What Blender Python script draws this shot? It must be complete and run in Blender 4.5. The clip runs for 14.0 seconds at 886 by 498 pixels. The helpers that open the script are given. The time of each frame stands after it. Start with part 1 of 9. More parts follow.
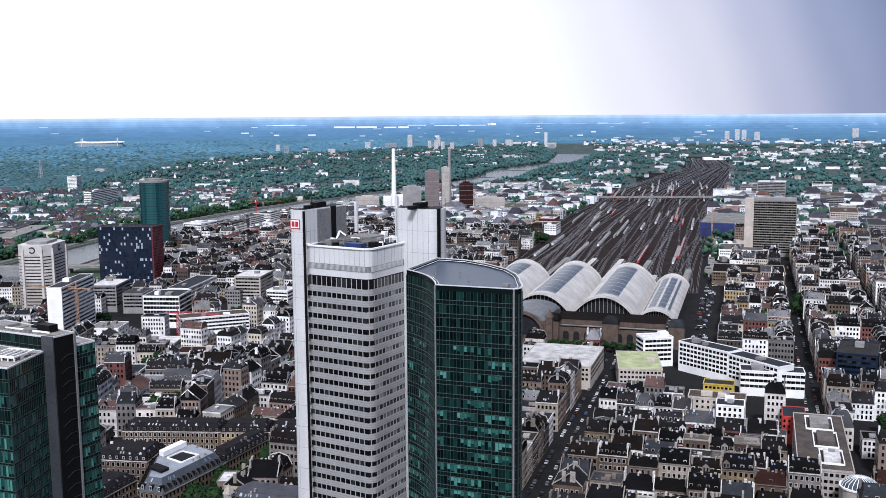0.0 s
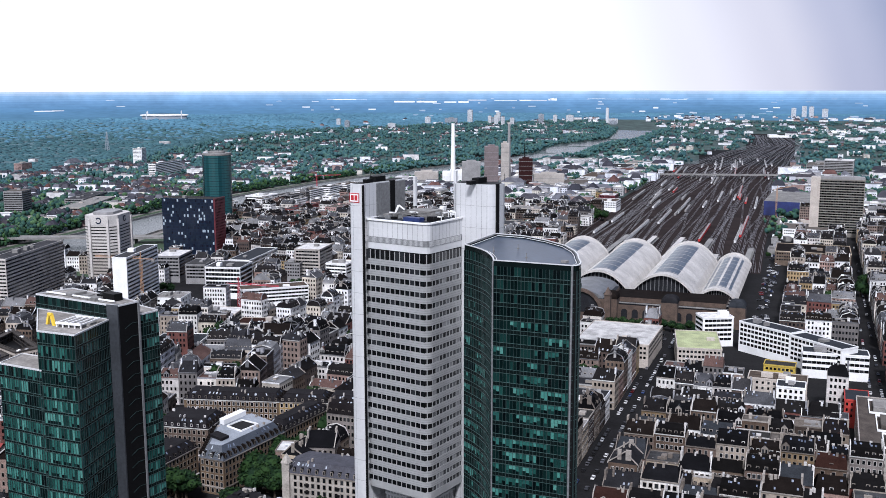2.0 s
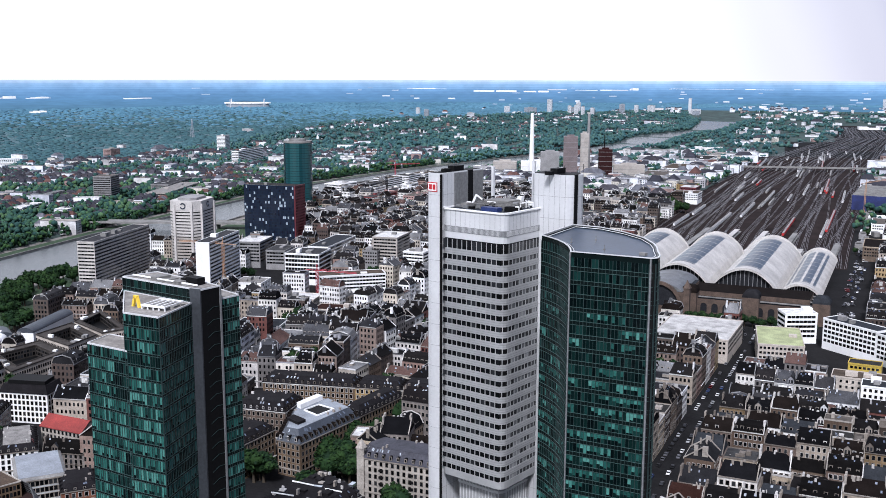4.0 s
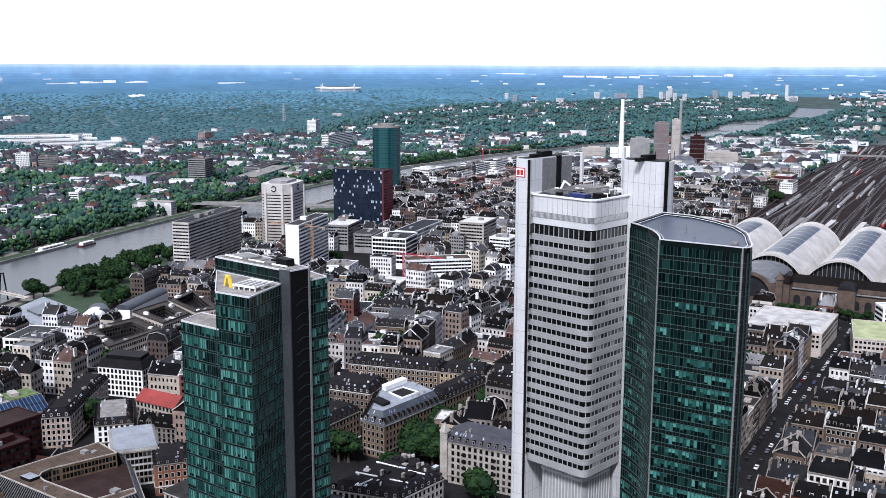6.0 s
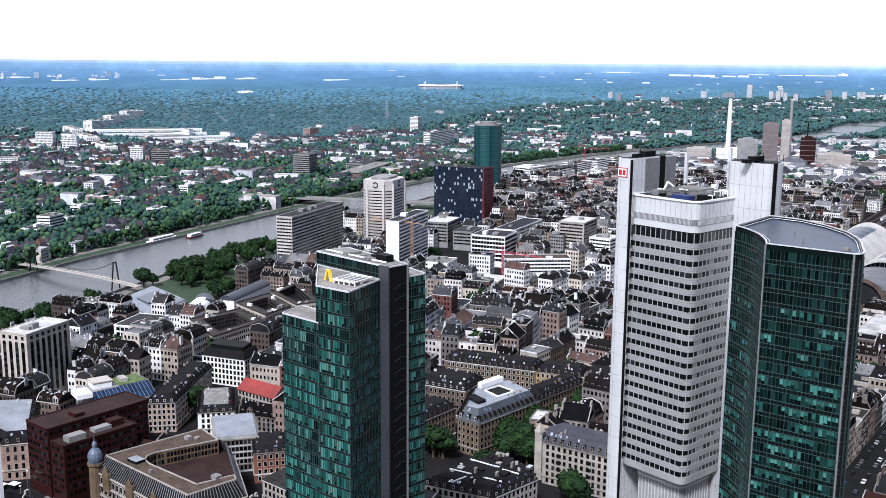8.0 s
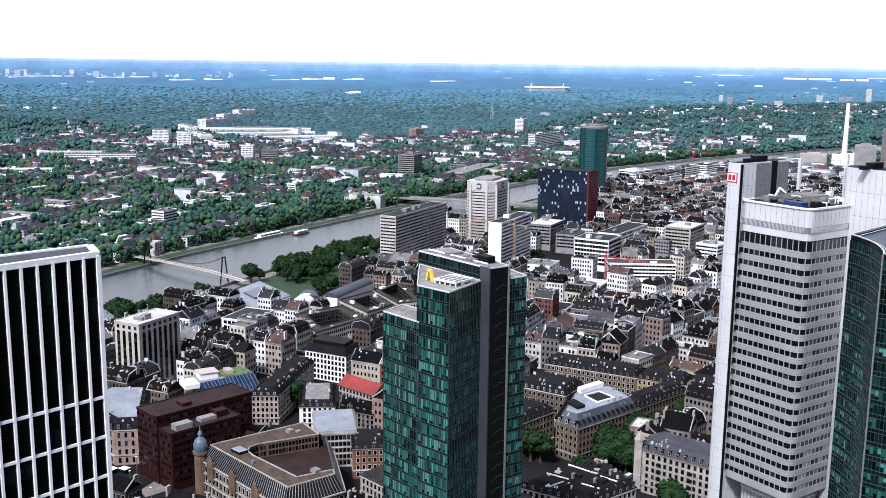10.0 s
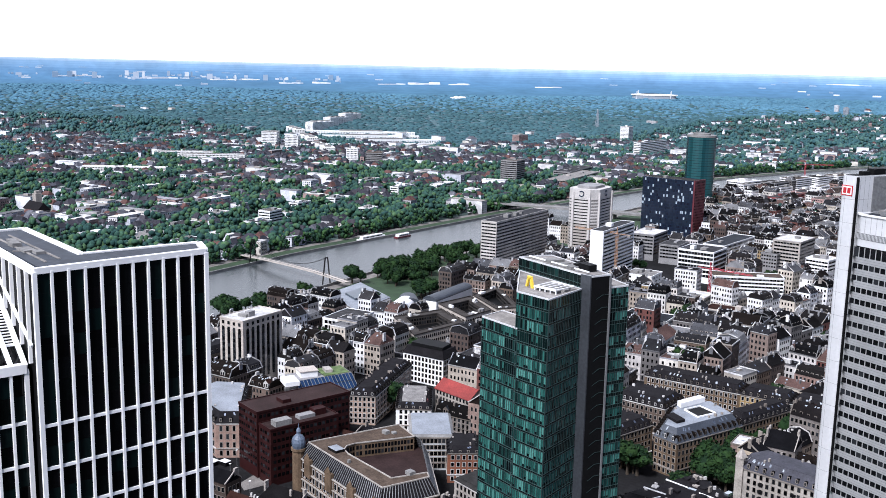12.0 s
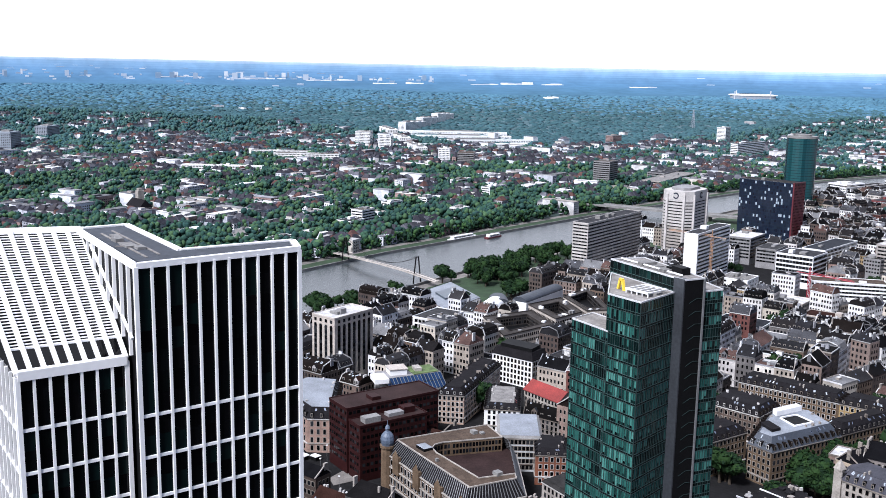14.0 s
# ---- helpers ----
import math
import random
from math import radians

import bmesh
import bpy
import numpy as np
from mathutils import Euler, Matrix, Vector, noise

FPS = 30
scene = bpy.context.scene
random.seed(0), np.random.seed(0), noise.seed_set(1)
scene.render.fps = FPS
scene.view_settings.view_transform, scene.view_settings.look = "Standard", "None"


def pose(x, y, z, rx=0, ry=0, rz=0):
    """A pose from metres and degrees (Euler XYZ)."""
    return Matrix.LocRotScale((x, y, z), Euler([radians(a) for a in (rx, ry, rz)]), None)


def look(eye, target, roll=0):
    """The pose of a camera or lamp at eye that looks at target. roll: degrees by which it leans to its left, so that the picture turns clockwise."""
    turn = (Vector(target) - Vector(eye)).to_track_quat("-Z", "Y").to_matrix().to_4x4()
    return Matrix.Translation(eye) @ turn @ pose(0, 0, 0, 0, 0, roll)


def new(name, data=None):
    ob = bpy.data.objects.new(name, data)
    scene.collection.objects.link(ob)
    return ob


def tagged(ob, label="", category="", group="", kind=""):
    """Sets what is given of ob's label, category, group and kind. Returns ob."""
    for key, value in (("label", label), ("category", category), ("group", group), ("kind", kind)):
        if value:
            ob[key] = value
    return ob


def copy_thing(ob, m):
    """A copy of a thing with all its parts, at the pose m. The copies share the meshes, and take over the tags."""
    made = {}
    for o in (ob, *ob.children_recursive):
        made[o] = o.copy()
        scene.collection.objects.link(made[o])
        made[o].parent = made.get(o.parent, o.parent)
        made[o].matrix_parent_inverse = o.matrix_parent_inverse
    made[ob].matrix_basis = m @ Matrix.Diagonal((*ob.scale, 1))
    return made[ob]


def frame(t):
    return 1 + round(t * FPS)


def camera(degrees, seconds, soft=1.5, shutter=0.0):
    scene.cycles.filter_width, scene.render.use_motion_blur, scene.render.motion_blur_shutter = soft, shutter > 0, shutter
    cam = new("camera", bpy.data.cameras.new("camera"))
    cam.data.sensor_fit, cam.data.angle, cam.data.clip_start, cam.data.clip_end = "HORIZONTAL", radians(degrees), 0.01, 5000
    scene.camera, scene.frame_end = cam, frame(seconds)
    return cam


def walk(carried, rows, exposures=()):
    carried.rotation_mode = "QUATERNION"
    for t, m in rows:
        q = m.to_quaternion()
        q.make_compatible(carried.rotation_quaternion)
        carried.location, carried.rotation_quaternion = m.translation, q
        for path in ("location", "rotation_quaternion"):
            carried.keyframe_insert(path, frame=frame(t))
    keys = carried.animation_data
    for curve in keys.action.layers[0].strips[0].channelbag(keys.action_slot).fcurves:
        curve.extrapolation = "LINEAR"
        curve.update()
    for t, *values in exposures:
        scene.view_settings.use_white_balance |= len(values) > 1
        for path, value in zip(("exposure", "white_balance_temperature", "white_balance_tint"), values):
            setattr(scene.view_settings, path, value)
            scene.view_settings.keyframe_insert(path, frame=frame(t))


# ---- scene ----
cam = camera(47.5, 14.0, soft=0.65)
PATH = [
    (0, (-8.486, -8.402, 195.916), (-9.497, -6.698, 195.644), -0.4),
    (0.5, (-8.449, -8.305, 195.835), (-9.481, -6.615, 195.555), -0.3),
    (1, (-8.441, -8.396, 195.866), (-9.495, -6.722, 195.57), -0.3),
    (1.5, (-8.434, -8.402, 195.81), (-9.511, -6.746, 195.499), -0.4),
    (2, (-8.577, -8.232, 195.837), (-9.682, -6.596, 195.517), -0.1),
    (2.5, (-8.601, -8.181, 195.828), (-9.739, -6.569, 195.505), -0.1),
    (3, (-8.484, -8.215, 195.952), (-9.656, -6.628, 195.624), -0.1),
    (5.5, (-8.468, -8.538, 195.865), (-9.781, -7.074, 195.503), 0.3),
    (6, (-8.507, -8.48, 195.778), (-9.859, -7.053, 195.409), 0.2),
    (6.5, (-8.55, -8.372, 195.689), (-9.936, -6.98, 195.316), 0.2),
    (7, (-8.6, -8.304, 195.793), (-10.022, -6.947, 195.421), 0.2),
    (7.5, (-8.697, -8.169, 195.791), (-10.149, -6.845, 195.418), 0.1),
    (8, (-8.762, -8.057, 195.792), (-10.249, -6.773, 195.418), 0.4),
    (8.2, (-8.829, -8.006, 195.792), (-10.327, -6.736, 195.414), 0.7),
    (10.5, (-9.374, -7.465, 195.569), (-11.019, -6.387, 195.203), 0.8),
    (11, (-9.526, -7.457, 195.561), (-11.199, -6.422, 195.199), 1.3),
    (11.5, (-9.499, -7.439, 195.502), (-11.19, -6.434, 195.141), 1.3),
    (12, (-9.828, -7.328, 195.458), (-11.546, -6.372, 195.093), 1.2),
    (12.5, (-9.963, -7.329, 195.446), (-11.715, -6.433, 195.089), 1.2),
    (13, (-10.003, -7.333, 195.464), (-11.774, -6.475, 195.111), 1.2),
    (13.5, (-9.904, -7.268, 195.468), (-11.685, -6.435, 195.104), 1.0),
    (14, (-9.786, -7.274, 195.455), (-11.584, -6.479, 195.087), 1.0),
]
walk(cam, [(t, look(eye, target, roll)) for t, eye, target, roll in PATH], [(0.0, 0.26, 5850, 15), (3.0, 0.32, 5850, 15), (7.5, 0.5, 5850, 15), (11.0, 0.58, 5850, 15), (14.0, 0.6, 5850, 15)])

# ---- world and light ----
world = bpy.data.worlds.new("world")
scene.world = world
world.use_nodes = True
wn, wl = world.node_tree.nodes, world.node_tree.links
for n in list(wn):
    wn.remove(n)
SUN_AZ, SUN_EL = 212.0, 48.0        # degrees from +y towards -x; above the horizon
w_out = wn.new("ShaderNodeOutputWorld")
w_bg = wn.new("ShaderNodeBackground")
w_sky = wn.new("ShaderNodeTexSky")
w_sky.sky_type, w_sky.sun_disc = "NISHITA", False
w_sky.sun_elevation, w_sky.sun_rotation = radians(SUN_EL), radians(-SUN_AZ)
w_sky.dust_density, w_sky.air_density = 3.0, 1.2
w_scale = wn.new("ShaderNodeVectorMath")
w_scale.operation = "SCALE"
w_scale.inputs["Scale"].default_value = 0.10
wl.new(w_sky.outputs[0], w_scale.inputs[0])
w_co = wn.new("ShaderNodeTexCoord")
# the storm front: a slate-blue cloud bank over one quarter of the sky
w_dot = wn.new("ShaderNodeVectorMath")
w_dot.operation = "DOT_PRODUCT"
w_dot.inputs[1].default_value = (math.sin(radians(58)), math.cos(radians(58)), 0.42)
wl.new(w_co.outputs["Generated"], w_dot.inputs[0])
w_noise = wn.new("ShaderNodeTexNoise")
w_noise.inputs["Scale"].default_value, w_noise.inputs["Detail"].default_value = 2.2, 6
wl.new(w_co.outputs["Generated"], w_noise.inputs["Vector"])
w_add = wn.new("ShaderNodeMath")
w_add.operation = "MULTIPLY_ADD"
w_add.inputs[1].default_value, w_add.inputs[2].default_value = 0.10, -0.05
wl.new(w_noise.outputs["Fac"], w_add.inputs[0])
w_sum = wn.new("ShaderNodeMath")
w_sum.operation = "ADD"
wl.new(w_dot.outputs["Value"], w_sum.inputs[0])
wl.new(w_add.outputs[0], w_sum.inputs[1])
w_ramp = wn.new("ShaderNodeValToRGB")
w_ramp.color_ramp.interpolation = "EASE"
els = w_ramp.color_ramp.elements
els[0].position, els[0].color = 0.12, (2.4, 2.42, 2.45, 1)
els[1].position, els[1].color = 0.215, (1.98, 1.93, 1.97, 1)
for pos, col in ((0.28, (1.62, 1.58, 1.68, 1)), (0.335, (1.16, 1.18, 1.4, 1)), (0.395, (0.74, 0.82, 1.1, 1)), (0.46, (0.46, 0.56, 0.84, 1)), (0.8, (0.36, 0.43, 0.62, 1))):
    e = els.new(pos)
    e.color = col
wl.new(w_sum.outputs[0], w_ramp.inputs[0])
w_mix = wn.new("ShaderNodeMix")
w_mix.data_type = "RGBA"
w_mix.inputs[0].default_value = 0.88
wl.new(w_scale.outputs[0], w_mix.inputs[6])
wl.new(w_ramp.outputs[0], w_mix.inputs[7])
wl.new(w_mix.outputs[2], w_bg.inputs[0])
w_bg.inputs[1].default_value = 0.425
wl.new(w_bg.outputs[0], w_out.inputs[0])

sun = new("sun", bpy.data.lights.new("sun", "SUN"))
sun.data.energy, sun.data.angle, sun.data.color = 3.8, radians(9), (1.0, 0.97, 0.93)
s_dir = Vector((-math.sin(radians(SUN_AZ)) * math.cos(radians(SUN_EL)), math.cos(radians(SUN_AZ)) * math.cos(radians(SUN_EL)), math.sin(radians(SUN_EL))))
sun.matrix_world = look(s_dir * 1000, (0, 0, 0))

# ---- materials ----


def material(name, colors, rough=0.8, metal=0.0, vary=None, stain=0.35, stain_size=9.0, grain=0.25, grain_size=0.8, bump=0.0, spec=0.5, coat=0.0, emit=0.0):
    """A procedural surface: colours picked per object or per island, with stains and grain over them."""
    m = bpy.data.materials.new(name)
    m.use_nodes = True
    nt = m.node_tree
    b = nt.nodes["Principled BSDF"]
    nd, ln = nt.nodes.new, nt.links.new
    b.inputs["Roughness"].default_value, b.inputs["Metallic"].default_value = rough, metal
    b.inputs["Specular IOR Level"].default_value = spec
    b.inputs["Coat Weight"].default_value = coat
    co = nd("ShaderNodeTexCoord")
    if vary:
        ramp = nd("ShaderNodeValToRGB")
        ramp.color_ramp.interpolation = "CONSTANT"
        el = ramp.color_ramp.elements
        el[0].position, el[0].color = 0, (*colors[0], 1)
        el[1].position, el[1].color = 1 / len(colors), (*colors[1 % len(colors)], 1)
        for i in range(2, len(colors)):
            x = el.new(i / len(colors))
            x.color = (*colors[i], 1)
        if vary == "object":
            src = nd("ShaderNodeObjectInfo").outputs["Random"]
        else:
            src = nd("ShaderNodeNewGeometry").outputs["Random Per Island"]
        ln(src, ramp.inputs[0])
        base = ramp.outputs[0]
    else:
        rgb = nd("ShaderNodeRGB")
        rgb.outputs[0].default_value = (*colors[0], 1)
        base = rgb.outputs[0]
    for size, amount, detail in ((1 / stain_size, stain, 5), (1 / grain_size, grain, 3)):
        if amount <= 0:
            continue
        nz = nd("ShaderNodeTexNoise")
        nz.inputs["Scale"].default_value, nz.inputs["Detail"].default_value = size, detail
        ln(co.outputs["Object"], nz.inputs["Vector"])
        mr = nd("ShaderNodeMapRange")
        mr.inputs[1].default_value, mr.inputs[2].default_value = 0.3, 0.7
        mr.inputs[3].default_value, mr.inputs[4].default_value = 1 - amount, 1 + amount * 0.6
        ln(nz.outputs["Fac"], mr.inputs[0])
        mul = nd("ShaderNodeVectorMath")
        mul.operation = "SCALE"
        ln(base, mul.inputs[0])
        ln(mr.outputs[0], mul.inputs["Scale"])
        base = mul.outputs[0]
        if bump and size > 0.5:
            bp = nd("ShaderNodeBump")
            bp.inputs["Strength"].default_value, bp.inputs["Distance"].default_value = bump, 0.1
            ln(nz.outputs["Fac"], bp.inputs["Height"])
            ln(bp.outputs[0], b.inputs["Normal"])
    ln(base, b.inputs["Base Color"])
    if emit:
        ln(base, b.inputs["Emission Color"])
        b.inputs["Emission Strength"].default_value = emit
    return m


WALLS = [(0.17, 0.13, 0.1), (0.3, 0.255, 0.21), (0.08, 0.06, 0.05), (0.68, 0.66, 0.63), (0.12, 0.083, 0.06), (0.13, 0.12, 0.117), (0.32, 0.23, 0.12), (0.76, 0.75, 0.73), (0.065, 0.045, 0.038), (0.22, 0.165, 0.14), (0.6, 0.56, 0.51), (0.13, 0.046, 0.037), (0.74, 0.73, 0.71)]
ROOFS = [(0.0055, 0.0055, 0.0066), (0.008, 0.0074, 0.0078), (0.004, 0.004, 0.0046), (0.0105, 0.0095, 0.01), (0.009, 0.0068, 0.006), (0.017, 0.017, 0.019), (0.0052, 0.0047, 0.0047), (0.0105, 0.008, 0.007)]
NEAR_WALLS = [(0.135, 0.102, 0.078), (0.21, 0.17, 0.135), (0.055, 0.041, 0.034), (0.72, 0.69, 0.65), (0.1, 0.07, 0.052), (0.085, 0.079, 0.077), (0.2, 0.14, 0.08), (0.82, 0.81, 0.79), (0.045, 0.031, 0.027), (0.16, 0.117, 0.097), (0.34, 0.29, 0.24), (0.1, 0.033, 0.027), (0.4, 0.33, 0.25), (0.24, 0.172, 0.145), (0.3, 0.2, 0.17), (0.18, 0.16, 0.15)]
M_WALL = material("painted_render", NEAR_WALLS, 0.9, spec=0.15, vary="object", stain_size=6, bump=0.2)
# Farther walls and roofs use lighter palettes than near ones, standing in for haze.
M_WALL_I = material("painted_render_far", WALLS[1:] + [(0.78, 0.77, 0.76), (0.5, 0.45, 0.38), (0.36, 0.31, 0.26), (0.55, 0.52, 0.5), (0.3, 0.2, 0.17), (0.76, 0.76, 0.77), (0.42, 0.38, 0.33)], 0.85, vary="island")
# Suburban colours are paled and blued, with aerial haze put into them.
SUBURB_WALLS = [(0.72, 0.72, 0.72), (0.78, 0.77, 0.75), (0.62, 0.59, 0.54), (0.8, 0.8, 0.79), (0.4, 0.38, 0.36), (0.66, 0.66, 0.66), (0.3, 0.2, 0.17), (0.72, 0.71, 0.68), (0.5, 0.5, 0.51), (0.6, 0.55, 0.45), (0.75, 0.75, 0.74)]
M_SUBWALL = material("hazed_suburban_render", [(r * 0.97, g, min(0.85, b * 1.09)) for r, g, b in SUBURB_WALLS], 0.85, vary="island")
M_SUBROOF = material("hazed_suburban_roof", [(0.04, 0.04, 0.05), (0.055, 0.053, 0.064), (0.03, 0.031, 0.04), (0.1, 0.052, 0.046), (0.11, 0.112, 0.13), (0.045, 0.041, 0.048), (0.036, 0.036, 0.047)], 0.85, vary="island", spec=0.15)
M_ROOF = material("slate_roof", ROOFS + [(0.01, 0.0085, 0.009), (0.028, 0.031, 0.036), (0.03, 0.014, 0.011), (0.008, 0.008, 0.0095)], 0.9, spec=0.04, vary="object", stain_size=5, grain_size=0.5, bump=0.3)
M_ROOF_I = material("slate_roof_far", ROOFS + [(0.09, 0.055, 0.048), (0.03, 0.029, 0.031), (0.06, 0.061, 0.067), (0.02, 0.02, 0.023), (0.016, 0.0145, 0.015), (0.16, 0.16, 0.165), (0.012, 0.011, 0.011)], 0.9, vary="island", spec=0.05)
M_FLAT_I = material("flat_roof_far", [(0.35, 0.34, 0.33), (0.2, 0.2, 0.2), (0.6, 0.59, 0.57), (0.1, 0.1, 0.105), (0.7, 0.7, 0.71), (0.28, 0.25, 0.22), (0.15, 0.15, 0.16), (0.24, 0.24, 0.26)], 0.8, vary="island")
M_FLAT = material("gravel_flat_roof", [(0.1, 0.088, 0.078), (0.05, 0.05, 0.052), (0.22, 0.21, 0.2), (0.03, 0.029, 0.028), (0.075, 0.058, 0.046), (0.55, 0.54, 0.53), (0.04, 0.04, 0.044)], 0.95, spec=0.08, vary="object", stain_size=4)
M_PANE = material("window_glass_dark", [(0.003, 0.0035, 0.0042), (0.007, 0.008, 0.0095), (0.002, 0.0022, 0.0025), (0.024, 0.026, 0.029)], 0.12, spec=0.12, vary="island", stain=0, grain=0)
# Pale greys here stand for drawn blinds and for reflections painted into panes.
M_SILVERSIDE = material("blind_and_reflection_pane", [(0.006, 0.0065, 0.008), (0.012, 0.013, 0.015), (0.1, 0.105, 0.11), (0.02, 0.022, 0.025), (0.2, 0.205, 0.21), (0.05, 0.052, 0.056)], 0.15, vary="island", stain=0, grain=0)
M_SKYLIGHT = material("bright_roof_window", [(0.62, 0.66, 0.7), (0.5, 0.54, 0.58), (0.3, 0.33, 0.37)], 0.12, 0.85, vary="island", stain=0, grain=0)
M_SILVERPANE = material("grey_reflecting_window", [(0.004, 0.0045, 0.0055), (0.008, 0.009, 0.0105), (0.005, 0.0055, 0.0065), (0.02, 0.022, 0.025), (0.006, 0.0065, 0.0075), (0.004, 0.0045, 0.005), (0.007, 0.0075, 0.009)], 0.15, vary="object", stain=0, grain=0)
M_FRAME = material("window_surround_stone", [(0.24, 0.21, 0.18), (0.5, 0.48, 0.46), (0.14, 0.118, 0.1), (0.3, 0.27, 0.24)], 0.8, vary="object")
M_WHITE = material("white_facade_panel", [(0.8, 0.8, 0.79)], 0.55, stain=0.12, grain=0.06)
M_CREAM = material("cream_facade_panel", [(0.46, 0.41, 0.36)], 0.7, stain=0.2)
M_GREY = material("grey_facade_panel", [(0.24, 0.235, 0.235)], 0.7, stain=0.2)
M_BEIGE = material("beige_concrete_panel", [(0.36, 0.33, 0.3)], 0.75, stain=0.2)
M_BROWN = material("dark_red_brown_cladding", [(0.024, 0.006, 0.006)], 0.6, spec=0.15, stain=0.2)
M_BLUEGLASS = material("dark_blue_curtain_glass", [(0.012, 0.02, 0.04)], 0.08, stain=0.2, grain=0)
M_REDPANEL = material("dark_red_panel", [(0.11, 0.016, 0.022)], 0.5)
M_SAND = material("red_sandstone", [(0.088, 0.06, 0.045)], 0.85, stain=0.4, stain_size=5, bump=0.3)
M_BLACK = material("black_metal", [(0.006, 0.006, 0.0065)], 0.6, spec=0.1, stain=0.1)
M_SILVER = material("brushed_aluminium_cladding", [(0.58, 0.585, 0.59)], 0.45, 0.1, stain=0.10, stain_size=14, grain=0.05)
M_SILVERBAND = material("dull_aluminium_band", [(0.31, 0.315, 0.315)], 0.5, 0.1, stain=0.14, stain_size=10, grain=0.06)
M_SILVERDARK = material("grey_louvre", [(0.2, 0.205, 0.21)], 0.6, 0.3, stain=0.1)
M_RIVERGLASS = material("teal_river_tower_glass", [(0.008, 0.042, 0.05), (0.014, 0.058, 0.068), (0.021, 0.075, 0.082), (0.006, 0.03, 0.037), (0.01, 0.05, 0.056)], 0.12, vary="island", stain=0, grain=0)
M_TRANSOM = material("pale_green_grey_transom", [(0.05, 0.095, 0.09)], 0.45, 0.2, stain=0.1)
M_SKYFRAME = material("green_grey_mullion", [(0.02, 0.038, 0.037)], 0.5, 0.1, stain=0.1)
M_SKYGLASS = material("green_tinted_glass", [(0.002, 0.007, 0.007), (0.004, 0.014, 0.013), (0.0015, 0.004, 0.0045), (0.008, 0.03, 0.027), (0.003, 0.01, 0.01)], 0.06, spec=0.2, vary="island", stain=0, grain=0)
M_SKYBLIND = material("turquoise_glass_over_blinds", [(0.013, 0.056, 0.048), (0.026, 0.108, 0.092), (0.018, 0.076, 0.066), (0.054, 0.18, 0.155), (0.008, 0.032, 0.029), (0.026, 0.106, 0.09), (0.075, 0.215, 0.185)], 0.12, vary="island", stain=0, grain=0.1)
M_SKYGLASS_O = material("green_tinted_pane", [(0.002, 0.007, 0.007), (0.004, 0.014, 0.013), (0.0015, 0.004, 0.0045), (0.008, 0.03, 0.027), (0.003, 0.01, 0.01)], 0.06, spec=0.2, vary="object", stain=0, grain=0)
M_SKYBLIND_O = material("turquoise_pane_over_blind", [(0.013, 0.056, 0.048), (0.026, 0.108, 0.092), (0.018, 0.076, 0.066), (0.054, 0.18, 0.155), (0.008, 0.032, 0.029), (0.026, 0.106, 0.09), (0.075, 0.215, 0.185)], 0.12, vary="object", stain=0, grain=0.1)
M_ROOFSHEET = material("dark_grey_roof_membrane", [(0.022, 0.025, 0.031)], 0.85, spec=0.15, stain=0.25, stain_size=8)
M_BLUEDECK = material("blue_grey_roof_sheet", [(0.05, 0.057, 0.07)], 0.7, spec=0.2, stain=0.25, stain_size=6)
M_PALEDECK = material("pale_gravel_deck", [(0.24, 0.225, 0.21)], 0.9, spec=0.15, stain=0.4, stain_size=5)
M_CONC = material("weathered_concrete", [(0.2, 0.195, 0.187)], 0.85)
M_WHITEFIN = material("white_stone_fin", [(0.88, 0.875, 0.86)], 0.6, stain=0.06, grain=0.03)
M_TAUGLASS = material("near_black_tower_glass", [(0.002, 0.0025, 0.003), (0.003, 0.0035, 0.004), (0.0015, 0.0015, 0.002), (0.004, 0.008, 0.008), (0.002, 0.002, 0.0025), (0.003, 0.003, 0.0035), (0.002, 0.003, 0.003), (0.003, 0.008, 0.008)], 0.05, spec=0.15, vary="object", stain=0, grain=0)
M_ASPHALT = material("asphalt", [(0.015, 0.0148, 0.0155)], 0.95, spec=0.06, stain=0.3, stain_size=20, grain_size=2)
M_GARDEN = material("garden_ground", [(0.03, 0.055, 0.05)], 0.95, stain=0.6, stain_size=30, grain_size=6)
# Forest floor wears the same painted haze as the canopy.
M_FORESTFLOOR = material("haze_tinted_forest_ground", [(0.05, 0.112, 0.13)], 0.95, stain=0.5, stain_size=60, grain=0.5, grain_size=9)
M_GRASS = material("river_bank_grass", [(0.022, 0.048, 0.018)], 0.95, stain=0.35, stain_size=12)
M_PATH = material("pale_quay_paving", [(0.18, 0.165, 0.15)], 0.9)
M_BALLAST = material("brown_track_ballast", [(0.024, 0.0175, 0.0165)], 0.95, spec=0.05, stain=0.5, stain_size=25, grain_size=3)
M_RAIL = material("rail_steel", [(0.3, 0.29, 0.29)], 0.4, 0.6)
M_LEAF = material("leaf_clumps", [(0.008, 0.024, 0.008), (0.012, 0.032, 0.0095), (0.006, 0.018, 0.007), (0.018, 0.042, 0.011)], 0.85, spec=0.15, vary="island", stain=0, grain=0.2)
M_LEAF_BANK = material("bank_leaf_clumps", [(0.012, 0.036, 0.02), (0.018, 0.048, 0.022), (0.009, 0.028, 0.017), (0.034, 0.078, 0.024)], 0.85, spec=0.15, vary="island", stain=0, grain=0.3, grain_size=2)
# Aerial haze is painted in: leaf colours turn bluer and paler with distance.
M_LEAF_FAR = material("hazed_far_leaf_clumps", [(0.028, 0.07, 0.054), (0.038, 0.088, 0.054), (0.021, 0.056, 0.05), (0.06, 0.116, 0.054)], 0.9, spec=0.15, vary="island", stain=0, grain=0.3, grain_size=3)
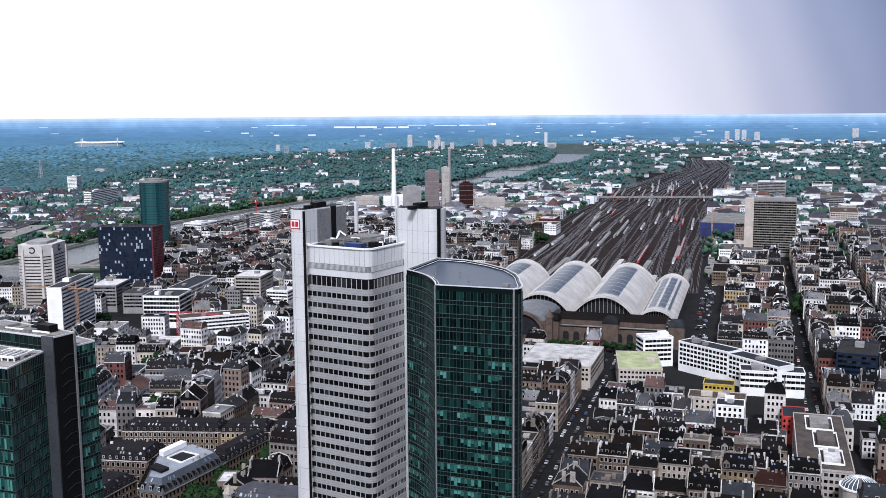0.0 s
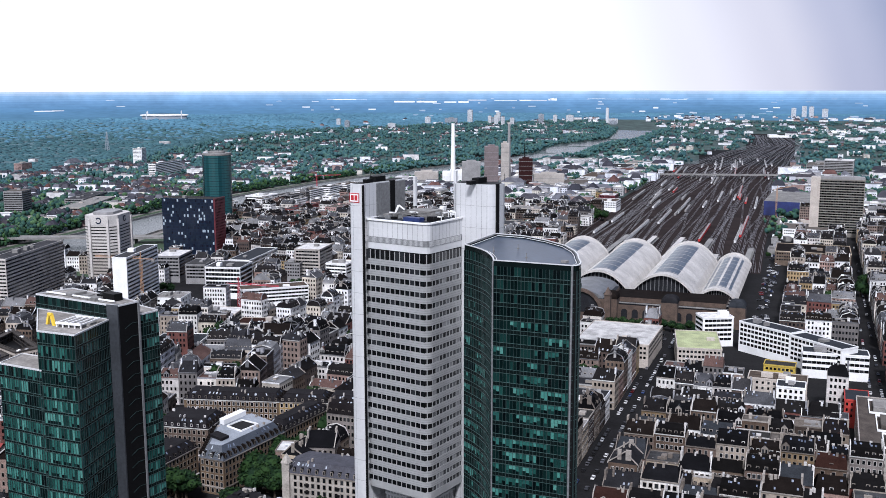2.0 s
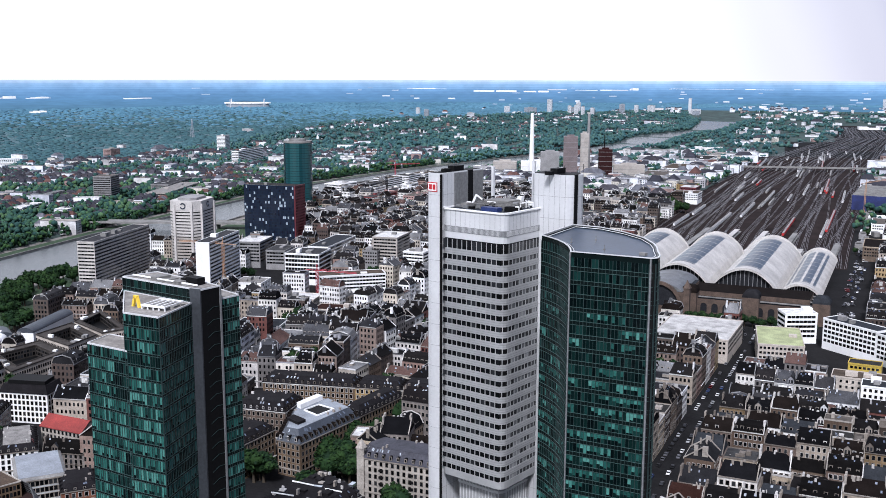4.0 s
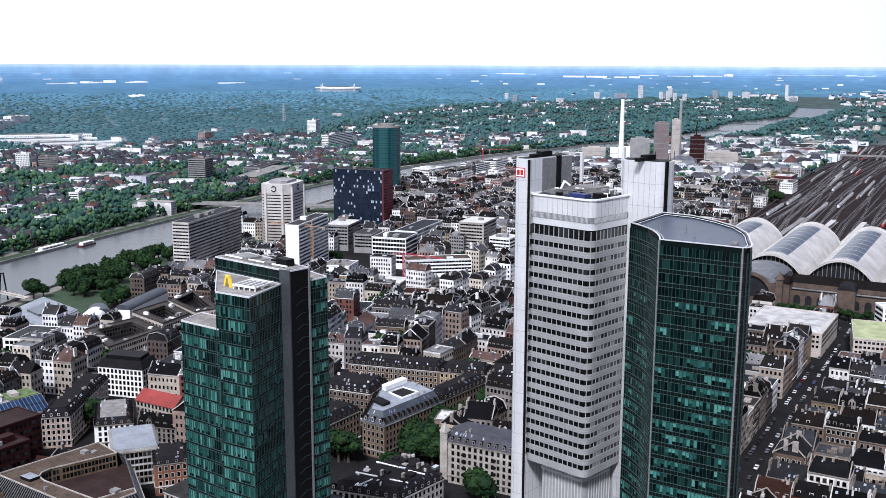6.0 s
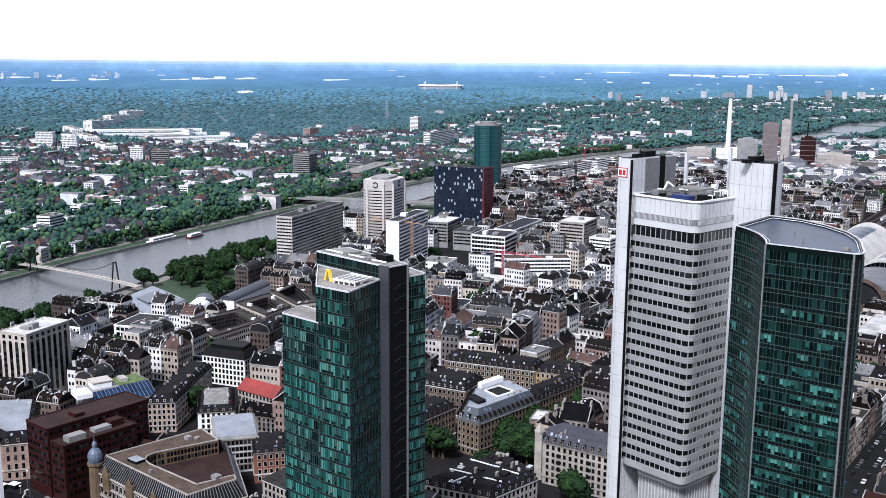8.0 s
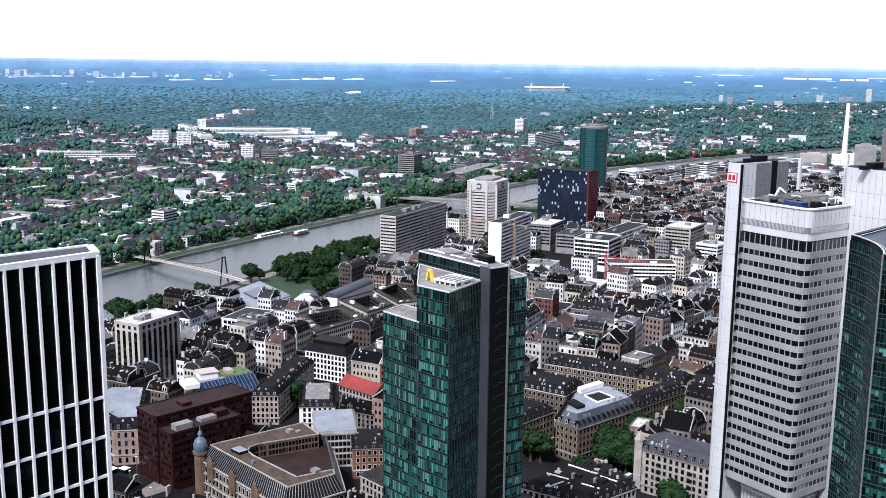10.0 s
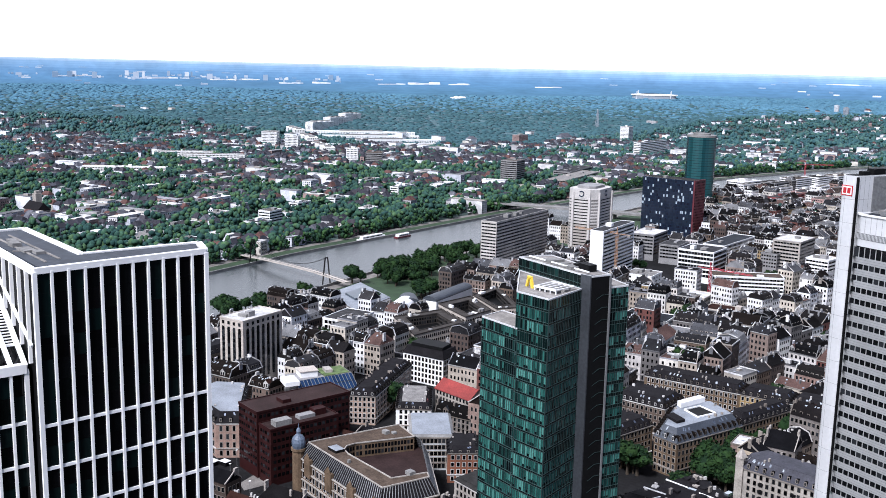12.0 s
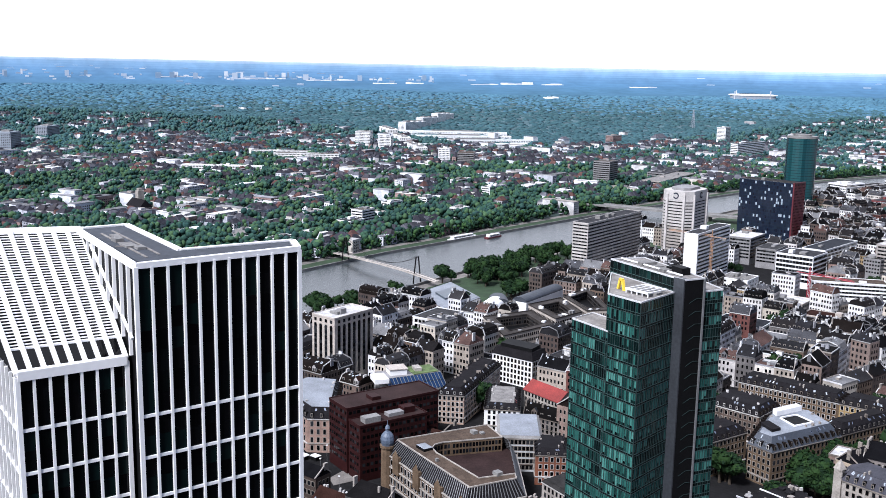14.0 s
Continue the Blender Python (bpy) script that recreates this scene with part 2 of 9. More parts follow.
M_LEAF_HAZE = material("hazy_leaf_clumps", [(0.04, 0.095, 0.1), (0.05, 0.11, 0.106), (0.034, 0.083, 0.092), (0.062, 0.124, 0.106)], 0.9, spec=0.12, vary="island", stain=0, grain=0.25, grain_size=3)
# Woods carry haze in their base colour, the far ones bluer.
M_WOODS = material("haze_tinted_woods", [(0.049, 0.105, 0.122), (0.052, 0.109, 0.124), (0.047, 0.102, 0.119), (0.054, 0.112, 0.122)], 1.0, vary="island", spec=0.05, stain=0.25, stain_size=140, grain=0.2, grain_size=4)
M_WOODS_FAR = material("haze_tinted_far_woods", [(0.076, 0.172, 0.24), (0.082, 0.18, 0.247), (0.072, 0.165, 0.233)], 0.95, vary="island", spec=0.1, stain=0.2, stain_size=160, grain=0.15, grain_size=6)
M_BARK = material("bark", [(0.06, 0.045, 0.03)], 0.9)
M_REDROOF = material("red_tile_roof", [(0.24, 0.03, 0.025)], 0.8)
M_GOLD = material("yellow_sign", [(0.8, 0.55, 0.05)], 0.5, stain=0, grain=0)
M_SIGNRED = material("red_sign", [(0.42, 0.013, 0.02)], 0.5, stain=0, grain=0)
M_GREENROOF = material("mossy_green_roof", [(0.33, 0.36, 0.19)], 0.95)
M_HALLWHITE = material("white_hall_roof_sheet", [(0.46, 0.44, 0.415)], 0.5, stain=0.22, stain_size=14)
M_HALLGLASS = material("blue_grey_skylight_glass", [(0.055, 0.075, 0.095)], 0.3, 0.2, stain=0.2, stain_size=10, grain=0.15)
M_HALLDARK = material("dark_hall_glazing", [(0.02, 0.021, 0.024)], 0.2, stain=0.2)

# river water: dark, with small ripples
M_WATER = bpy.data.materials.new("river_water")
M_WATER.use_nodes = True
_n = M_WATER.node_tree
_b = _n.nodes["Principled BSDF"]
_b.inputs["Base Color"].default_value = (0.035, 0.042, 0.045, 1)
_b.inputs["Roughness"].default_value = 0.25
_b.inputs["Specular IOR Level"].default_value = 0.3
_z = _n.nodes.new("ShaderNodeTexNoise")
_z.inputs["Scale"].default_value, _z.inputs["Detail"].default_value = 0.22, 6
_c = _n.nodes.new("ShaderNodeTexCoord")
_n.links.new(_c.outputs["Object"], _z.inputs["Vector"])
_p = _n.nodes.new("ShaderNodeBump")
_p.inputs["Strength"].default_value, _p.inputs["Distance"].default_value = 0.35, 0.5
_n.links.new(_z.outputs["Fac"], _p.inputs["Height"])
_n.links.new(_p.outputs[0], _b.inputs["Normal"])

# ---- mesh helpers ----
EYE_Z, NEAR_D, SPAN = 195.5, 2600.0, 2300.0


def settle(x, y, z):
    """Draws land beyond NEAR_D nearer, along the line of sight from the tower, to keep it within five kilometres."""
    d = math.hypot(x, y)
    if d <= NEAR_D:
        return (x, y, z)
    k = (NEAR_D + SPAN * (1 - math.exp(-(d - NEAR_D) / SPAN))) / d
    return (x * k, y * k, EYE_Z + (z - EYE_Z) * k)


class Mesh:
    def __init__(self):
        self.v, self.f, self.m = [], [], []

    def add(self, verts, faces, mat=0):
        o = len(self.v)
        self.v.extend(verts)
        for f in faces:
            self.f.append(tuple(i + o for i in f))
            self.m.append(mat)

    def quad(self, a, b, c, d, mat=0):
        self.add((a, b, c, d), ((0, 1, 2, 3),), mat)

    def prism(self, poly, z0, z1, side=0, top=None, bottom=False):
        n = len(poly)
        self.add([(x, y, z0) for x, y in poly] + [(x, y, z1) for x, y in poly], [(i, (i + 1) % n, n + (i + 1) % n, n + i) for i in range(n)], side)
        self.add([(x, y, z1) for x, y in poly], [tuple(range(n))], side if top is None else top)
        if bottom:
            self.add([(x, y, z0) for x, y in poly], [tuple(reversed(range(n)))], side)

    def box(self, c, s, turn=0.0, mat=0, top=None):
        """A block standing on c, with sides s, turned by so many degrees."""
        a = radians(turn)
        ca, sa = math.cos(a), math.sin(a)
        poly = [(c[0] + ca * x - sa * y, c[1] + sa * x + ca * y) for x, y in ((-s[0] / 2, -s[1] / 2), (s[0] / 2, -s[1] / 2), (s[0] / 2, s[1] / 2), (-s[0] / 2, s[1] / 2))]
        self.prism(poly, c[2], c[2] + s[2], mat, top, True)

    def beam(self, a, b, w, h, mat=0):
        """A bar from a to b, w wide and h high."""
        a, b = Vector(a), Vector(b)
        d = (b - a).normalized()
        side = d.cross(Vector((0, 0, 1)))
        side = side.normalized() if side.length > 1e-4 else Vector((1, 0, 0))
        up = side.cross(d).normalized()
        ring = [side * (sx * w / 2) + up * (sz * h / 2) for sx, sz in ((-1, -1), (1, -1), (1, 1), (-1, 1))]
        vs = [tuple(a + r) for r in ring] + [tuple(b + r) for r in ring]
        self.add(vs, [(0, 1, 5, 4), (1, 2, 6, 5), (2, 3, 7, 6), (3, 0, 4, 7), (3, 2, 1, 0), (4, 5, 6, 7)], mat)

    def data(self, name, mats, far=False, base=(0, 0, 0), smooth=False):
        me = bpy.data.meshes.new(name)
        vs = [settle(*p) for p in self.v] if far else self.v
        if base != (0, 0, 0):
            vs = [(p[0] - base[0], p[1] - base[1], p[2] - base[2]) for p in vs]
        me.from_pydata(vs, [], self.f)
        for mm in mats:
            me.materials.append(mm)
        me.polygons.foreach_set("material_index", self.m)
        if smooth:
            me.polygons.foreach_set("use_smooth", [True] * len(self.f))
        me.update()
        return me


def thing(name, label, category, base=(0, 0, 0), group="", kind=""):
    ob = new(name)
    ob.location = base
    return tagged(ob, label, category, group, kind)


def part(name, mesh, mats, parent, label="", kind="", smooth=False):
    mats = mats if isinstance(mats, (list, tuple)) else [mats]
    top = parent.parent or parent
    ob = new(name, mesh.data(name, mats, False, tuple(top.location), smooth))
    ob.parent = parent
    return tagged(ob, label, kind=kind)


def solo(name, mesh, mats, label, category, kind="", far=False, smooth=False, group=""):
    mats = mats if isinstance(mats, (list, tuple)) else [mats]
    return tagged(new(name, mesh.data(name, mats, far, (0, 0, 0), smooth)), label, category, group, kind)


def turned(deg):
    a = radians(deg)
    return Vector((math.cos(a), math.sin(a)))


def wall_windows(mesh, p, q, z, h, pitch, width, out=0.05, mat=0, skip=0.0, frame=0.0, fmat=1):
    """One row of panes on the wall from p to q (its outside on the right of the way from p to q)."""
    p, q = Vector(p), Vector(q)
    d = q - p
    L = d.length
    if L < pitch:
        return
    d /= L
    nrm = Vector((d.y, -d.x))
    n = int(L // pitch)
    start = (L - n * pitch) / 2
    for i in range(n):
        if skip and random.random() < skip:
            continue
        a = p + d * (start + i * pitch + (pitch - width) / 2)
        b = a + d * width
        if frame:
            a2, b2 = a - d * frame, b + d * frame
            o1, o2 = nrm * 0.0, nrm * out
            z0, z1 = z - frame, z + h + frame
            mesh.add([(a2.x, a2.y, z0), (b2.x, b2.y, z0), (b2.x, b2.y, z1), (a2.x, a2.y, z1),
                      (a2.x + o2.x, a2.y + o2.y, z0), (b2.x + o2.x, b2.y + o2.y, z0), (b2.x + o2.x, b2.y + o2.y, z1), (a2.x + o2.x, a2.y + o2.y, z1)],
                     [(4, 5, 6, 7), (0, 1, 5, 4), (2, 3, 7, 6), (1, 2, 6, 5), (3, 0, 4, 7)], fmat)
        o = nrm * (out + 0.03)
        mesh.quad((a.x + o.x, a.y + o.y, z), (b.x + o.x, b.y + o.y, z), (b.x + o.x, b.y + o.y, z + h), (a.x + o.x, a.y + o.y, z + h), mat)


# ---- plan: axes of the station quarter, river banks ----
STN = Vector((-311.7, 840.0))
UU, PP = Vector((-0.235, 0.972)), Vector((0.972, 0.235))      # along the tracks; across them


def at(p, u):
    w = STN + PP * p + UU * u
    return (w.x, w.y)


def local(x, y):
    d = Vector((x, y)) - STN
    return d.dot(PP), d.dot(UU)


FAR_BANK = [(-700, -420), (-760, -120), (-830, 80), (-903, 247), (-960, 350), (-1032, 512), (-1109, 682), (-1233, 1006), (-1326, 1285), (-1370, 1569), (-1390, 1900), (-1400, 2250), (-1440, 2600), (-1570, 2960), (-1600, 3450), (-1900, 4200)]
NEAR_BANK = [(-540, -420), (-600, -120), (-660, 60), (-727, 197), (-790, 289), (-870, 425), (-950, 600), (-1090, 900), (-1180, 1200), (-1225, 1500), (-1250, 1900), (-1260, 2250), (-1300, 2620), (-1420, 2960), (-1470, 3400), (-1700, 4200)]


def bank_x(line, y):
    for (x0, y0), (x1, y1) in zip(line, line[1:]):
        if y0 <= y <= y1:
            return x0 + (x1 - x0) * (y - y0) / (y1 - y0)
    return line[0][0] if y < line[0][1] else line[-1][0] - (y - line[-1][1]) * 0.5


def azimuth(x, y):
    return math.degrees(math.atan2(-x, y))


def wood_start(az):
    """How far out the woods begin, by direction."""
    pts = [(-20, 7000), (20, 7000), (33, 5200), (44, 4300), (50, 3000), (56, 2450), (64, 2250), (70, 2700), (78, 3300), (95, 4100), (130, 4100)]
    for (a0, d0), (a1, d1) in zip(pts, pts[1:]):
        if a0 <= az <= a1:
            return d0 + (d1 - d0) * (az - a0) / (a1 - a0)
    return 4500


TAKEN = []          # discs of ground that a named building holds


def free(x, y, r=8):
    return all((x - a) ** 2 + (y - b) ** 2 > (c + r) ** 2 for a, b, c in TAKEN)


def read_off(table, u):
    """A value read between the rows of a small table."""
    for (u0, v0), (u1, v1) in zip(table, table[1:]):
        if u <= u1:
            return v0 + (v1 - v0) * max(0.0, (u - u0) / (u1 - u0))
    return table[-1][1]


def track_edges(u):
    """The railway land across the tracks at u beyond the hall."""
    return (read_off(((200, -178), (350, -205), (900, -226), (1600, -232), (2100, -180), (2600, -120), (3600, -190)), u), read_off(((200, 45), (360, 40), (1200, 26), (1600, 34), (2100, 40), (2600, 50), (3600, -60)), u))


def zone(x, y):
    d, az = math.hypot(x, y), azimuth(x, y)
    if d > wood_start(az):
        return "wood"
    fx, nx = bank_x(FAR_BANK, y), bank_x(NEAR_BANK, y)
    if fx - 42 < x < nx + (85 if 320 < y < 640 else 45 if 100 < y < 320 else 26):
        return "river"
    if x < fx:
        return "south"
    p, u = local(x, y)
    l, r = track_edges(u)
    if -84 < u < 3600 and l < p < r:
        return "rail"
    return "north"


# ---- ground ----
ground = Mesh()
rings = [0, 150, 300, 450, 600, 750, 900, 1050, 1200, 1400, 1600, 1800, 2000, 2200, 2400, 2600, 2900, 3200, 3500, 3900, 4300, 4800, 5400, 6000]
STEPS = 144


def hill(az, d):
    if d < 9000:
        return 0
    return (max(0, min(1, (az - 62) / 30)) * 80 * min(1, (d - 9000) / 15000) + 4 * noise.noise((az * 0.35, 1.3, 0)) * (d / 20000)) if -40 < az < 150 else 0


def sheet(mesh, rr, pick):
    for i in range(len(rr) - 1):
        for k in range(STEPS):
            a0, a1 = 360 / STEPS * k - 180, 360 / STEPS * (k + 1) - 180
            c = []
            for d, a in ((rr[i], a0), (rr[i + 1], a0), (rr[i + 1], a1), (rr[i], a1)):
                c.append((-math.sin(radians(a)) * d, math.cos(radians(a)) * d, hill(a, d)))
            mx, my = sum(p[0] for p in c) / 4, sum(p[1] for p in c) / 4
            mesh.quad(c[0], c[3], c[2], c[1], pick(mx, my))


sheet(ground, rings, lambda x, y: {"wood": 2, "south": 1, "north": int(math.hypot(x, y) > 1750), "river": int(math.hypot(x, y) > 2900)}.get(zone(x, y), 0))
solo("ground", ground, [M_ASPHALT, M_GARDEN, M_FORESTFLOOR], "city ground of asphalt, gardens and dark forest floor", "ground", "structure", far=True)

# Distant roofs get haze as a pale blue base colour.
M_FARTOWN = material("hazed_far_roofs", [(0.3, 0.37, 0.45), (0.2, 0.28, 0.37), (0.42, 0.47, 0.53), (0.6, 0.62, 0.64)], 0.9, vary="island", stain=0, grain=0)
# Backdrop colours by distance: aerial haze is painted in, paling towards the horizon.
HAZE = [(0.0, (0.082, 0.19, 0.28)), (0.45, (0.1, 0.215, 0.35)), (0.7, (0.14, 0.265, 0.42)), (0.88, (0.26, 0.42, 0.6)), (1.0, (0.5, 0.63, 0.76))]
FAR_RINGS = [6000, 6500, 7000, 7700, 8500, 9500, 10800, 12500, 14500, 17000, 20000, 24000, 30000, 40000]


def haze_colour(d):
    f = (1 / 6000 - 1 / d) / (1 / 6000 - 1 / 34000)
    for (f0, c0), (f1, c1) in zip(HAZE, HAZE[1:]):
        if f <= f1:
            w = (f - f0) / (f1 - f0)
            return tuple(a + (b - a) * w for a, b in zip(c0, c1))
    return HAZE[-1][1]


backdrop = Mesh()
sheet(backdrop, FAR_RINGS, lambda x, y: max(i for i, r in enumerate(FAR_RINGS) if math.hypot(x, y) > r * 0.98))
# The rings also glow a little, standing in for light scattered by haze.
backdrop_mats = [material("haze_painted_land", [tuple(0.62 * v for v in haze_colour((a + b) / 2))], 1.0, stain=0.14, stain_size=160, grain=0.07, grain_size=40, spec=0.05, emit=0.3 + 0.25 * i / 12) for i, (a, b) in enumerate(zip(FAR_RINGS, FAR_RINGS[1:]))]
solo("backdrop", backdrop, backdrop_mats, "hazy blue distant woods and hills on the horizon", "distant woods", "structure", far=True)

# ---- river, banks and quays ----
water = Mesh()
for (n0, n1), (f0, f1) in zip(zip(NEAR_BANK, NEAR_BANK[1:]), zip(FAR_BANK, FAR_BANK[1:])):
    water.quad((*f0, 0.12), (*n0, 0.12), (*n1, 0.12), (*f1, 0.12))
solo("water", water, M_WATER, "calm grey river water with fine ripples", "river", "structure", far=True)


def strip(mesh, line, off0, off1, z, mat=0):
    """A band beside a bank line, from off0 to off1 to the right of the way along it."""
    pts = []
    for i, p in enumerate(line):
        a, b = Vector(line[max(0, i - 1)]), Vector(line[min(len(line) - 1, i + 1)])
        d = (b - a).normalized()
        n = Vector((d.y, -d.x))
        pts.append((Vector(p) + n * off0, Vector(p) + n * off1))
    for (a, b), (c, d) in zip(pts, pts[1:]):
        mesh.quad((a.x, a.y, z), (b.x, b.y, z), (d.x, d.y, z), (c.x, c.y, z), mat)


def edge_wall(mesh, line, off, w, h, mat=0):
    for a, b in zip(line, line[1:]):
        d = (Vector(b) - Vector(a)).normalized()
        n = Vector((d.y, -d.x)) * off
        mesh.beam((a[0] + n.x, a[1] + n.y, h / 2), (b[0] + n.x, b[1] + n.y, h / 2), w, h, mat)


quay = Mesh()
edge_wall(quay, FAR_BANK[:12], 0, 1.2, 2.2)
solo("quay_wall", quay, M_CONC, "long stone quay wall along the far river bank", "quay wall", "structure")
quay2 = Mesh()
edge_wall(quay2, NEAR_BANK[:12], 0, 1.2, 2.6)
solo("quay_wall_town", quay2, M_CONC, "long stone quay wall along the town river bank", "quay wall", "structure")
lawn = Mesh()
strip(lawn, FAR_BANK[:12], -20, -1, 0.5)
strip(lawn, NEAR_BANK[:12], 12, 26, 0.5)
strip(lawn, NEAR_BANK[4:8], 26, 84, 0.4)
solo("bank_lawn", lawn, M_GRASS, "bright green lawn strips along the river banks", "lawn", "structure")
prom = Mesh()
strip(prom, FAR_BANK[:12], -30, -20, 0.3)
strip(prom, NEAR_BANK[:12], 1, 12, 0.3)
solo("pavement", prom, M_PATH, "pale paved promenades beside the river", "promenade", "structure")

# ---- towers ----


def round_rect(x0, y0, x1, y1, r, n=4):
    pts = []
    for cx, cy, a0 in ((x1 - r, y0 + r, -90), (x1 - r, y1 - r, 0), (x0 + r, y1 - r, 90), (x0 + r, y0 + r, 180)):
        for i in range(n + 1):
            a = radians(a0 + 90 * i / n)
            pts.append((cx + r * math.cos(a), cy + r * math.sin(a)))
    return pts


def divide(path, bay):
    """Points along a path, a bay apart as nearly as the length allows."""
    pts = [Vector(p) for p in path]
    lens = [(b - a).length for a, b in zip(pts, pts[1:])]
    total = sum(lens)
    n = max(1, round(total / bay))
    out, i, done = [pts[0]], 0, 0.0
    for k in range(1, n):
        want = total * k / n
        while done + lens[i] < want:
            done += lens[i]
            i += 1
        out.append(pts[i] + (pts[i + 1] - pts[i]) * ((want - done) / lens[i]))
    return out + [pts[-1]]


def one_pane(w, h):
    m = Mesh()
    m.add([(-w / 2, 0, 0), (w / 2, 0, 0), (w / 2, 0, h), (-w / 2, 0, h), (-w / 2, 0.06, 0), (w / 2, 0.06, 0), (w / 2, 0.06, h), (-w / 2, 0.06, h)],
          [(0, 1, 2, 3), (1, 5, 6, 2), (4, 0, 3, 7), (3, 2, 6, 7), (0, 4, 5, 1)])
    return m


def blind_pane(w, h, f):
    """A pane with a blind drawn over its upper part."""
    m = one_pane(w, h * (1 - f)) if f < 0.99 else Mesh()
    up = one_pane(w, h * f)
    m.add([(x, y, z + h * (1 - f)) for x, y, z in up.v], up.f, 1)
    return m


def curtain(owner, path, z0, z1, storey, bay, lit, glass, frame_mat, single=0, depths=(0.45, 0.62, 0.8, 1.0), seed=0, every=3, slab=1.15, proud=0.16, thick=0.1):
    """A glass curtain wall on a path: panes, mullions and floor edges. The first `single` storeys from the top have panes of their own."""
    cols = divide(path, bay)
    nf = int((z1 - z0) / storey)
    panes, bars, edges = Mesh(), Mesh(), Mesh()
    shared = {}

    def sill(mesh, bot):
        for a, b in zip(cols, cols[1:]):
            w = (b - a).length
            d = (b - a) / w
            n = Vector((d.y, -d.x)) * (proud * 0.7)
            mesh.add([(a.x, a.y, bot), (b.x, b.y, bot), (b.x + n.x, b.y + n.y, bot), (a.x + n.x, a.y + n.y, bot), (a.x, a.y, bot + slab), (b.x, b.y, bot + slab), (b.x + n.x, b.y + n.y, bot + slab), (a.x + n.x, a.y + n.y, bot + slab)],
                     [(3, 2, 6, 7), (7, 6, 5, 4), (0, 1, 2, 3)])

    for k in range(nf):
        top = z1 - k * storey
        bot = top - storey
        if k < single:
            m = Mesh()
            sill(m, bot)
            floor_row = part("floor_edge", m, M_SPANDREL, owner)
        else:
            sill(edges, bot)
        for i, (a, b) in enumerate(zip(cols, cols[1:])):
            w = (b - a).length
            d = (b - a) / w
            n = Vector((d.y, -d.x))
            on = lit(i, k, seed)
            if k < single:
                drawn = depths[int(7.9 * abs(noise.noise((i * 1.7, k * 2.3, seed)))) % 4] if on else 0
                key = (round(w, 2), drawn)
                if key not in shared:
                    shared[key] = (blind_pane(w - 0.06, storey - slab - 0.04, drawn) if on else one_pane(w - 0.06, storey - slab - 0.04)).data("window_pane", [glass[2], glass[3]])
                ob = new("window_pane", shared[key])
                ob.parent = floor_row
                mid = (a + b) / 2 + n * 0.05
                ob.matrix_local = Matrix.Translation((mid.x - owner.location.x, mid.y - owner.location.y, bot + slab + 0.02)) @ pose(0, 0, 0, 0, 0, math.degrees(math.atan2(d.y, d.x)))
            else:
                o = n * 0.05
                mid = top - (top - bot - slab) * depths[int(7.9 * abs(noise.noise((i * 1.7, k * 2.3, seed)))) % 4] if on else top
                if mid > bot + slab + 0.05:
                    panes.quad((a.x + o.x, a.y + o.y, bot + slab), (b.x + o.x, b.y + o.y, bot + slab), (b.x + o.x, b.y + o.y, mid), (a.x + o.x, a.y + o.y, mid), 0)
                if on:
                    panes.quad((a.x + o.x, a.y + o.y, mid), (b.x + o.x, b.y + o.y, mid), (b.x + o.x, b.y + o.y, top), (a.x + o.x, a.y + o.y, top), 1)
    for i, a in enumerate(cols):
        b = cols[min(i + 1, len(cols) - 1)] if i < len(cols) - 1 else a * 2 - cols[i - 1]
        d = (b - a).normalized()
        n = Vector((d.y, -d.x))
        t = thick * (2.0 if every and i % every == 0 else 1.0)
        c = a + n * (proud / 2)
        bars.box((c.x, c.y, z1 - nf * storey), (t, proud + 0.02, nf * storey), math.degrees(math.atan2(d.y, d.x)))
    lines = Mesh()
    for k in range(nf):
        for z in (z1 - (k + 1) * storey + slab, z1 - (k + 1) * storey + 0.1):
            for a, b in zip(cols[:-1:every or 1], [cols[min(i + (every or 1), len(cols) - 1)] for i in range(0, len(cols) - 1, every or 1)]):
                d = (b - a).normalized()
                n = Vector((d.y, -d.x)) * (proud * 0.75)
                lines.beam((a.x + n.x, a.y + n.y, z), (b.x + n.x, b.y + n.y, z), 0.12, 0.11)
    part("transoms", lines, M_TRANSOM, owner, "thin pale horizontal transoms", "stuff")
    if panes.v:
        part("window_panes", panes, [glass[0], glass[1]], owner, "tinted window panes, some with blinds drawn", "stuff")
    part("mullions", bars, frame_mat, owner, "slim vertical mullions", "stuff")
    if edges.v:
        part("floor_edges", edges, M_SPANDREL, owner, "dark glass floor edge bands", "stuff")


GREEN = (M_SKYGLASS, M_SKYBLIND, M_SKYGLASS_O, M_SKYBLIND_O)


M_SPANDREL = material("dark_green_spandrel_glass", [(0.004, 0.008, 0.008)], 0.2, spec=0.14, stain=0.2, grain=0)


def blinds_sky(i, k, s):
    if k < 4:
        return 0
    v = noise.noise((i * 0.13 + s * 7.3, k * 2.37 + 0.5, s * 3.1)) + 0.4 * noise.noise((i * 0.7, k * 3.71, s + 9.2))
    return int(v > (0.1 if k < 9 else -0.16))


def blinds_gal(i, k, s):
    v = noise.noise((i * 0.09 + s * 5.3, k * 0.55, s * 2.3)) + 0.4 * noise.noise((i * 0.9, k * 2.7, s + 4.2))
    return int(v > (-0.4 if k > 3 else 0.1))


# the silver tower
M_JOINT = material("panel_joint_grey", [(0.17, 0.173, 0.178)], 0.6, stain=0)


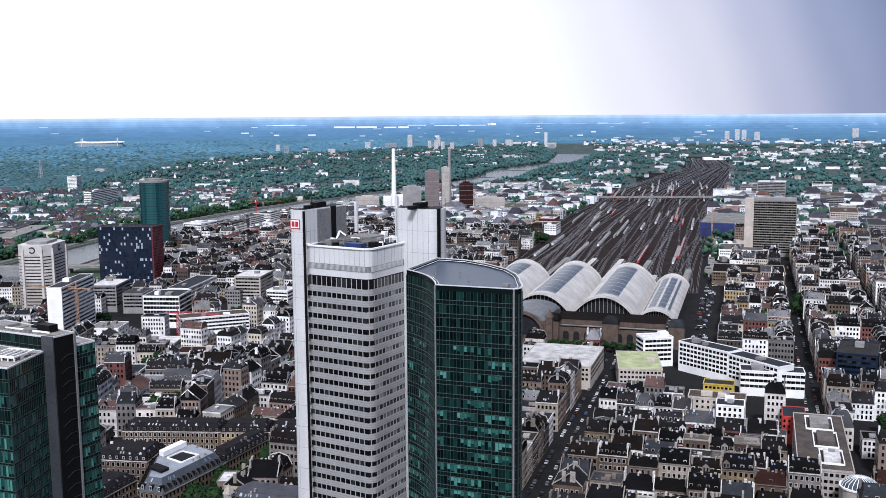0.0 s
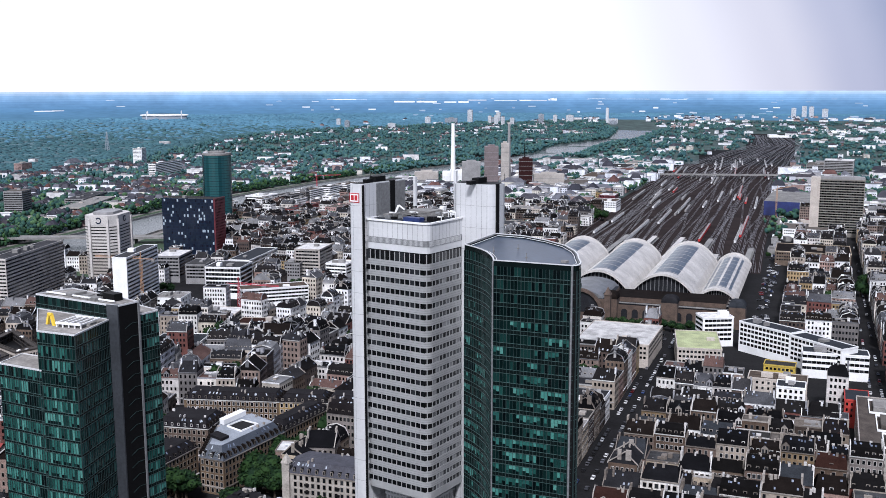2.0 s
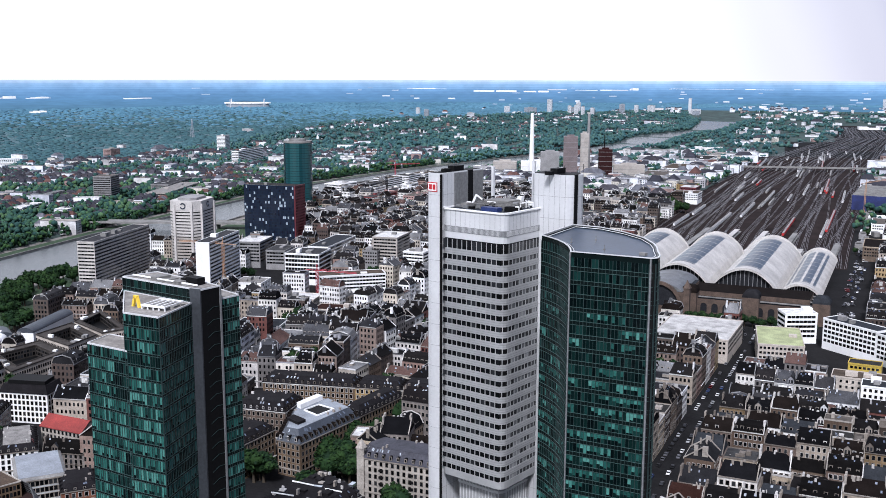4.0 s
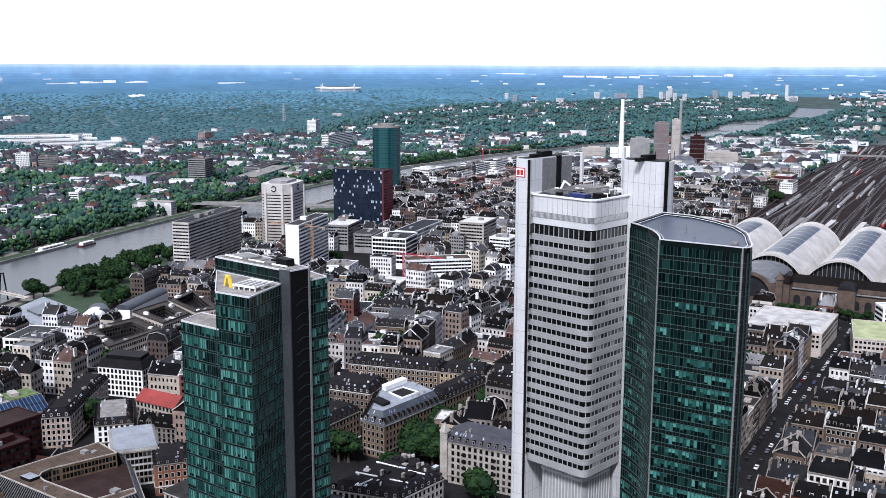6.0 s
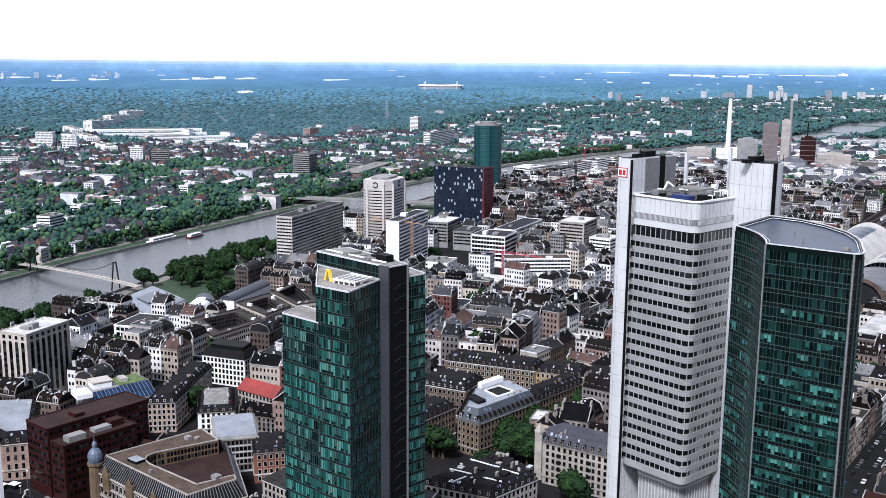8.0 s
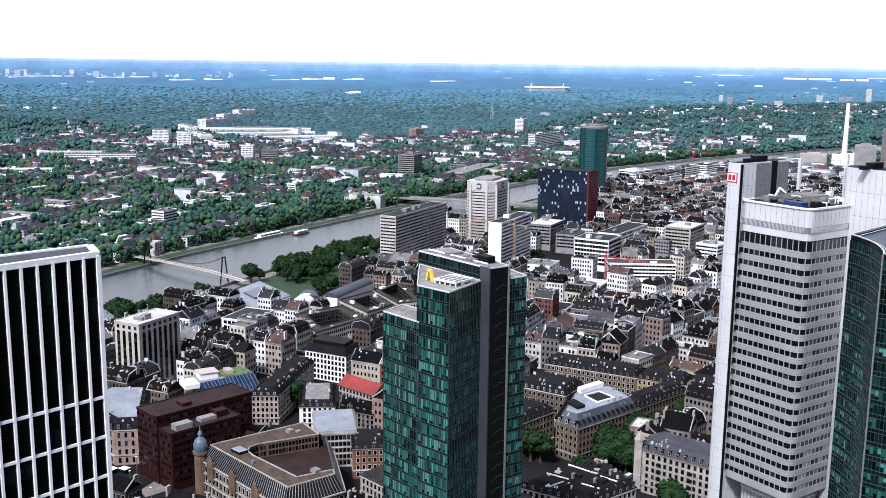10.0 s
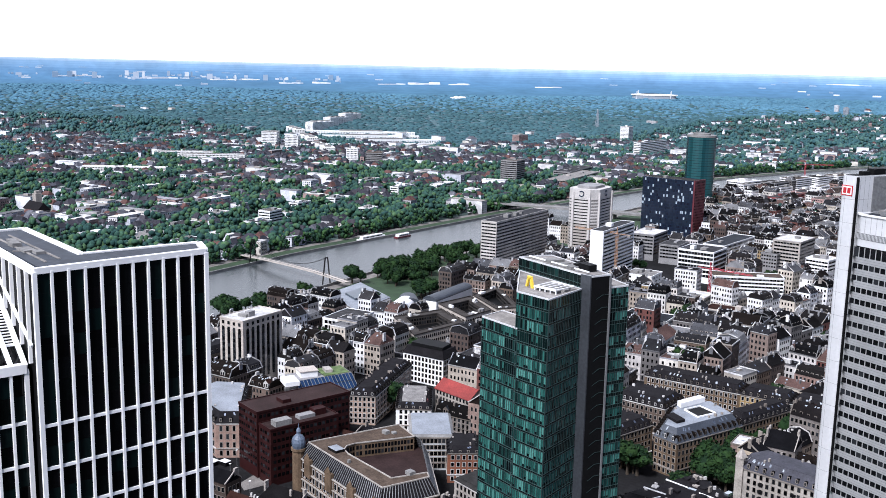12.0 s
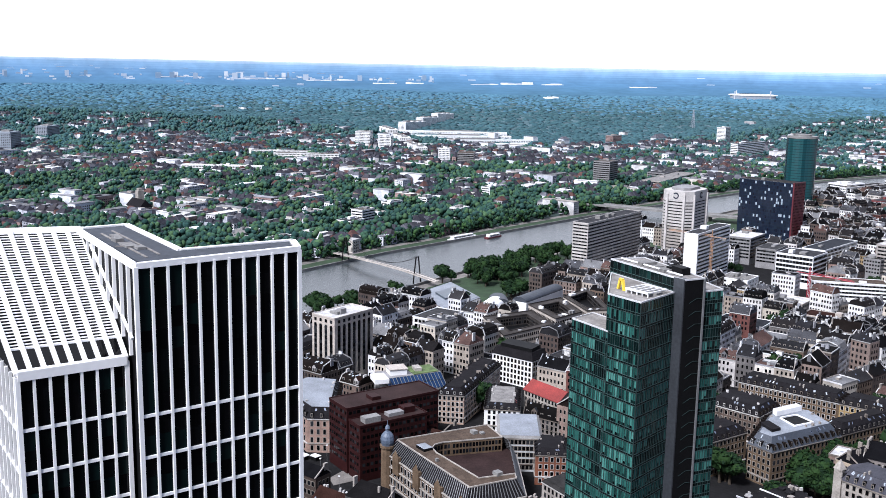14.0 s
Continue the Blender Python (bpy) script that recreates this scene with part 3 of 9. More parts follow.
def silver_tower():
    t = thing("office_tower", "tall silver aluminium office tower with dark window bands and two pods", "tower", (-188, 245, 0))
    main = round_rect(-200.3, 232, -176.3, 262, 2.6)
    core = round_rect(-200.05, 232.25, -176.55, 261.75, 2.45)
    m = Mesh()
    m.prism(round_rect(-197, 236, -179.5, 259, 2.5), 0, 70.5)
    part("base_shaft", m, M_SILVERBAND, t, "recessed grey lower shaft")
    m = Mesh()
    for k in range(13):
        m.box((-195.2 + 1.25 * k, 235.95, 2), (0.22, 0.3, 67))
        m.box((-179.45, 239 + 1.4 * k, 2), (0.3, 0.22, 67))
    m.prism(round_rect(-197.3, 235.7, -179.2, 259.3, 2.5), 66.4, 67.2, bottom=True)
    part("shaft_ribs", m, M_SILVER, t, "pale ribs of the lower shaft", "stuff")
    m = Mesh()
    m.prism(core, 70, 150, bottom=True)
    part("window_core", m, M_BLACK, t)
    m = Mesh()
    m.prism(main, 148.9 - 2.2, 155.5)
    top_in = round_rect(-199.6, 232.7, -177.0, 261.3, 2.2)
    part("top_cladding", m, M_SILVER, t, "smooth silver top storeys")
    m = Mesh()
    m.prism(round_rect(-200.36, 231.94, -176.24, 262.06, 2.6), 148.7, 150.5)
    part("louvre_band", m, M_SILVERDARK, t, "grey louvre band")
    m = Mesh()
    for k in range(140):
        x = -200 + k * 0.45
        if x < -177.5:
            m.box((x, 231.9, 148.8), (0.1, 0.1, 1.6))
        else:
            y = 233 + (x + 177.5)
            if y < 250:
                m.box((-176.2, y, 148.8), (0.1, 0.1, 1.6))
    part("louvre_ribs", m, M_SILVER, t, "", "stuff")
    levels = [(146.4, 143.6)] + [(141.7 - 3.4 * k, 140.15 - 3.4 * k) for k in range(21)]
    prev = levels[0][1]
    m = Mesh()
    for up, lo in levels[1:]:
        s = Mesh()
        s.prism(main, up, prev, bottom=True)
        for f in (0.3, 0.68):
            m.prism(round_rect(-200.34, 231.96, -176.26, 262.04, 2.6), up + (prev - up) * f - 0.035, up + (prev - up) * f + 0.035, bottom=True)
        part("spandrel_band", s, M_SILVERBAND, t)
        prev = lo
    part("panel_joints", m, M_JOINT, t, "fine joints across the bands", "stuff")
    s = Mesh()
    s.prism(main, 69.8, prev, bottom=True)
    part("spandrel_band", s, M_SILVERBAND, t, "lowest silver band")
    # mullions and panes: one pane a bay on the two open sides
    single = one_pane(1.6, 1.5).data("window_pane", [M_SILVERPANE])
    tall = one_pane(1.58, 2.75).data("window_pane", [M_SILVERPANE])
    side = Mesh()
    for j, (up, lo) in enumerate(levels):
        bars = Mesh()
        for i in range(12):
            bars.box((-199.63 + 1.85 * i, 232.1, lo), (0.24, 0.1, up - lo))
        bars.box((-177.1, 232.6, lo), (0.25, 0.3, up - lo), 30)
        for i in range(9):
            y = 235.4 + 1.85 * i
            bars.box((-176.4, y - 0.93, lo), (0.1, 0.24, up - lo))
            side.box((-176.5, y, lo + 0.05), (0.1, 1.48, up - lo - 0.1))
        window_row = part("window_row", bars, M_SILVERBAND, t, "", "stuff")
        for i in range(12):
            ob = new("window_pane", tall if j == 0 else single)
            ob.parent, ob.location = window_row, (-198.7 + 1.85 * i - t.location.x, 232.14 - t.location.y, lo + 0.01)
    part("side_panes", side, M_SILVERSIDE, t, "side windows, blinds and reflections painted as mixed greys", "stuff")
    flutes = Mesh()
    for k in range(34):
        if not 7.2 < k * 0.5 - 0.3 < 10.6:
            flutes.box((-199.9, 238.2 + 0.45 * k, 155.8), (0.34, 0.2, 10.2))
    part("louvre_ribs", flutes, M_SILVERDARK, t, "grey fluted louvres on the pod", "stuff")
    # roof well with plant
    m = Mesh()
    m.prism(top_in, 155.52, 155.56)
    part("roof_deck", m, M_ROOFSHEET, t)
    # pods
    for pod, (x0, y0, x1, y1, r) in enumerate(((-205.3, 230.9, -200.0, 254, 1.6), (-180.6, 250.6, -165.0, 259.5, 3.2))):
        m = Mesh()
        m.prism(round_rect(x0, y0, x1, y1, r, 6), 0, 166.3)
        p = part("stair_pod", m, M_SILVER, t, "windowless silver stair and lift pod", smooth=False)
        m = Mesh()
        m.prism(round_rect(x0 + 0.5, y0 + 0.5, x1 - 0.5, y1 - 0.5, r - 0.3), 166.32, 166.36)
        m.box(((x0 + x1) / 2, (y0 + y1) / 2, 166.3), (2.4, 5, 1.6))
        m.box(((x0 + x1) / 2 + 0.8, (y0 + y1) / 2 - 6, 166.3), (1.6, 3, 1.1))
        part("pod_roof_plant", m, M_BLACK, t)
        m = Mesh()
        z = 10.0
        while z < 165:
            m.prism(round_rect(x0 - 0.02, y0 - 0.02, x1 + 0.02, y1 + 0.02, r, 6), z, z + 0.06, bottom=True)
            z += 6.8
        for i in range(1, int((x1 - x0) / 1.9)):
            m.box((x0 + 1.9 * i, y0, 2), (0.06, 0.05, 164))
        for i in range(1, int((y1 - y0) / 1.9)):
            m.box((x1, y0 + 1.9 * i, 2), (0.05, 0.06, 164))
        part("panel_joints", m, M_JOINT, t, "", "stuff")
    m = Mesh()
    m.box((-199.93, 246.3, 100), (0.5, 2.6, 66.4))
    m.box((-165.2, 253.2, 60), (0.6, 1.5, 106.5))
    m.box((-199.9, 231.55, 10), (0.45, 0.7, 156))
    part("dark_slot", m, M_BLACK, t, "dark vertical joints between pod and shaft")
    m = Mesh()
    for i in range(1, 13):
        m.box((-200.2 + 1.85 * i, 231.97, 150.6), (0.05, 0.05, 4.8))
        if i < 10:
            m.box((-176.28, 232.6 + 1.85 * i, 150.6), (0.05, 0.05, 4.8))
    part("panel_joints", m, M_JOINT, t, "", "stuff")
    # sign: a white plate with a red rim and two red blocks
    s = Mesh()
    s.box((-202.75, 230.85, 160.6), (3.7, 0.14, 2.9))
    part("sign_plate", s, M_SIGNRED, t, "red-rimmed white company sign")
    s = Mesh()
    s.box((-202.75, 230.8, 160.85), (3.2, 0.14, 2.4))
    part("sign_face", s, M_WHITE, t)
    s = Mesh()
    for x in (-203.45, -202.05):
        s.box((x, 230.75, 161.25), (1.1, 0.12, 1.6))
    part("sign_bars", s, M_SIGNRED, t)
    # roof plant: racks, blue box, masts
    m = Mesh()
    for i in range(9):
        m.box((-195 + 1.7 * i, 246, 155.5), (0.16, 16, 0.25 + 1.3 * (i % 2)))
    for i in range(8):
        m.beam((-196, 239.5 + 2 * i, 156.9), (-181, 239.5 + 2 * i, 156.9), 0.15, 0.15)
    m.box((-190, 250, 155.5), (9, 7, 1.8))
    m.box((-196.5, 240, 155.5), (2.2, 3, 1.2))
    part("roof_plant", m, M_CONC, t, "grey pipe racks and plant on the roof")
    rim = Mesh()
    for a, b in zip(main, main[1:] + main[:1]):
        rim.beam((*a, 155.7), (*b, 155.7), 0.7, 0.5)
    part("roof_rim", rim, M_WHITE, t, "pale rounded roof rim")
    rp = random.Random(31)
    for k in range(34):
        x, y = rp.uniform(-198.5, -178.5), rp.uniform(236, 260)
        u = Mesh()
        if rp.random() < 0.5:
            u.box((x, y, 155.55), (rp.uniform(0.6, 2.4), rp.uniform(0.6, 2.4), rp.uniform(0.5, 2.0)), rp.choice((0, 0, 20)))
            part("vent_unit", u, rp.choice((M_WHITE, M_BLACK, M_SILVERDARK)), t)
        else:
            h = rp.uniform(0.5, 2.0)
            L = rp.uniform(2, 7)
            e = (x + L, y) if rp.random() < 0.5 else (x, y + L)
            e = (min(e[0], -178), min(e[1], 260.5))
            u.beam((x, y, 155.6 + h), (*e, 155.6 + h), 0.35, 0.35)
            u.beam((x, y, 155.5), (x, y, 155.6 + h), 0.2, 0.2)
            u.beam((*e, 155.5), (*e, 155.6 + h), 0.2, 0.2)
            part("duct", u, rp.choice((M_WHITE, M_WHITE, M_BLACK, M_CONC)), t)
    m = Mesh()
    m.box((-184.5, 236.5, 155.5), (6, 2.6, 1.2))
    part("blue_tank", m, material("dark_blue_cover", [(0.015, 0.03, 0.12)], 0.5), t, "dark blue covered unit")
    m = Mesh()
    m.beam((-195.5, 241, 155.5), (-194.6, 242.5, 159.2), 0.5, 0.5)
    m.beam((-194.6, 242.5, 159.2), (-192.8, 243.2, 157.8), 0.4, 0.4)
    part("roof_crane", m, M_WHITE, t, "small white maintenance crane")
    m = Mesh()
    m.box((-182.2, 256, 155.5), (0.9, 0.9, 14))
    part("flue", m, M_SILVER, t, "slim steel flue")
    m = Mesh()
    m.box((-198.6, 257, 155.5), (0.9, 0.9, 11.2))
    part("flue", m, M_SILVER, t, "slim steel flue")
    for p in ((-203.5, 240, 166.3), (-171, 256, 166.3), (-168, 262, 166.3)):
        m = Mesh()
        m.box(p, (0.12, 0.12, 2.6))
        part("antenna", m, M_BLACK, t)


silver_tower()


# the green glass tower with the curved back
def curved_tower():
    t = thing("glass_tower", "green glass office tower with a concave corner and curved roof", "tower", (-137, 222, 0))
    left = [(-155.8, 220.3), (-153.4, 219.3), (-150.8, 217.9), (-147.6, 215.9), (-144.5, 213.4), (-141.4, 210.2), (-138.6, 206.8), (-136.2, 203.2)]
    front = [(-136.2, 203.2), (-116.6, 207.0)]
    turn = [(-116.6, 207.0), (-115.7, 207.7), (-115.5, 209.0), (-116.4, 211.7)]
    back = [(-119.4, 216.6), (-122.4, 222), (-125.7, 226.9), (-132.1, 233.8), (-141.2, 239.6), (-150.6, 243.3), (-159.5, 242.6)]
    poly = left + front[1:] + turn[1:] + back
    m = Mesh()
    m.prism(poly, 0, 151.6)
    part("core", m, M_BLACK, t, "dark building core behind the glass")
    curtain(t, left, 3, 151.6, 3.42, 0.98, blinds_sky, GREEN, M_SKYFRAME, seed=1, every=0, thick=0.07)
    curtain(t, front, 3, 151.6, 3.42, 0.92, blinds_sky, GREEN, M_SKYFRAME, single=13, seed=2, every=4, thick=0.07)
    curtain(t, turn + back[:1], 3, 151.6, 3.42, 1.6, lambda i, k, s: 0, GREEN, M_SKYFRAME, seed=3, every=1, thick=0.3)
    m = Mesh()
    n = len(poly)
    cx, cy = -137, 224
    inner = [(cx + (x - cx) * 0.95, cy + (y - cy) * 0.95) for x, y in poly]
    for i in range(n):
        j = (i + 1) % n
        a, b, c, d = poly[i], poly[j], inner[j], inner[i]
        m.quad((*a, 153), (*b, 153), (*c, 153), (*d, 153))
        m.quad((*a, 151.4), (*b, 151.4), (*b, 153), (*a, 153))
        m.quad((*d, 153), (*c, 153), (*c, 152.3), (*d, 152.3))
    part("parapet", m, M_SPANDREL, t, "dark glass roof parapet")
    m = Mesh()
    for a, b in zip(poly, poly[1:] + poly[:1]):
        m.beam((*a, 153.05), (*b, 153.05), 0.35, 0.22)
    part("parapet_cap", m, M_SILVER, t, "thin pale metal cap")
    m = Mesh()
    m.prism(inner, 151.7, 152.35)
    part("roof_deck", m, material("blue_grey_roof_membrane", [(0.034, 0.05, 0.078)], 0.4, stain=0.2, stain_size=10), t, "flat blue-grey roof")
    m = Mesh()
    for i in range(n):
        j = (i + 1) % n
        for k, z in ((0.92, 152.75),):
            a, b = [(cx + (q[0] - cx) * k, cy + (q[1] - cy) * k) for q in (poly[i], poly[j])]
            m.beam((*a, z), (*b, z), 0.12, 0.12)
    part("gondola_rail", m, M_WHITE, t, "pale maintenance rail round the roof")
    for x, y, s in ((-121.5, 213, 1.6),):
        m = Mesh()
        m.box((x, y, 152.3), (s, s * 0.8, 0.7))
        part("roof_hatch", m, M_CONC, t)
    for x, y in ((-143, 214.5), (-131, 210.5), (-140, 222)):
        m = Mesh()
        m.box((x, y, 152.3), (0.12, 0.12, 2.0))
        m.box((x, y, 153), (0.5, 0.5, 0.3))
        part("lightning_rod", m, M_CONC, t)
    # projecting edge blades at the front corners
    m = Mesh()
    m.box((-136.3, 203.1, 0), (0.35, 0.5, 152.9), 0)
    m.box((-116.3, 206.9, 0), (0.4, 0.5, 152.9), 10)
    part("edge_blade", m, M_SILVERDARK, t, "pale metal corner blades")


curved_tower()


# the stepped green glass tower
def stepped_tower():
    t = thing("glass_tower", "stepped dark green glass office tower with a yellow roof sign", "tower", (-250, 165, 0))
    slab = [(-269.6, 164.8), (-239.8, 167.0), (-236.2, 167.9), (-236.4, 174.6), (-268, 176)]
    mid = [(-244.6, 147.8), (-232.2, 150.4), (-239.6, 167.0), (-269.0, 164.7)]
    low = [(-260.0, 145.9), (-243.8, 147.9), (-248, 157.5), (-263.6, 155.4)]
    wing = [(-236.8, 174.6), (-237.0, 182.0), (-264, 186), (-266, 176.2)]
    for name, poly, z in (("upper_slab", slab, 135.6), ("middle_block", mid, 131.4), ("lower_block", low, 120.6), ("side_wing", wing, 131.6)):
        m = Mesh()
        m.prism(poly, 0, z)
        part(name, m, M_BLACK, t)
        m = Mesh()
        c = (sum(p[0] for p in poly) / len(poly), sum(p[1] for p in poly) / len(poly))
        for a, b in zip(poly, poly[1:] + poly[:1]):
            m.beam((*a, z + 0.1), (*b, z + 0.1), 0.3, 0.45)
        part("parapet", m, M_SILVER, t, "pale parapet edge")
        m = Mesh()
        m.prism([(c[0] + (x - c[0]) * 0.96, c[1] + (y - c[1]) * 0.96) for x, y in poly], z, z + 0.12)
        part("roof_deck", m, M_PALEDECK, t)
    ST = 3.72
    curtain(t, [(-244.6, 147.8), (-232.2, 150.4)], 4, 131.4, ST, 0.89, blinds_gal, GREEN, M_SKYFRAME, depths=(0.7, 1.0, 1.0, 1.0), single=20, seed=5, every=2, thick=0.07, slab=0.75)
    curtain(t, [(-232.2, 150.4), (-239.6, 167.0)], 4, 131.4, ST, 0.89, blinds_gal, GREEN, M_SKYFRAME, depths=(0.7, 1.0, 1.0, 1.0), seed=6, every=2, thick=0.07, slab=0.75)
    curtain(t, [(-260.0, 145.9), (-243.8, 147.9)], 4, 120.6, ST, 0.89, blinds_gal, GREEN, M_SKYFRAME, depths=(0.7, 1.0, 1.0, 1.0), seed=7, every=2, thick=0.07, slab=0.75)
    curtain(t, [(-269.6, 164.8), (-239.8, 167.0)], 120.6, 135.6, ST, 1.75, lambda i, k, s: int(i < 2 and k == 1), GREEN, M_SKYFRAME, seed=8, every=0)
    curtain(t, [(-236.8, 174.6), (-237.0, 182.0)], 4, 131.6, ST, 0.89, blinds_gal, GREEN, M_SKYFRAME, depths=(0.7, 1.0, 1.0, 1.0), seed=9, every=0)
    curtain(t, [(-263.6, 155.4), (-260.0, 145.9)], 4, 120.6, ST, 0.89, blinds_gal, GREEN, M_SKYFRAME, depths=(0.7, 1.0, 1.0, 1.0), seed=10, every=0)
    m = Mesh()
    m.prism([(-239.9, 166.6), (-236.2, 167.4), (-236.6, 169.2), (-239.6, 168.4)], 0, 135.9)
    part("grey_pier", m, material("grey_metal_pier", [(0.06, 0.066, 0.075)], 0.45, 0.3, stain=0.15), t, "tall grey metal pier")
    m = Mesh()
    m.box((-236.2, 174.6, 0), (0.5, 0.5, 135.5))
    part("corner_post", m, M_SILVERDARK, t, "slim grey corner post")
    m = Mesh()
    z = 6.0
    while z < 132:
        m.beam((-236.3, 169.6, z), (-236.3, 172.0, z + 1.2), 0.3, 0.08)
        m.beam((-236.3, 172.0, z + 1.2), (-236.3, 174.2, z + 1.1), 0.3, 0.08)
        z += ST
    part("stair_flights", m, M_SKYFRAME, t, "open zigzag stair flights", "stuff")
    # sign: two slanting yellow blades
    for dx, dz in ((-1, 1), (1, 1)):
        m = Mesh()
        m.beam((-247.7 + dx * 1.5, 154.2, 131.4), (-247.7 + dx * 0.6, 154.2, 134.3), 0.7, 0.75)
        part("yellow_blade", m, M_GOLD, t, "slanting yellow sign blade")
    m = Mesh()
    m.beam((-248.6, 154.2, 134.5), (-246.8, 154.2, 134.5), 0.7, 0.7)
    part("yellow_cap", m, M_GOLD, t)
    # roof plant
    m = Mesh()
    for i in range(5):
        m.beam((-244.2 + 1.9 * i, 153.6 + 0.5 * i, 132.7), (-246.6 + 1.9 * i, 161.4 + 0.5 * i, 132.7), 0.35, 0.3)
        m.beam((-244.2 + 1.9 * i, 153.6 + 0.5 * i, 131.4), (-244.2 + 1.9 * i, 153.6 + 0.5 * i, 132.7), 0.3, 0.3)
    m.beam((-244.4, 153.5, 132.7), (-236.4, 155.6, 132.7), 0.4, 0.6)
    m.beam((-246.8, 161.5, 132.7), (-238.8, 163.6, 132.7), 0.4, 0.4)
    part("cooler_rack", m, M_WHITE, t, "pale steel rack for coolers", "stuff")
    for i in range(4):
        m = Mesh()
        m.box((-243.6 + 1.9 * i, 155.4 + 0.5 * i, 131.4), (1.5, 2.0, 0.9), 15)
        m.box((-244.8 + 1.9 * i, 159.4 + 0.5 * i, 131.4), (1.5, 2.4, 0.6), 15)
        part("cooling_unit", m, M_CONC, t)
    m = Mesh()
    for i in range(6):
        m = Mesh()
        m.box((-262 + 3.6 * i, 170.5, 135.6), (2.4, 5.5, 0.5 + 0.5 * (i % 3 == 1)))
        part("roof_unit", m, M_CONC, t, "low pale unit on the roof")
    m = Mesh()
    m.beam((-268, 167.5, 136.2), (-240, 169.5, 136.2), 0.5, 0.4)
    part("gondola_rail", m, M_WHITE, t, "pale maintenance rail")
    m = Mesh()
    m.box((-244, 172, 135.6), (5, 3, 2.2))
    m.box((-248, 171.5, 135.6), (2, 2, 1.6))
    part("roof_machine", m, M_BLACK, t)


stepped_tower()


# the black and white tower with the sloping louvred roof
def fin_tower():
    t = thing("office_tower", "black glass tower with white stone fins and a sloping louvred roof", "tower", (-150, 8, 0))
    C, R = Vector((-137.0, 7.2)), Vector((-142.0, 29.5))
    roof = [tuple(C), tuple(R), (-147.4, 30.2), (-145.0, 14.1), (-168.3, 9.9), (-166.6, 2.6)]
    m = Mesh()
    m.prism(roof, 0, 169.3)
    part("core", m, M_BLACK, t, "black glazed core")
    for a, b in zip(roof, roof[1:] + roof[:1]):
        m = Mesh()
        m.beam((*a, 169.75), (*b, 169.75), 0.7, 0.75)
        part("coping", m, M_WHITEFIN, t, "broad white stone coping")
    m = Mesh()
    cx = [(-137.9, 8.0), (-142.6, 28.8), (-146.7, 29.5), (-144.5, 13.5), (-167.4, 9.3), (-166.0, 3.4)]
    m.prism(cx, 169.3, 169.95)
    part("roof_deck", m, M_BLUEDECK, t, "blue-grey flat roof")
    m = Mesh()
    for a, b in (((-141, 9.2), (-161, 5.5)), ((-142.5, 11), (-163, 7.2)), ((-150, 6.3), (-149, 9.8))):
        m.beam((*a, 170.0), (*b, 170.0), 0.3, 0.14)
    part("walkway", m, M_PALEDECK, t, "pale walkways on the roof")
    for x, y, sx, sy, h in ((-150, 8, 3.2, 1.6, 0.35), (-154, 7, 2.0, 1.2, 0.6), (-147.5, 9.2, 1.6, 1.2, 0.4), (-157.5, 7.2, 3, 1.0, 0.3)):
        m = Mesh()
        m.box((x, y, 169.9), (sx, sy, h), 12)
        part("roof_vent", m, M_CONC, t, "flat roof vent")
    levels = [150.1 - 5.6 * k for k in range(16)]

    def face(a, b, ztop, levels, bays, deep=0.42, single=True, name="stone_fin"):
        a, b = Vector(a), Vector(b)
        L = (b - a).length
        d = (b - a) / L
        n = Vector((d.y, -d.x))
        ang = math.degrees(math.atan2(d.y, d.x))
        w = L / bays
        for i in range(bays + 1):
            c = a + d * (w * i) + n * (deep / 2)
            f = Mesh()
            f.box((c.x, c.y, levels[-1]), (0.32 if 0 < i < bays else 0.55, deep, ztop - levels[-1]), ang)
            part(name, f, M_WHITEFIN, t)
        bands = {}
        for z in levels:
            s = Mesh()
            c = (a + b) / 2 + n * (deep / 2 - 0.06)
            s.box((c.x, c.y, z - 0.2), (L, deep - 0.12, 0.4), ang)
            bands[z] = part("stone_band", s, M_WHITEFIN, t)
        # panes, with thin floor lines between
        tops = [ztop] + levels
        for z1, z0 in zip(tops, tops[1:]):
            rows = max(1, round((z1 - z0) / 2.8)) if z1 == ztop else 2
            h = (z1 - z0) / rows
            pm = one_pane(w - 0.36, h - 0.05).data("window_pane", [M_TAUGLASS])
            for r in range(rows):
                for i in range(bays):
                    if z0 < 120:
                        continue
                    c = a + d * (w * (i + 0.5)) + n * 0.08
                    ob = new("window_pane", pm)
                    ob.parent = bands[z0]
                    ob.matrix_local = Matrix.Translation((c.x - t.location.x, c.y - t.location.y, z0 + h * r + 0.06)) @ pose(0, 0, 0, 0, 0, ang)

    face(C, R, 169.6, levels, 11)
    # lower wing with the slope
    A, B = Vector((-139.6, 6.0)), Vector((-137.0, -7.0))
    A2, B2 = Vector((-166.2, 3.0)), Vector((-168.0, -12.5))
    m = Mesh()
    zl, zh = 157.0, 169.8
    vs = [(*A, 0), (*B, 0), (*B2, 0), (*A2, 0), (*A, zl), (*B, zl), (*B2, zh), (*A2, zh)]
    m.add(vs, [(1, 0, 4, 5), (2, 1, 5, 6), (3, 2, 6, 7), (0, 3, 7, 4), (4, 7, 6, 5)])
    part("lower_wing", m, M_BLACK, t, "lower wing under the sloping roof")
    face(B, A, zl, levels, 7)
    lv = [z for z in levels]
    face(B2, B, zl, lv, 12)

    def on(s, q, up=0.0):
        """A point of the slope: s across from A to B, q up from the eaves to the ridge."""
        p = A.lerp(B, s).lerp(A2.lerp(B2, s), q)
        return (p.x, p.y, zl + (zh - zl) * q + up)

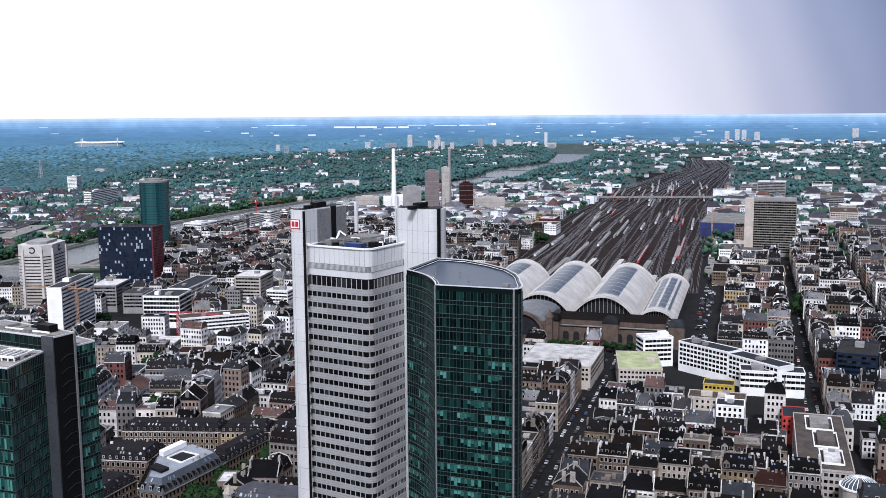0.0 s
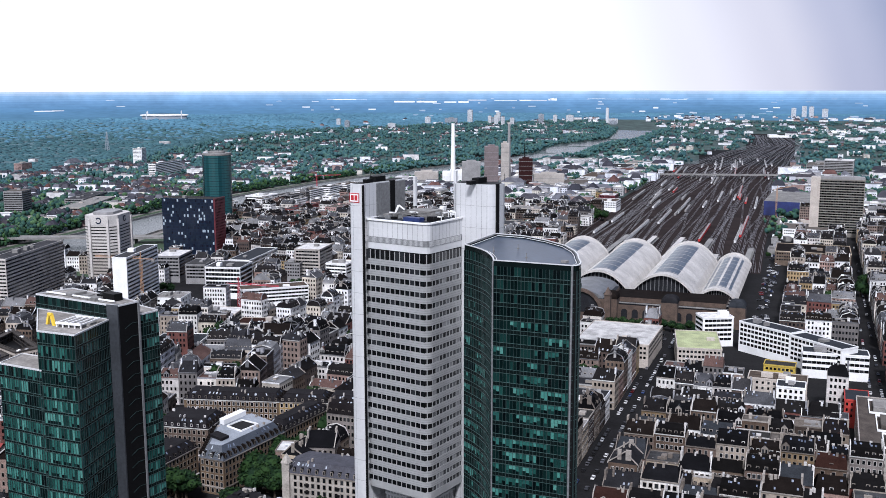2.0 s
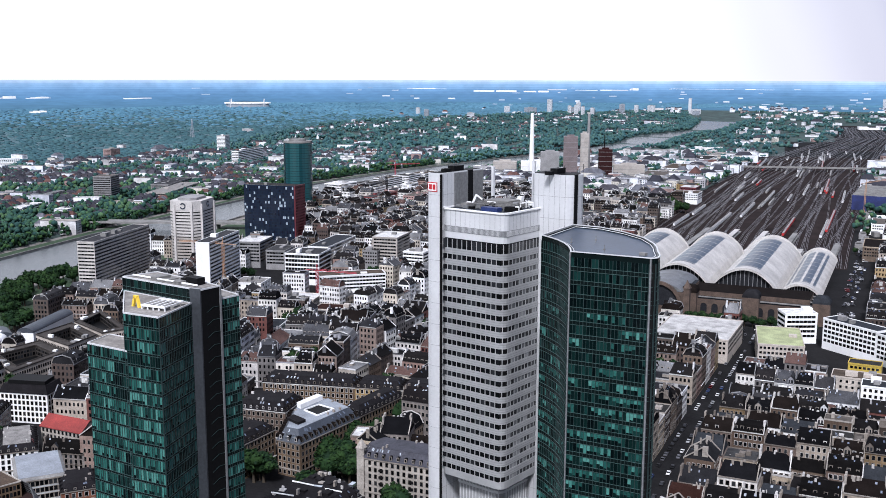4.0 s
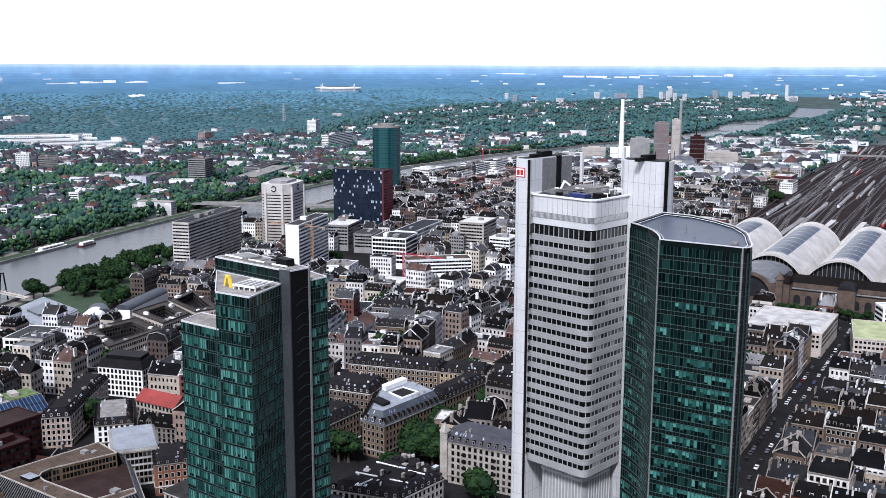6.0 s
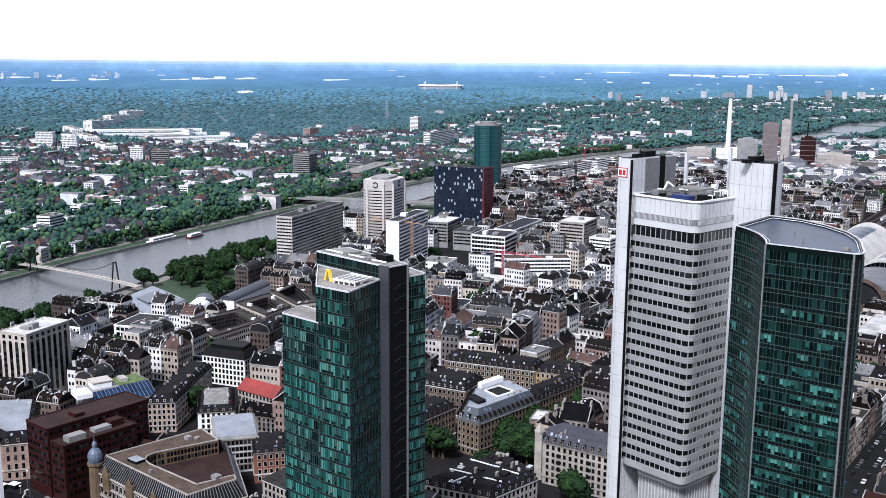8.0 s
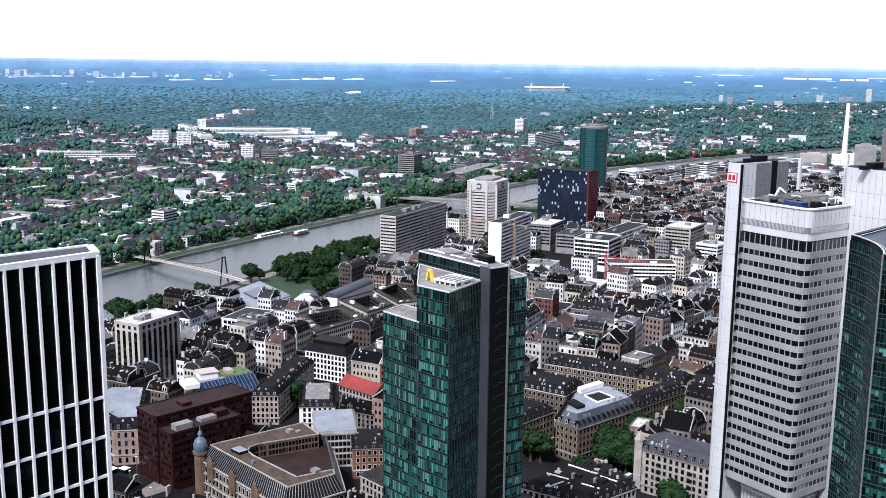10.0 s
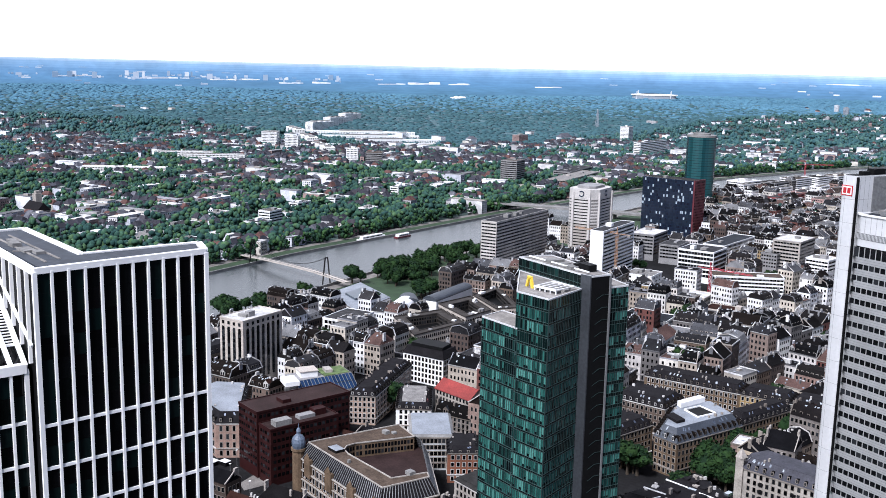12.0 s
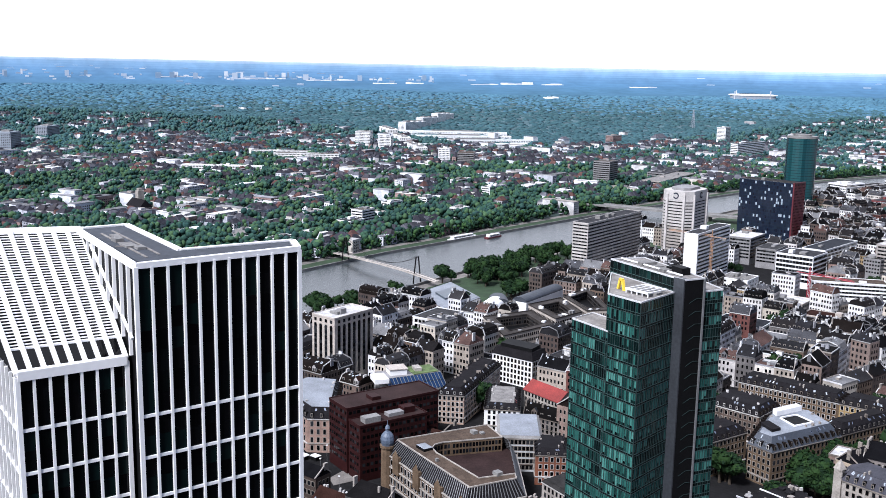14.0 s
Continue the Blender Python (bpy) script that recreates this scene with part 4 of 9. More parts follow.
    for i in range(9):
        m = Mesh()
        s = i / 8
        m.beam(on(s, 0, 0.25), on(s, 1, 0.25), 0.55, 0.6)
        part("slope_rib", m, M_WHITEFIN, t)
    for q, w, h in ((0, 1.0, 1.2), (0.155, 0.4, 0.4), (1, 1.0, 0.9)):
        m = Mesh()
        m.beam(on(0, q, 0.1), on(1, q, 0.1), w, h)
        part("slope_edge", m, M_WHITEFIN, t, "white eaves or ridge bar of the slope")
    for k in range(40):
        q = 0.175 + 0.82 * k / 40
        m = Mesh()
        m.beam(on(0, q, 0.22), on(1, q, 0.22), 0.32, 0.1)
        part("louvre_slat", m, M_WHITEFIN, t)
    for i in range(8):
        m = Mesh()
        a, b, c, d = on(i / 8 + 0.02, 0.02, 0.12), on((i + 1) / 8 - 0.02, 0.02, 0.12), on((i + 1) / 8 - 0.02, 0.15, 0.12), on(i / 8 + 0.02, 0.15, 0.12)
        m.quad(a, d, c, b)
        part("skylight_pane", m, M_TAUGLASS, t)
    # side wall of the upper part above the slope
    a0, a1 = Vector((-137.3, 7.0)), Vector((-165.5, 2.9))
    for i in range(8):
        p = a0.lerp(a1, (i + 0.5) / 8)
        q = (i + 0.5) / 8
        zb = zl + (zh - zl) * q
        m = Mesh()
        m.box((p.x + 0.05, p.y - 0.15, zb), (0.3, 0.45, 169.6 - zb), 8)
        part("side_fin", m, M_WHITEFIN, t)
    m = Mesh()
    m.beam((-138, 6.7, 160.2), (-158, 3.7, 169), 0.3, 0.35)
    part("raking_bar", m, M_WHITEFIN, t)


fin_tower()

# ---- railway station ----
HALLS = [(-205, -174, 20), (-174, -116, 29), (-116, -58, 29), (-58, 0, 29), (0, 35, 19)]
TAKEN += [(*at(-60, 60), 130), (*at(-110, 150), 120), (*at(-20, 150), 90), (*at(-150, -30), 70), (*at(-60, -60), 60), (*at(10, -50), 45)]


def station():
    t = thing("railway_station", "large railway station with arched white halls and a sandstone front", "railway station", (*at(-80, 60), 0))
    for p0, p1, top in HALLS:
        n = 16
        w = p1 - p0

        def arc(i, lift=0.0):
            a = i / n
            return p0 + w * a, 8 + (top - 8) * math.sin(math.pi * a) ** 0.72 + lift

        small = w < 40
        m = Mesh()
        for i in range(n):
            (pa, za), (pb, zb) = arc(i), arc(i + 1)
            x = (i + 0.5) / n
            glass = (0.34 < x < 0.66) if not small else (0.12 < x < 0.8 and int(x * 16) % 4 != 3)
            segs = 12
            for k in range(segs):
                u0, u1 = 200 * k / segs, 200 * (k + 1) / segs
                end = k == 0 or k == segs - 1
                m.quad((*at(pa, u0), za), (*at(pb, u0), zb), (*at(pb, u1), zb), (*at(pa, u1), za), 1 if glass and not end else 0)
        hall = part("train_hall_roof", m, [M_HALLWHITE, M_HALLGLASS], t, "barrel-vaulted white roof with a blue-grey skylight strip", smooth=True)
        for u in (-1.0, 200.5):
            m = Mesh()
            ring = [[(*at(pa, u + du), za + dz) for du, dz in ((-1.2, -1.1), (1.2, -1.1), (1.2, 1.1), (-1.2, 1.1))] for pa, za in (arc(i, 0.5) for i in range(n + 1))]
            m.add([p for r in ring for p in r], [(4 * i + k, 4 * i + (k + 1) % 4, 4 * i + 4 + (k + 1) % 4, 4 * i + 4 + k) for i in range(n) for k in range(4)] + [(3, 2, 1, 0), (4 * n, 4 * n + 1, 4 * n + 2, 4 * n + 3)])
            part("end_arch", m, M_HALLWHITE, t, "white end arch")
        m = Mesh()
        for i in range(n):
            (pa, za), (pb, zb) = arc(i, -0.6), arc(i + 1, -0.6)
            m.quad((*at(pa, 1.5), 0), (*at(pb, 1.5), 0), (*at(pb, 1.5), zb), (*at(pa, 1.5), za))
        part("end_glazing", m, M_HALLDARK, t, "dark glazed end wall")
        m = Mesh()
        for i in range(1, n):
            pa, za = arc(i, -0.6)
            m.box((*at(pa, 0.9), 0), (0.5, 0.5, za), 13.6)
        m.beam((*at(p0 + 2, 0.8), 11), (*at(p1 - 2, 0.8), 11), 0.5, 0.6)
        part("glazing_bars", m, M_SILVERDARK, t, "", "stuff")
        m = Mesh()
        for k in range(1, 10):
            for i in range(n):
                (pa, za), (pb, zb) = arc(i, 0.06), arc(i + 1, 0.06)
                m.beam((*at(pa, 20 * k), za), (*at(pb, 20 * k), zb), 0.25, 0.2)
        part("roof_ribs", m, M_HALLWHITE, t, "", "stuff")
    ang = 13.6

    def block(name, p0, p1, u0, u1, z0, z1, mats, label=""):
        m = Mesh()
        m.prism([at(p0, u0), at(p1, u0), at(p1, u1), at(p0, u1)], z0, z1, 0, 1, True)
        return part(name, m, mats, t, label)

    block("front_building", -205, 40, -62, -8, 0, 13, [M_SAND, M_ROOF], "long sandstone front range")
    block("attic_storey", -190, 30, -50, -14, 13, 17, [M_SAND, M_ROOF])
    for p in (-205, -150, -64, -14, 40):
        m = Mesh()
        m.box((*at(p, -60), 0), (13, 14, 18), ang)
        part("pavilion", m, M_SAND, t)
        m = Mesh()
        rings = [[(*at(p + sx * r, -60 + sy * r), z) for sx, sy in ((-1, -1), (1, -1), (1, 1), (-1, 1))] for r, z in ((6.9 * math.cos(j * 0.26), 18 + 6.4 * math.sin(j * 0.26)) for j in range(7))]
        m.add([v for r in rings for v in r], [(4 * j + k, 4 * j + (k + 1) % 4, 4 * j + 4 + (k + 1) % 4, 4 * j + 4 + k) for j in range(6) for k in range(4)] + [(24, 25, 26, 27)])
        part("pavilion_dome", m, M_ROOF, t, "small dark slate dome")
    # entrance: gabled arch with a grey vault behind
    block("entrance_hall", -110, -64, -78, -20, 0, 20, [M_SAND, M_ROOF], "taller sandstone entrance hall")
    m = Mesh()
    for i in range(12):
        a0, a1 = math.pi * i / 12, math.pi * (i + 1) / 12
        p0, z0, p1, z1 = -87 - 21 * math.cos(a0), 17 + 9 * math.sin(a0), -87 - 21 * math.cos(a1), 17 + 9 * math.sin(a1)
        m.quad((*at(p0, -76), z0), (*at(p1, -76), z1), (*at(p1, -12), z1), (*at(p0, -12), z0))
        m.add([(*at(p0, -76), z0), (*at(p1, -76), z1), (*at(-87, -76), 17)], [(0, 2, 1)])
    part("entrance_vault", m, material("grey_zinc_vault", [(0.16, 0.165, 0.17)], 0.5, 0.3), t, "grey zinc barrel vault")
    m = Mesh()
    for i in range(12):
        a0, a1 = math.pi * i / 12, math.pi * (i + 1) / 12
        m.beam((*at(-87 - 19 * math.cos(a0), -79), 8 + 19 * math.sin(a0)), (*at(-87 - 19 * math.cos(a1), -79), 8 + 19 * math.sin(a1)), 2.5, 2.6)
    part("entrance_arch", m, M_SAND, t, "round sandstone entrance arch")
    m = Mesh()
    for i in range(12):
        a0, a1 = math.pi * i / 12, math.pi * (i + 1) / 12
        m.add([(*at(-87 - 17 * math.cos(a0), -78.4), 8 + 17 * math.sin(a0)), (*at(-87 - 17 * math.cos(a1), -78.4), 8 + 17 * math.sin(a1)), (*at(-87, -78.4), 8)], [(0, 2, 1)])
    part("arch_window", m, M_HALLDARK, t, "large dark arched window")
    for p in (-111, -63):
        m = Mesh()
        m.box((*at(p, -78), 0), (5, 5, 24), ang)
        m.add([(*at(p - 3, -81), 24), (*at(p + 3, -81), 24), (*at(p + 3, -75), 24), (*at(p - 3, -75), 24), (*at(p, -78), 31)], [(0, 1, 4), (1, 2, 4), (2, 3, 4), (3, 0, 4)])
        part("corner_turret", m, M_SAND, t)
    m = Mesh()
    m.box((*at(-87, -78), 28.5), (3, 2, 3.5), ang)
    m.box((*at(-87, -78), 32), (1.2, 1.2, 3.5), ang + 20)
    part("roof_figure_group", m, material("green_bronze", [(0.06, 0.08, 0.07)], 0.6), t, "dark bronze roof ornament")
    # arcade openings of the front range
    for p in [x for x in range(-196, 34, 9) if not -114 < x < -60]:
        m = Mesh()
        pts = [(-2.6, 2), (2.6, 2), (2.6, 7)] + [(2.6 * math.cos(a * math.pi / 6), 7 + 2.6 * math.sin(a * math.pi / 6)) for a in range(1, 6)] + [(-2.6, 7)]
        m.add([(*at(p + x, -62.15), z) for x, z in pts], [tuple(range(len(pts)))])
        part("arched_opening", m, M_HALLDARK, t)
    m = Mesh()
    for u in (-56, -44, -32, -20):
        m.beam((*at(-200, u), 14.2 if u > -50 else 13.4), (*at(36, u), 14.2 if u > -50 else 13.4), 1.5, 0.9)
    part("roof_ridges", m, M_CONC, t)


station()

# ---- railway land ----
rail = Mesh()
prev = None
for u in range(195, 3600, 80):
    l, r = track_edges(u)
    if prev:
        rail.quad((*at(prev[1], prev[0]), 0.06), (*at(prev[2], prev[0]), 0.06), (*at(r, u), 0.06), (*at(l, u), 0.06))
    prev = (u, l, r)
solo("track_bed", rail, M_BALLAST, "wide brown ballast bed of the railway yard", "track bed", "structure", far=True)
rng = random.Random(4)
rails = Mesh()
sleepers = Mesh()
plats = Mesh()
NT = 56
for i in range(NT):
    f = (i + 0.5) / NT
    pts = []
    drift = rng.uniform(-0.11, 0.11)
    for u in range(200, 3400, 100):
        l, r = track_edges(u)
        g = f + drift * math.sin((u - 200) / 420 + i) * min(1, (u - 200) / 500)
        pts.append(at(l + (r - l) * min(0.99, max(0.01, g)), u))
    for a, b in zip(pts, pts[1:]):
        for o in (-0.75, 0.75):
            d = (Vector(b) - Vector(a)).normalized()
            n = Vector((d.y, -d.x)) * o
            rails.beam((a[0] + n.x, a[1] + n.y, 0.25), (b[0] + n.x, b[1] + n.y, 0.25), 0.26, 0.2)
solo("rails", rails, M_RAIL, "many shining rails fanning out from the station", "railway track", "stuff", far=True)
for i in range(13):
    l, r = track_edges(300)
    p = l + (r - l) * (i + 0.7) / 13.6
    L = rng.choice((90, 150, 210, 60))
    m = Mesh()
    m.prism([at(p - 4, 202), at(p + 4, 202), at(p + 3.4, 202 + L), at(p - 3.4, 202 + L)], 0.1, 1.0, 0, 0)
    pl = thing("platform", "long concrete station platform with a pale canopy", "platform", (*at(p, 202), 0), "platforms")
    part("platform_slab", m, M_CONC, pl)
    m = Mesh()
    m.prism([at(p - 3.6, 204), at(p + 3.6, 204), at(p + 3.0, 190 + L), at(p - 3.0, 190 + L)], 4.6, 5.0, 0, 0, True)
    part("canopy", m, M_HALLWHITE if i % 3 else M_CONC, pl, "pale canopy roof")
    for u in range(210, 186 + L, 12):
        m = Mesh()
        m.box((*at(p, u), 1.0), (0.4, 0.4, 3.6))
        part("post", m, M_SILVERDARK, pl)
# trains standing in the yard
M_TRAINS = [material("white_train_paint", [(0.62, 0.62, 0.62)], 0.4, stain=0.1), material("red_train_paint", [(0.42, 0.03, 0.03)], 0.4, stain=0.1), material("grey_wagon_roof", [(0.24, 0.23, 0.22)], 0.6)]
for i in range(58):
    u = rng.uniform(330, 1900)
    l, r = track_edges(u)
    p = l + (r - l) * rng.uniform(0.06, 0.94)
    kind = rng.choice((0, 0, 1, 2, 2, 0))
    tr = thing("train", ("white passenger train", "red regional train", "grey wagons")[kind] + " standing on the yard tracks", "train", (*at(p, u), 0), "trains in the yard")
    for k in range(rng.choice((3, 4, 6, 8))):
        m = Mesh()
        lean = -0.04 * (u / 900)
        a, b = at(p + lean * 26 * k, u + 26 * k), at(p + lean * 26 * k + lean * 25, u + 26 * k + 25)
        m.beam((*a, 2.4), (*b, 2.4), 2.9, 3.2)
        m.beam((*a, 4.2), (*b, 4.2), 2.2, 0.5, 1)
        part("carriage", m, [M_TRAINS[kind], M_TRAINS[2]], tr)
# signal tower among the tracks
m = thing("signal_tower", "dark box-shaped signal tower beside the tracks", "signal tower", (*at(-96, 240), 0))
b = Mesh()
b.box((*at(-96, 240), 0), (14, 10, 15), 13)
part("tower_shaft", b, M_BLACK, m)
b = Mesh()
b.box((*at(-96, 240), 15), (18, 13, 5), 13)
part("cabin", b, M_CONC, m, "pale control cabin")


# ---- office buildings ----
def office(N, az, lr, ll, z, style, wall, label, roof=None, storey=3.4, group="", cat="office building", pitch=2.6, ww=1.7, wh=1.6, plant=True, pane=None):
    """A block with its near corner at N, lr long towards az and ll deep to the left of that."""
    roof = roof or M_FLAT
    pane = pane or M_PANE
    r, l = turned(az), turned(az + 90)
    N = Vector(N)
    quad = [N, N + r * lr, N + r * lr + l * ll, N + l * ll]
    c = (quad[0] + quad[2]) / 2
    TAKEN.append((c.x, c.y, min(lr, ll) / 2 + 2))
    for k in range(int(max(lr, ll) / max(8, min(lr, ll)))):
        s = (k + 0.5) / max(1, int(max(lr, ll) / max(8, min(lr, ll))))
        p = N + (r * lr * s + l * ll / 2 if lr > ll else r * lr / 2 + l * ll * s)
        TAKEN.append((p.x, p.y, min(lr, ll) / 2 + 2))
    t = thing("office_building", label, cat, (c.x, c.y, 0), group)
    poly = [tuple(q) for q in quad]
    m = Mesh()
    m.prism(poly, 0, z - 0.6)
    part("wall", m, wall, t)
    m = Mesh()
    m.prism([tuple(c + (q - c) * 0.985) for q in quad], z - 0.6, z - 0.3)
    part("roof", m, roof, t)
    m = Mesh()
    for a, b in zip(poly, poly[1:] + poly[:1]):
        m.beam((*a, z - 0.4), (*b, z - 0.4), 0.5, 1.0)
    part("parapet", m, wall, t)
    n = int((z - 3.5) / storey)
    for i, (a, b) in enumerate(zip(poly, poly[1:] + poly[:1])):
        if i == 1:
            continue
        m = Mesh()
        for k in range(n):
            zz = z - 1.0 - (k + 1) * storey + (storey - wh) / 2
            if zz < 1:
                continue
            if style == "bands" or (style == "ends" and i in (0, 2)):
                L = (Vector(b) - Vector(a)).length
                wall_windows(m, a, b, zz, wh, 3.0, 2.85, 0.04)
            elif style == "ends":
                continue
            elif style == "strips":
                wall_windows(m, a, b, zz, 2.0, 4.4, 1.9, 0.09)
                if k == 0:
                    wall_windows(m, a, b, 7, z - 13, 4.4, 2.3, 0.05)
            elif style == "glass":
                wall_windows(m, a, b, zz - 0.5, storey - 0.5, pitch, pitch - 0.25, 0.04)
            else:
                wall_windows(m, a, b, zz, wh, pitch, ww, 0.06, 0, 0.0, 0.12 if style == "framed" else 0)
        if m.v:
            part("windows", m, [pane, M_FRAME], t, "rows of dark window panes", "stuff")
    if plant:
        rg = random.Random(int(abs(N.x) * 7 + abs(N.y)))
        for k in range(rg.choice((1, 2, 3))):
            p = N + r * lr * rg.uniform(0.2, 0.8) + l * ll * rg.uniform(0.3, 0.7)
            m = Mesh()
            m.box((p.x, p.y, z - 0.3), (min(lr * 0.35, rg.uniform(3, 9)), min(ll * 0.45, rg.uniform(3, 7)), rg.uniform(1.2, 3.4)), az)
            part("plant_room", m, rg.choice((M_CONC, M_GREY, wall)), t)
    return t


def track_bridge():
    t = thing("road_bridge", "long grey road bridge across the railway tracks", "bridge", (-676, 2113, 0))
    m = Mesh()
    m.beam((-860, 2016, 8), (-500, 2206, 8), 16, 1.6)
    part("deck", m, M_CONC, t)
    for s in (-7.6, 7.6):
        m = Mesh()
        m.beam((-860 - 0.47 * s, 2016 + 0.88 * s, 9.3), (-500 - 0.47 * s, 2206 + 0.88 * s, 9.3), 0.4, 1.1)
        part("parapet", m, M_CONC, t)
    for k in range(9):
        p = Vector((-860, 2016)).lerp(Vector((-500, 2206)), (k + 0.5) / 9)
        m = Mesh()
        m.box((p.x, p.y, 0), (1.6, 12, 7.3), 28)
        part("pier", m, M_CONC, t)


track_bridge()
M_YELLOW2 = material("lemon_yellow_render", [(0.5, 0.36, 0.06)], 0.85, stain=0.2)
M_BROWNROOF = material("brown_roof_sheet", [(0.034, 0.02, 0.019)], 0.9, spec=0.12)
office((-774, 473), 119, 105, 16, 54, "bands", material("pale_hotel_concrete", [(0.5, 0.47, 0.44)], 0.75, stain=0.2), "beige concrete slab hotel with long dark window bands", storey=3.0, wh=1.3, cat="hotel")
office((-760, 488), 119, 40, 40, 12, "punched", M_BROWN, "low dark brown annex at the foot of the hotel")
# One pane tone in twelve is pale, painted to look lit.
office((-876, 802), 110, 26, 66, 67, "glass", M_BLUEGLASS, "dark blue glass office slab with a red flank", storey=3.5, pitch=2.1, pane=material("blue_black_and_lit_panes", [(0.01, 0.014, 0.025), (0.012, 0.018, 0.03), (0.008, 0.01, 0.02), (0.01, 0.015, 0.03), (0.3, 0.36, 0.42), (0.014, 0.02, 0.034), (0.01, 0.014, 0.026), (0.009, 0.014, 0.026), (0.013, 0.019, 0.032), (0.012, 0.016, 0.03), (0.012, 0.016, 0.028), (0.009, 0.013, 0.022)], 0.1, vary="island", stain=0, grain=0))
office((-874.4, 802.6), 110, 26, 1.6, 67.4, "plain", M_REDPANEL, "dark red end wall of the blue glass slab", plant=False, pitch=3, ww=1.2)
office((-700, 537), 119, 72, 12.5, 53, "ends", M_WHITE, "white office slab with balcony bands and a blank end wall", storey=3.3, wh=1.5)
office((-788, 671), 119, 40, 26, 27, "bands", M_GREY, "grey-brown office block with window bands")
office((-760, 679), 119, 34, 20, 20, "bands", M_GREY, "grey banded office block")
office((-678, 647), 116, 34, 34, 30, "bands", M_WHITE, "white office block with broad black glass bands", storey=4, wh=2.5)
office((-725, 706), 113, 80, 22, 24, "framed", M_WHITE, "long white-framed office block with square windows", roof=M_ROOFSHEET, pitch=3.2, ww=2.3, wh=2.0)
office((-673, 753), 112, 40, 27, 33, "bands", M_BEIGE, "pale concrete office block")
office((-687, 738), 112, 30, 16, 20, "punched", M_GREY, "dark grey office block")
office((-633, 746), 106, 22, 22, 23, "bands", M_WHITE, "white office block with window bands")
office((-613, 668), 143, 20, 61, 17, "bands", M_WHITE, "long white office block with black window bands", storey=3.2)
office((-663, 562), 119, 26, 25, 18, "punched", M_WHITE, "bare white cube-shaped building", pitch=7, ww=2)
office((-603, 566), 118, 26, 40, 11, "framed", M_CREAM, "unfinished cream building shell on a building site")
office((-527, 567), 118, 20, 56, 12, "framed", M_CREAM, "cream building with tall windows and pilasters", roof=M_ROOF, pitch=4, ww=2.4, wh=2.4, storey=4.2)
office((-562, 489), 120, 28, 36, 9, "punched", M_WHITE, "low white building with rows of small windows", roof=M_ROOF, plant=False)
office((-1371, 883), 124, 34, 28, 41, "bands", M_GREY, "grey office tower by the far bank", storey=3.3)
office((-1316, 945), 124, 160, 34, 14, "bands", M_BEIGE, "long low office building by the far bank")
office((-1400, 1010), 124, 120, 30, 16, "bands", M_GREY, "long grey office range by the far bank")
office((-1718, 1428), 114, 130, 16, 32, "bands", M_WHITE, "large white slab of a hospital block", storey=3.6)
office((-2047, 1663), 124, 40, 22, 42, "punched", M_WHITE, "white residential tower at the edge of the woods", cat="apartment building")
office((-1010, 1083), 104, 80, 16, 18, "punched", material("red_brick_facade", [(0.2, 0.05, 0.05)], 0.8), "dark red brick apartment row by the river", cat="apartment building")
for k in range(5):
    office((-1140 + 30 * k, 1075 + 46 * k), 104, 36, 14, 20 + 3 * (k % 2), "framed", M_WHITE, "white riverside apartment block with balconies", cat="apartment building", group="riverside apartments")
for k in range(4):
    office((-1030 + 24 * k, 1185 + 44 * k), 104, 38, 14, 20 + 2 * (k % 2), "framed", M_GREY if k % 2 else M_WHITE, "riverside apartment block with a flat roof", cat="apartment building", group="riverside apartments")
office((-2146, 754), 150, 34, 34, 36, "punched", M_WHITE, "white residential tower among trees", cat="apartment building")
office((-2031, 760), 150, 28, 28, 34, "punched", M_WHITE, "white residential tower among trees", cat="apartment building")
office((-1741, 769), 150, 22, 22, 33, "punched", M_WHITE, "slim white residential tower", cat="apartment building")
office((-1711, 804), 150, 40, 30, 26, "bands", M_GREY, "grey residential block of flats", cat="apartment building")
office((-1831, 579), 152, 20, 125, 18, "framed", M_WHITE, "long white residential slab", cat="apartment building")
office((-1700, 400), 152, 16, 140, 13, "framed", M_WHITE, "long white residential slab", cat="apartment building")
office((-1960, 560), 152, 16, 120, 13, "framed", M_WHITE, "long white residential slab", cat="apartment building")
slab = office((-344, 1351), 12.5, 64.6, 16, 75, "bands", material("grey_olive_panel", [(0.2, 0.185, 0.16)], 0.8, stain=0.2), "tall beige-grey office slab with window bands beside the tracks", storey=3.3, wh=2.0)
m = Mesh()
_q = [Vector((-344, 1351)) + turned(12.5) * a + turned(102.5) * b for a, b in ((-1, -1.2), (10.5, -1.2), (10.5, 17), (-1, 17))]
m.prism([tuple(p) for p in _q], 0, 77)
part("end_pier", m, M_CREAM, slab, "windowless pale end pier")
m = Mesh()
_q = [Vector((-344, 1351)) + turned(12.5) * a + turned(102.5) * b for a, b in ((11, 1), (64, 1), (64, 15), (11, 15))]
m.prism([tuple(p) for p in _q], 75, 78.5)
part("plant_storey", m, M_GREY, slab, "grey plant storey on the roof")
office((-300, 1330), 104, 60, 70, 12, "punched", M_WHITE, "low white hall at the foot of the slab")
office((-242, 1122), 104, 60, 78, 16, "punched", M_WALL, "large dark-roofed mansard block", roof=M_ROOF)
office((-235, 721), -23, 46, 15, 23, "framed", M_WHITE, "white office wing with rows of square windows", roof=M_ROOFSHEET, pitch=3.4, ww=2.4, wh=1.8)
office((-193, 703), -29, 46, 15, 22, "framed", M_WHITE, "white office wing with rows of square windows", roof=M_ROOFSHEET, pitch=3.4, ww=2.4, wh=1.8)
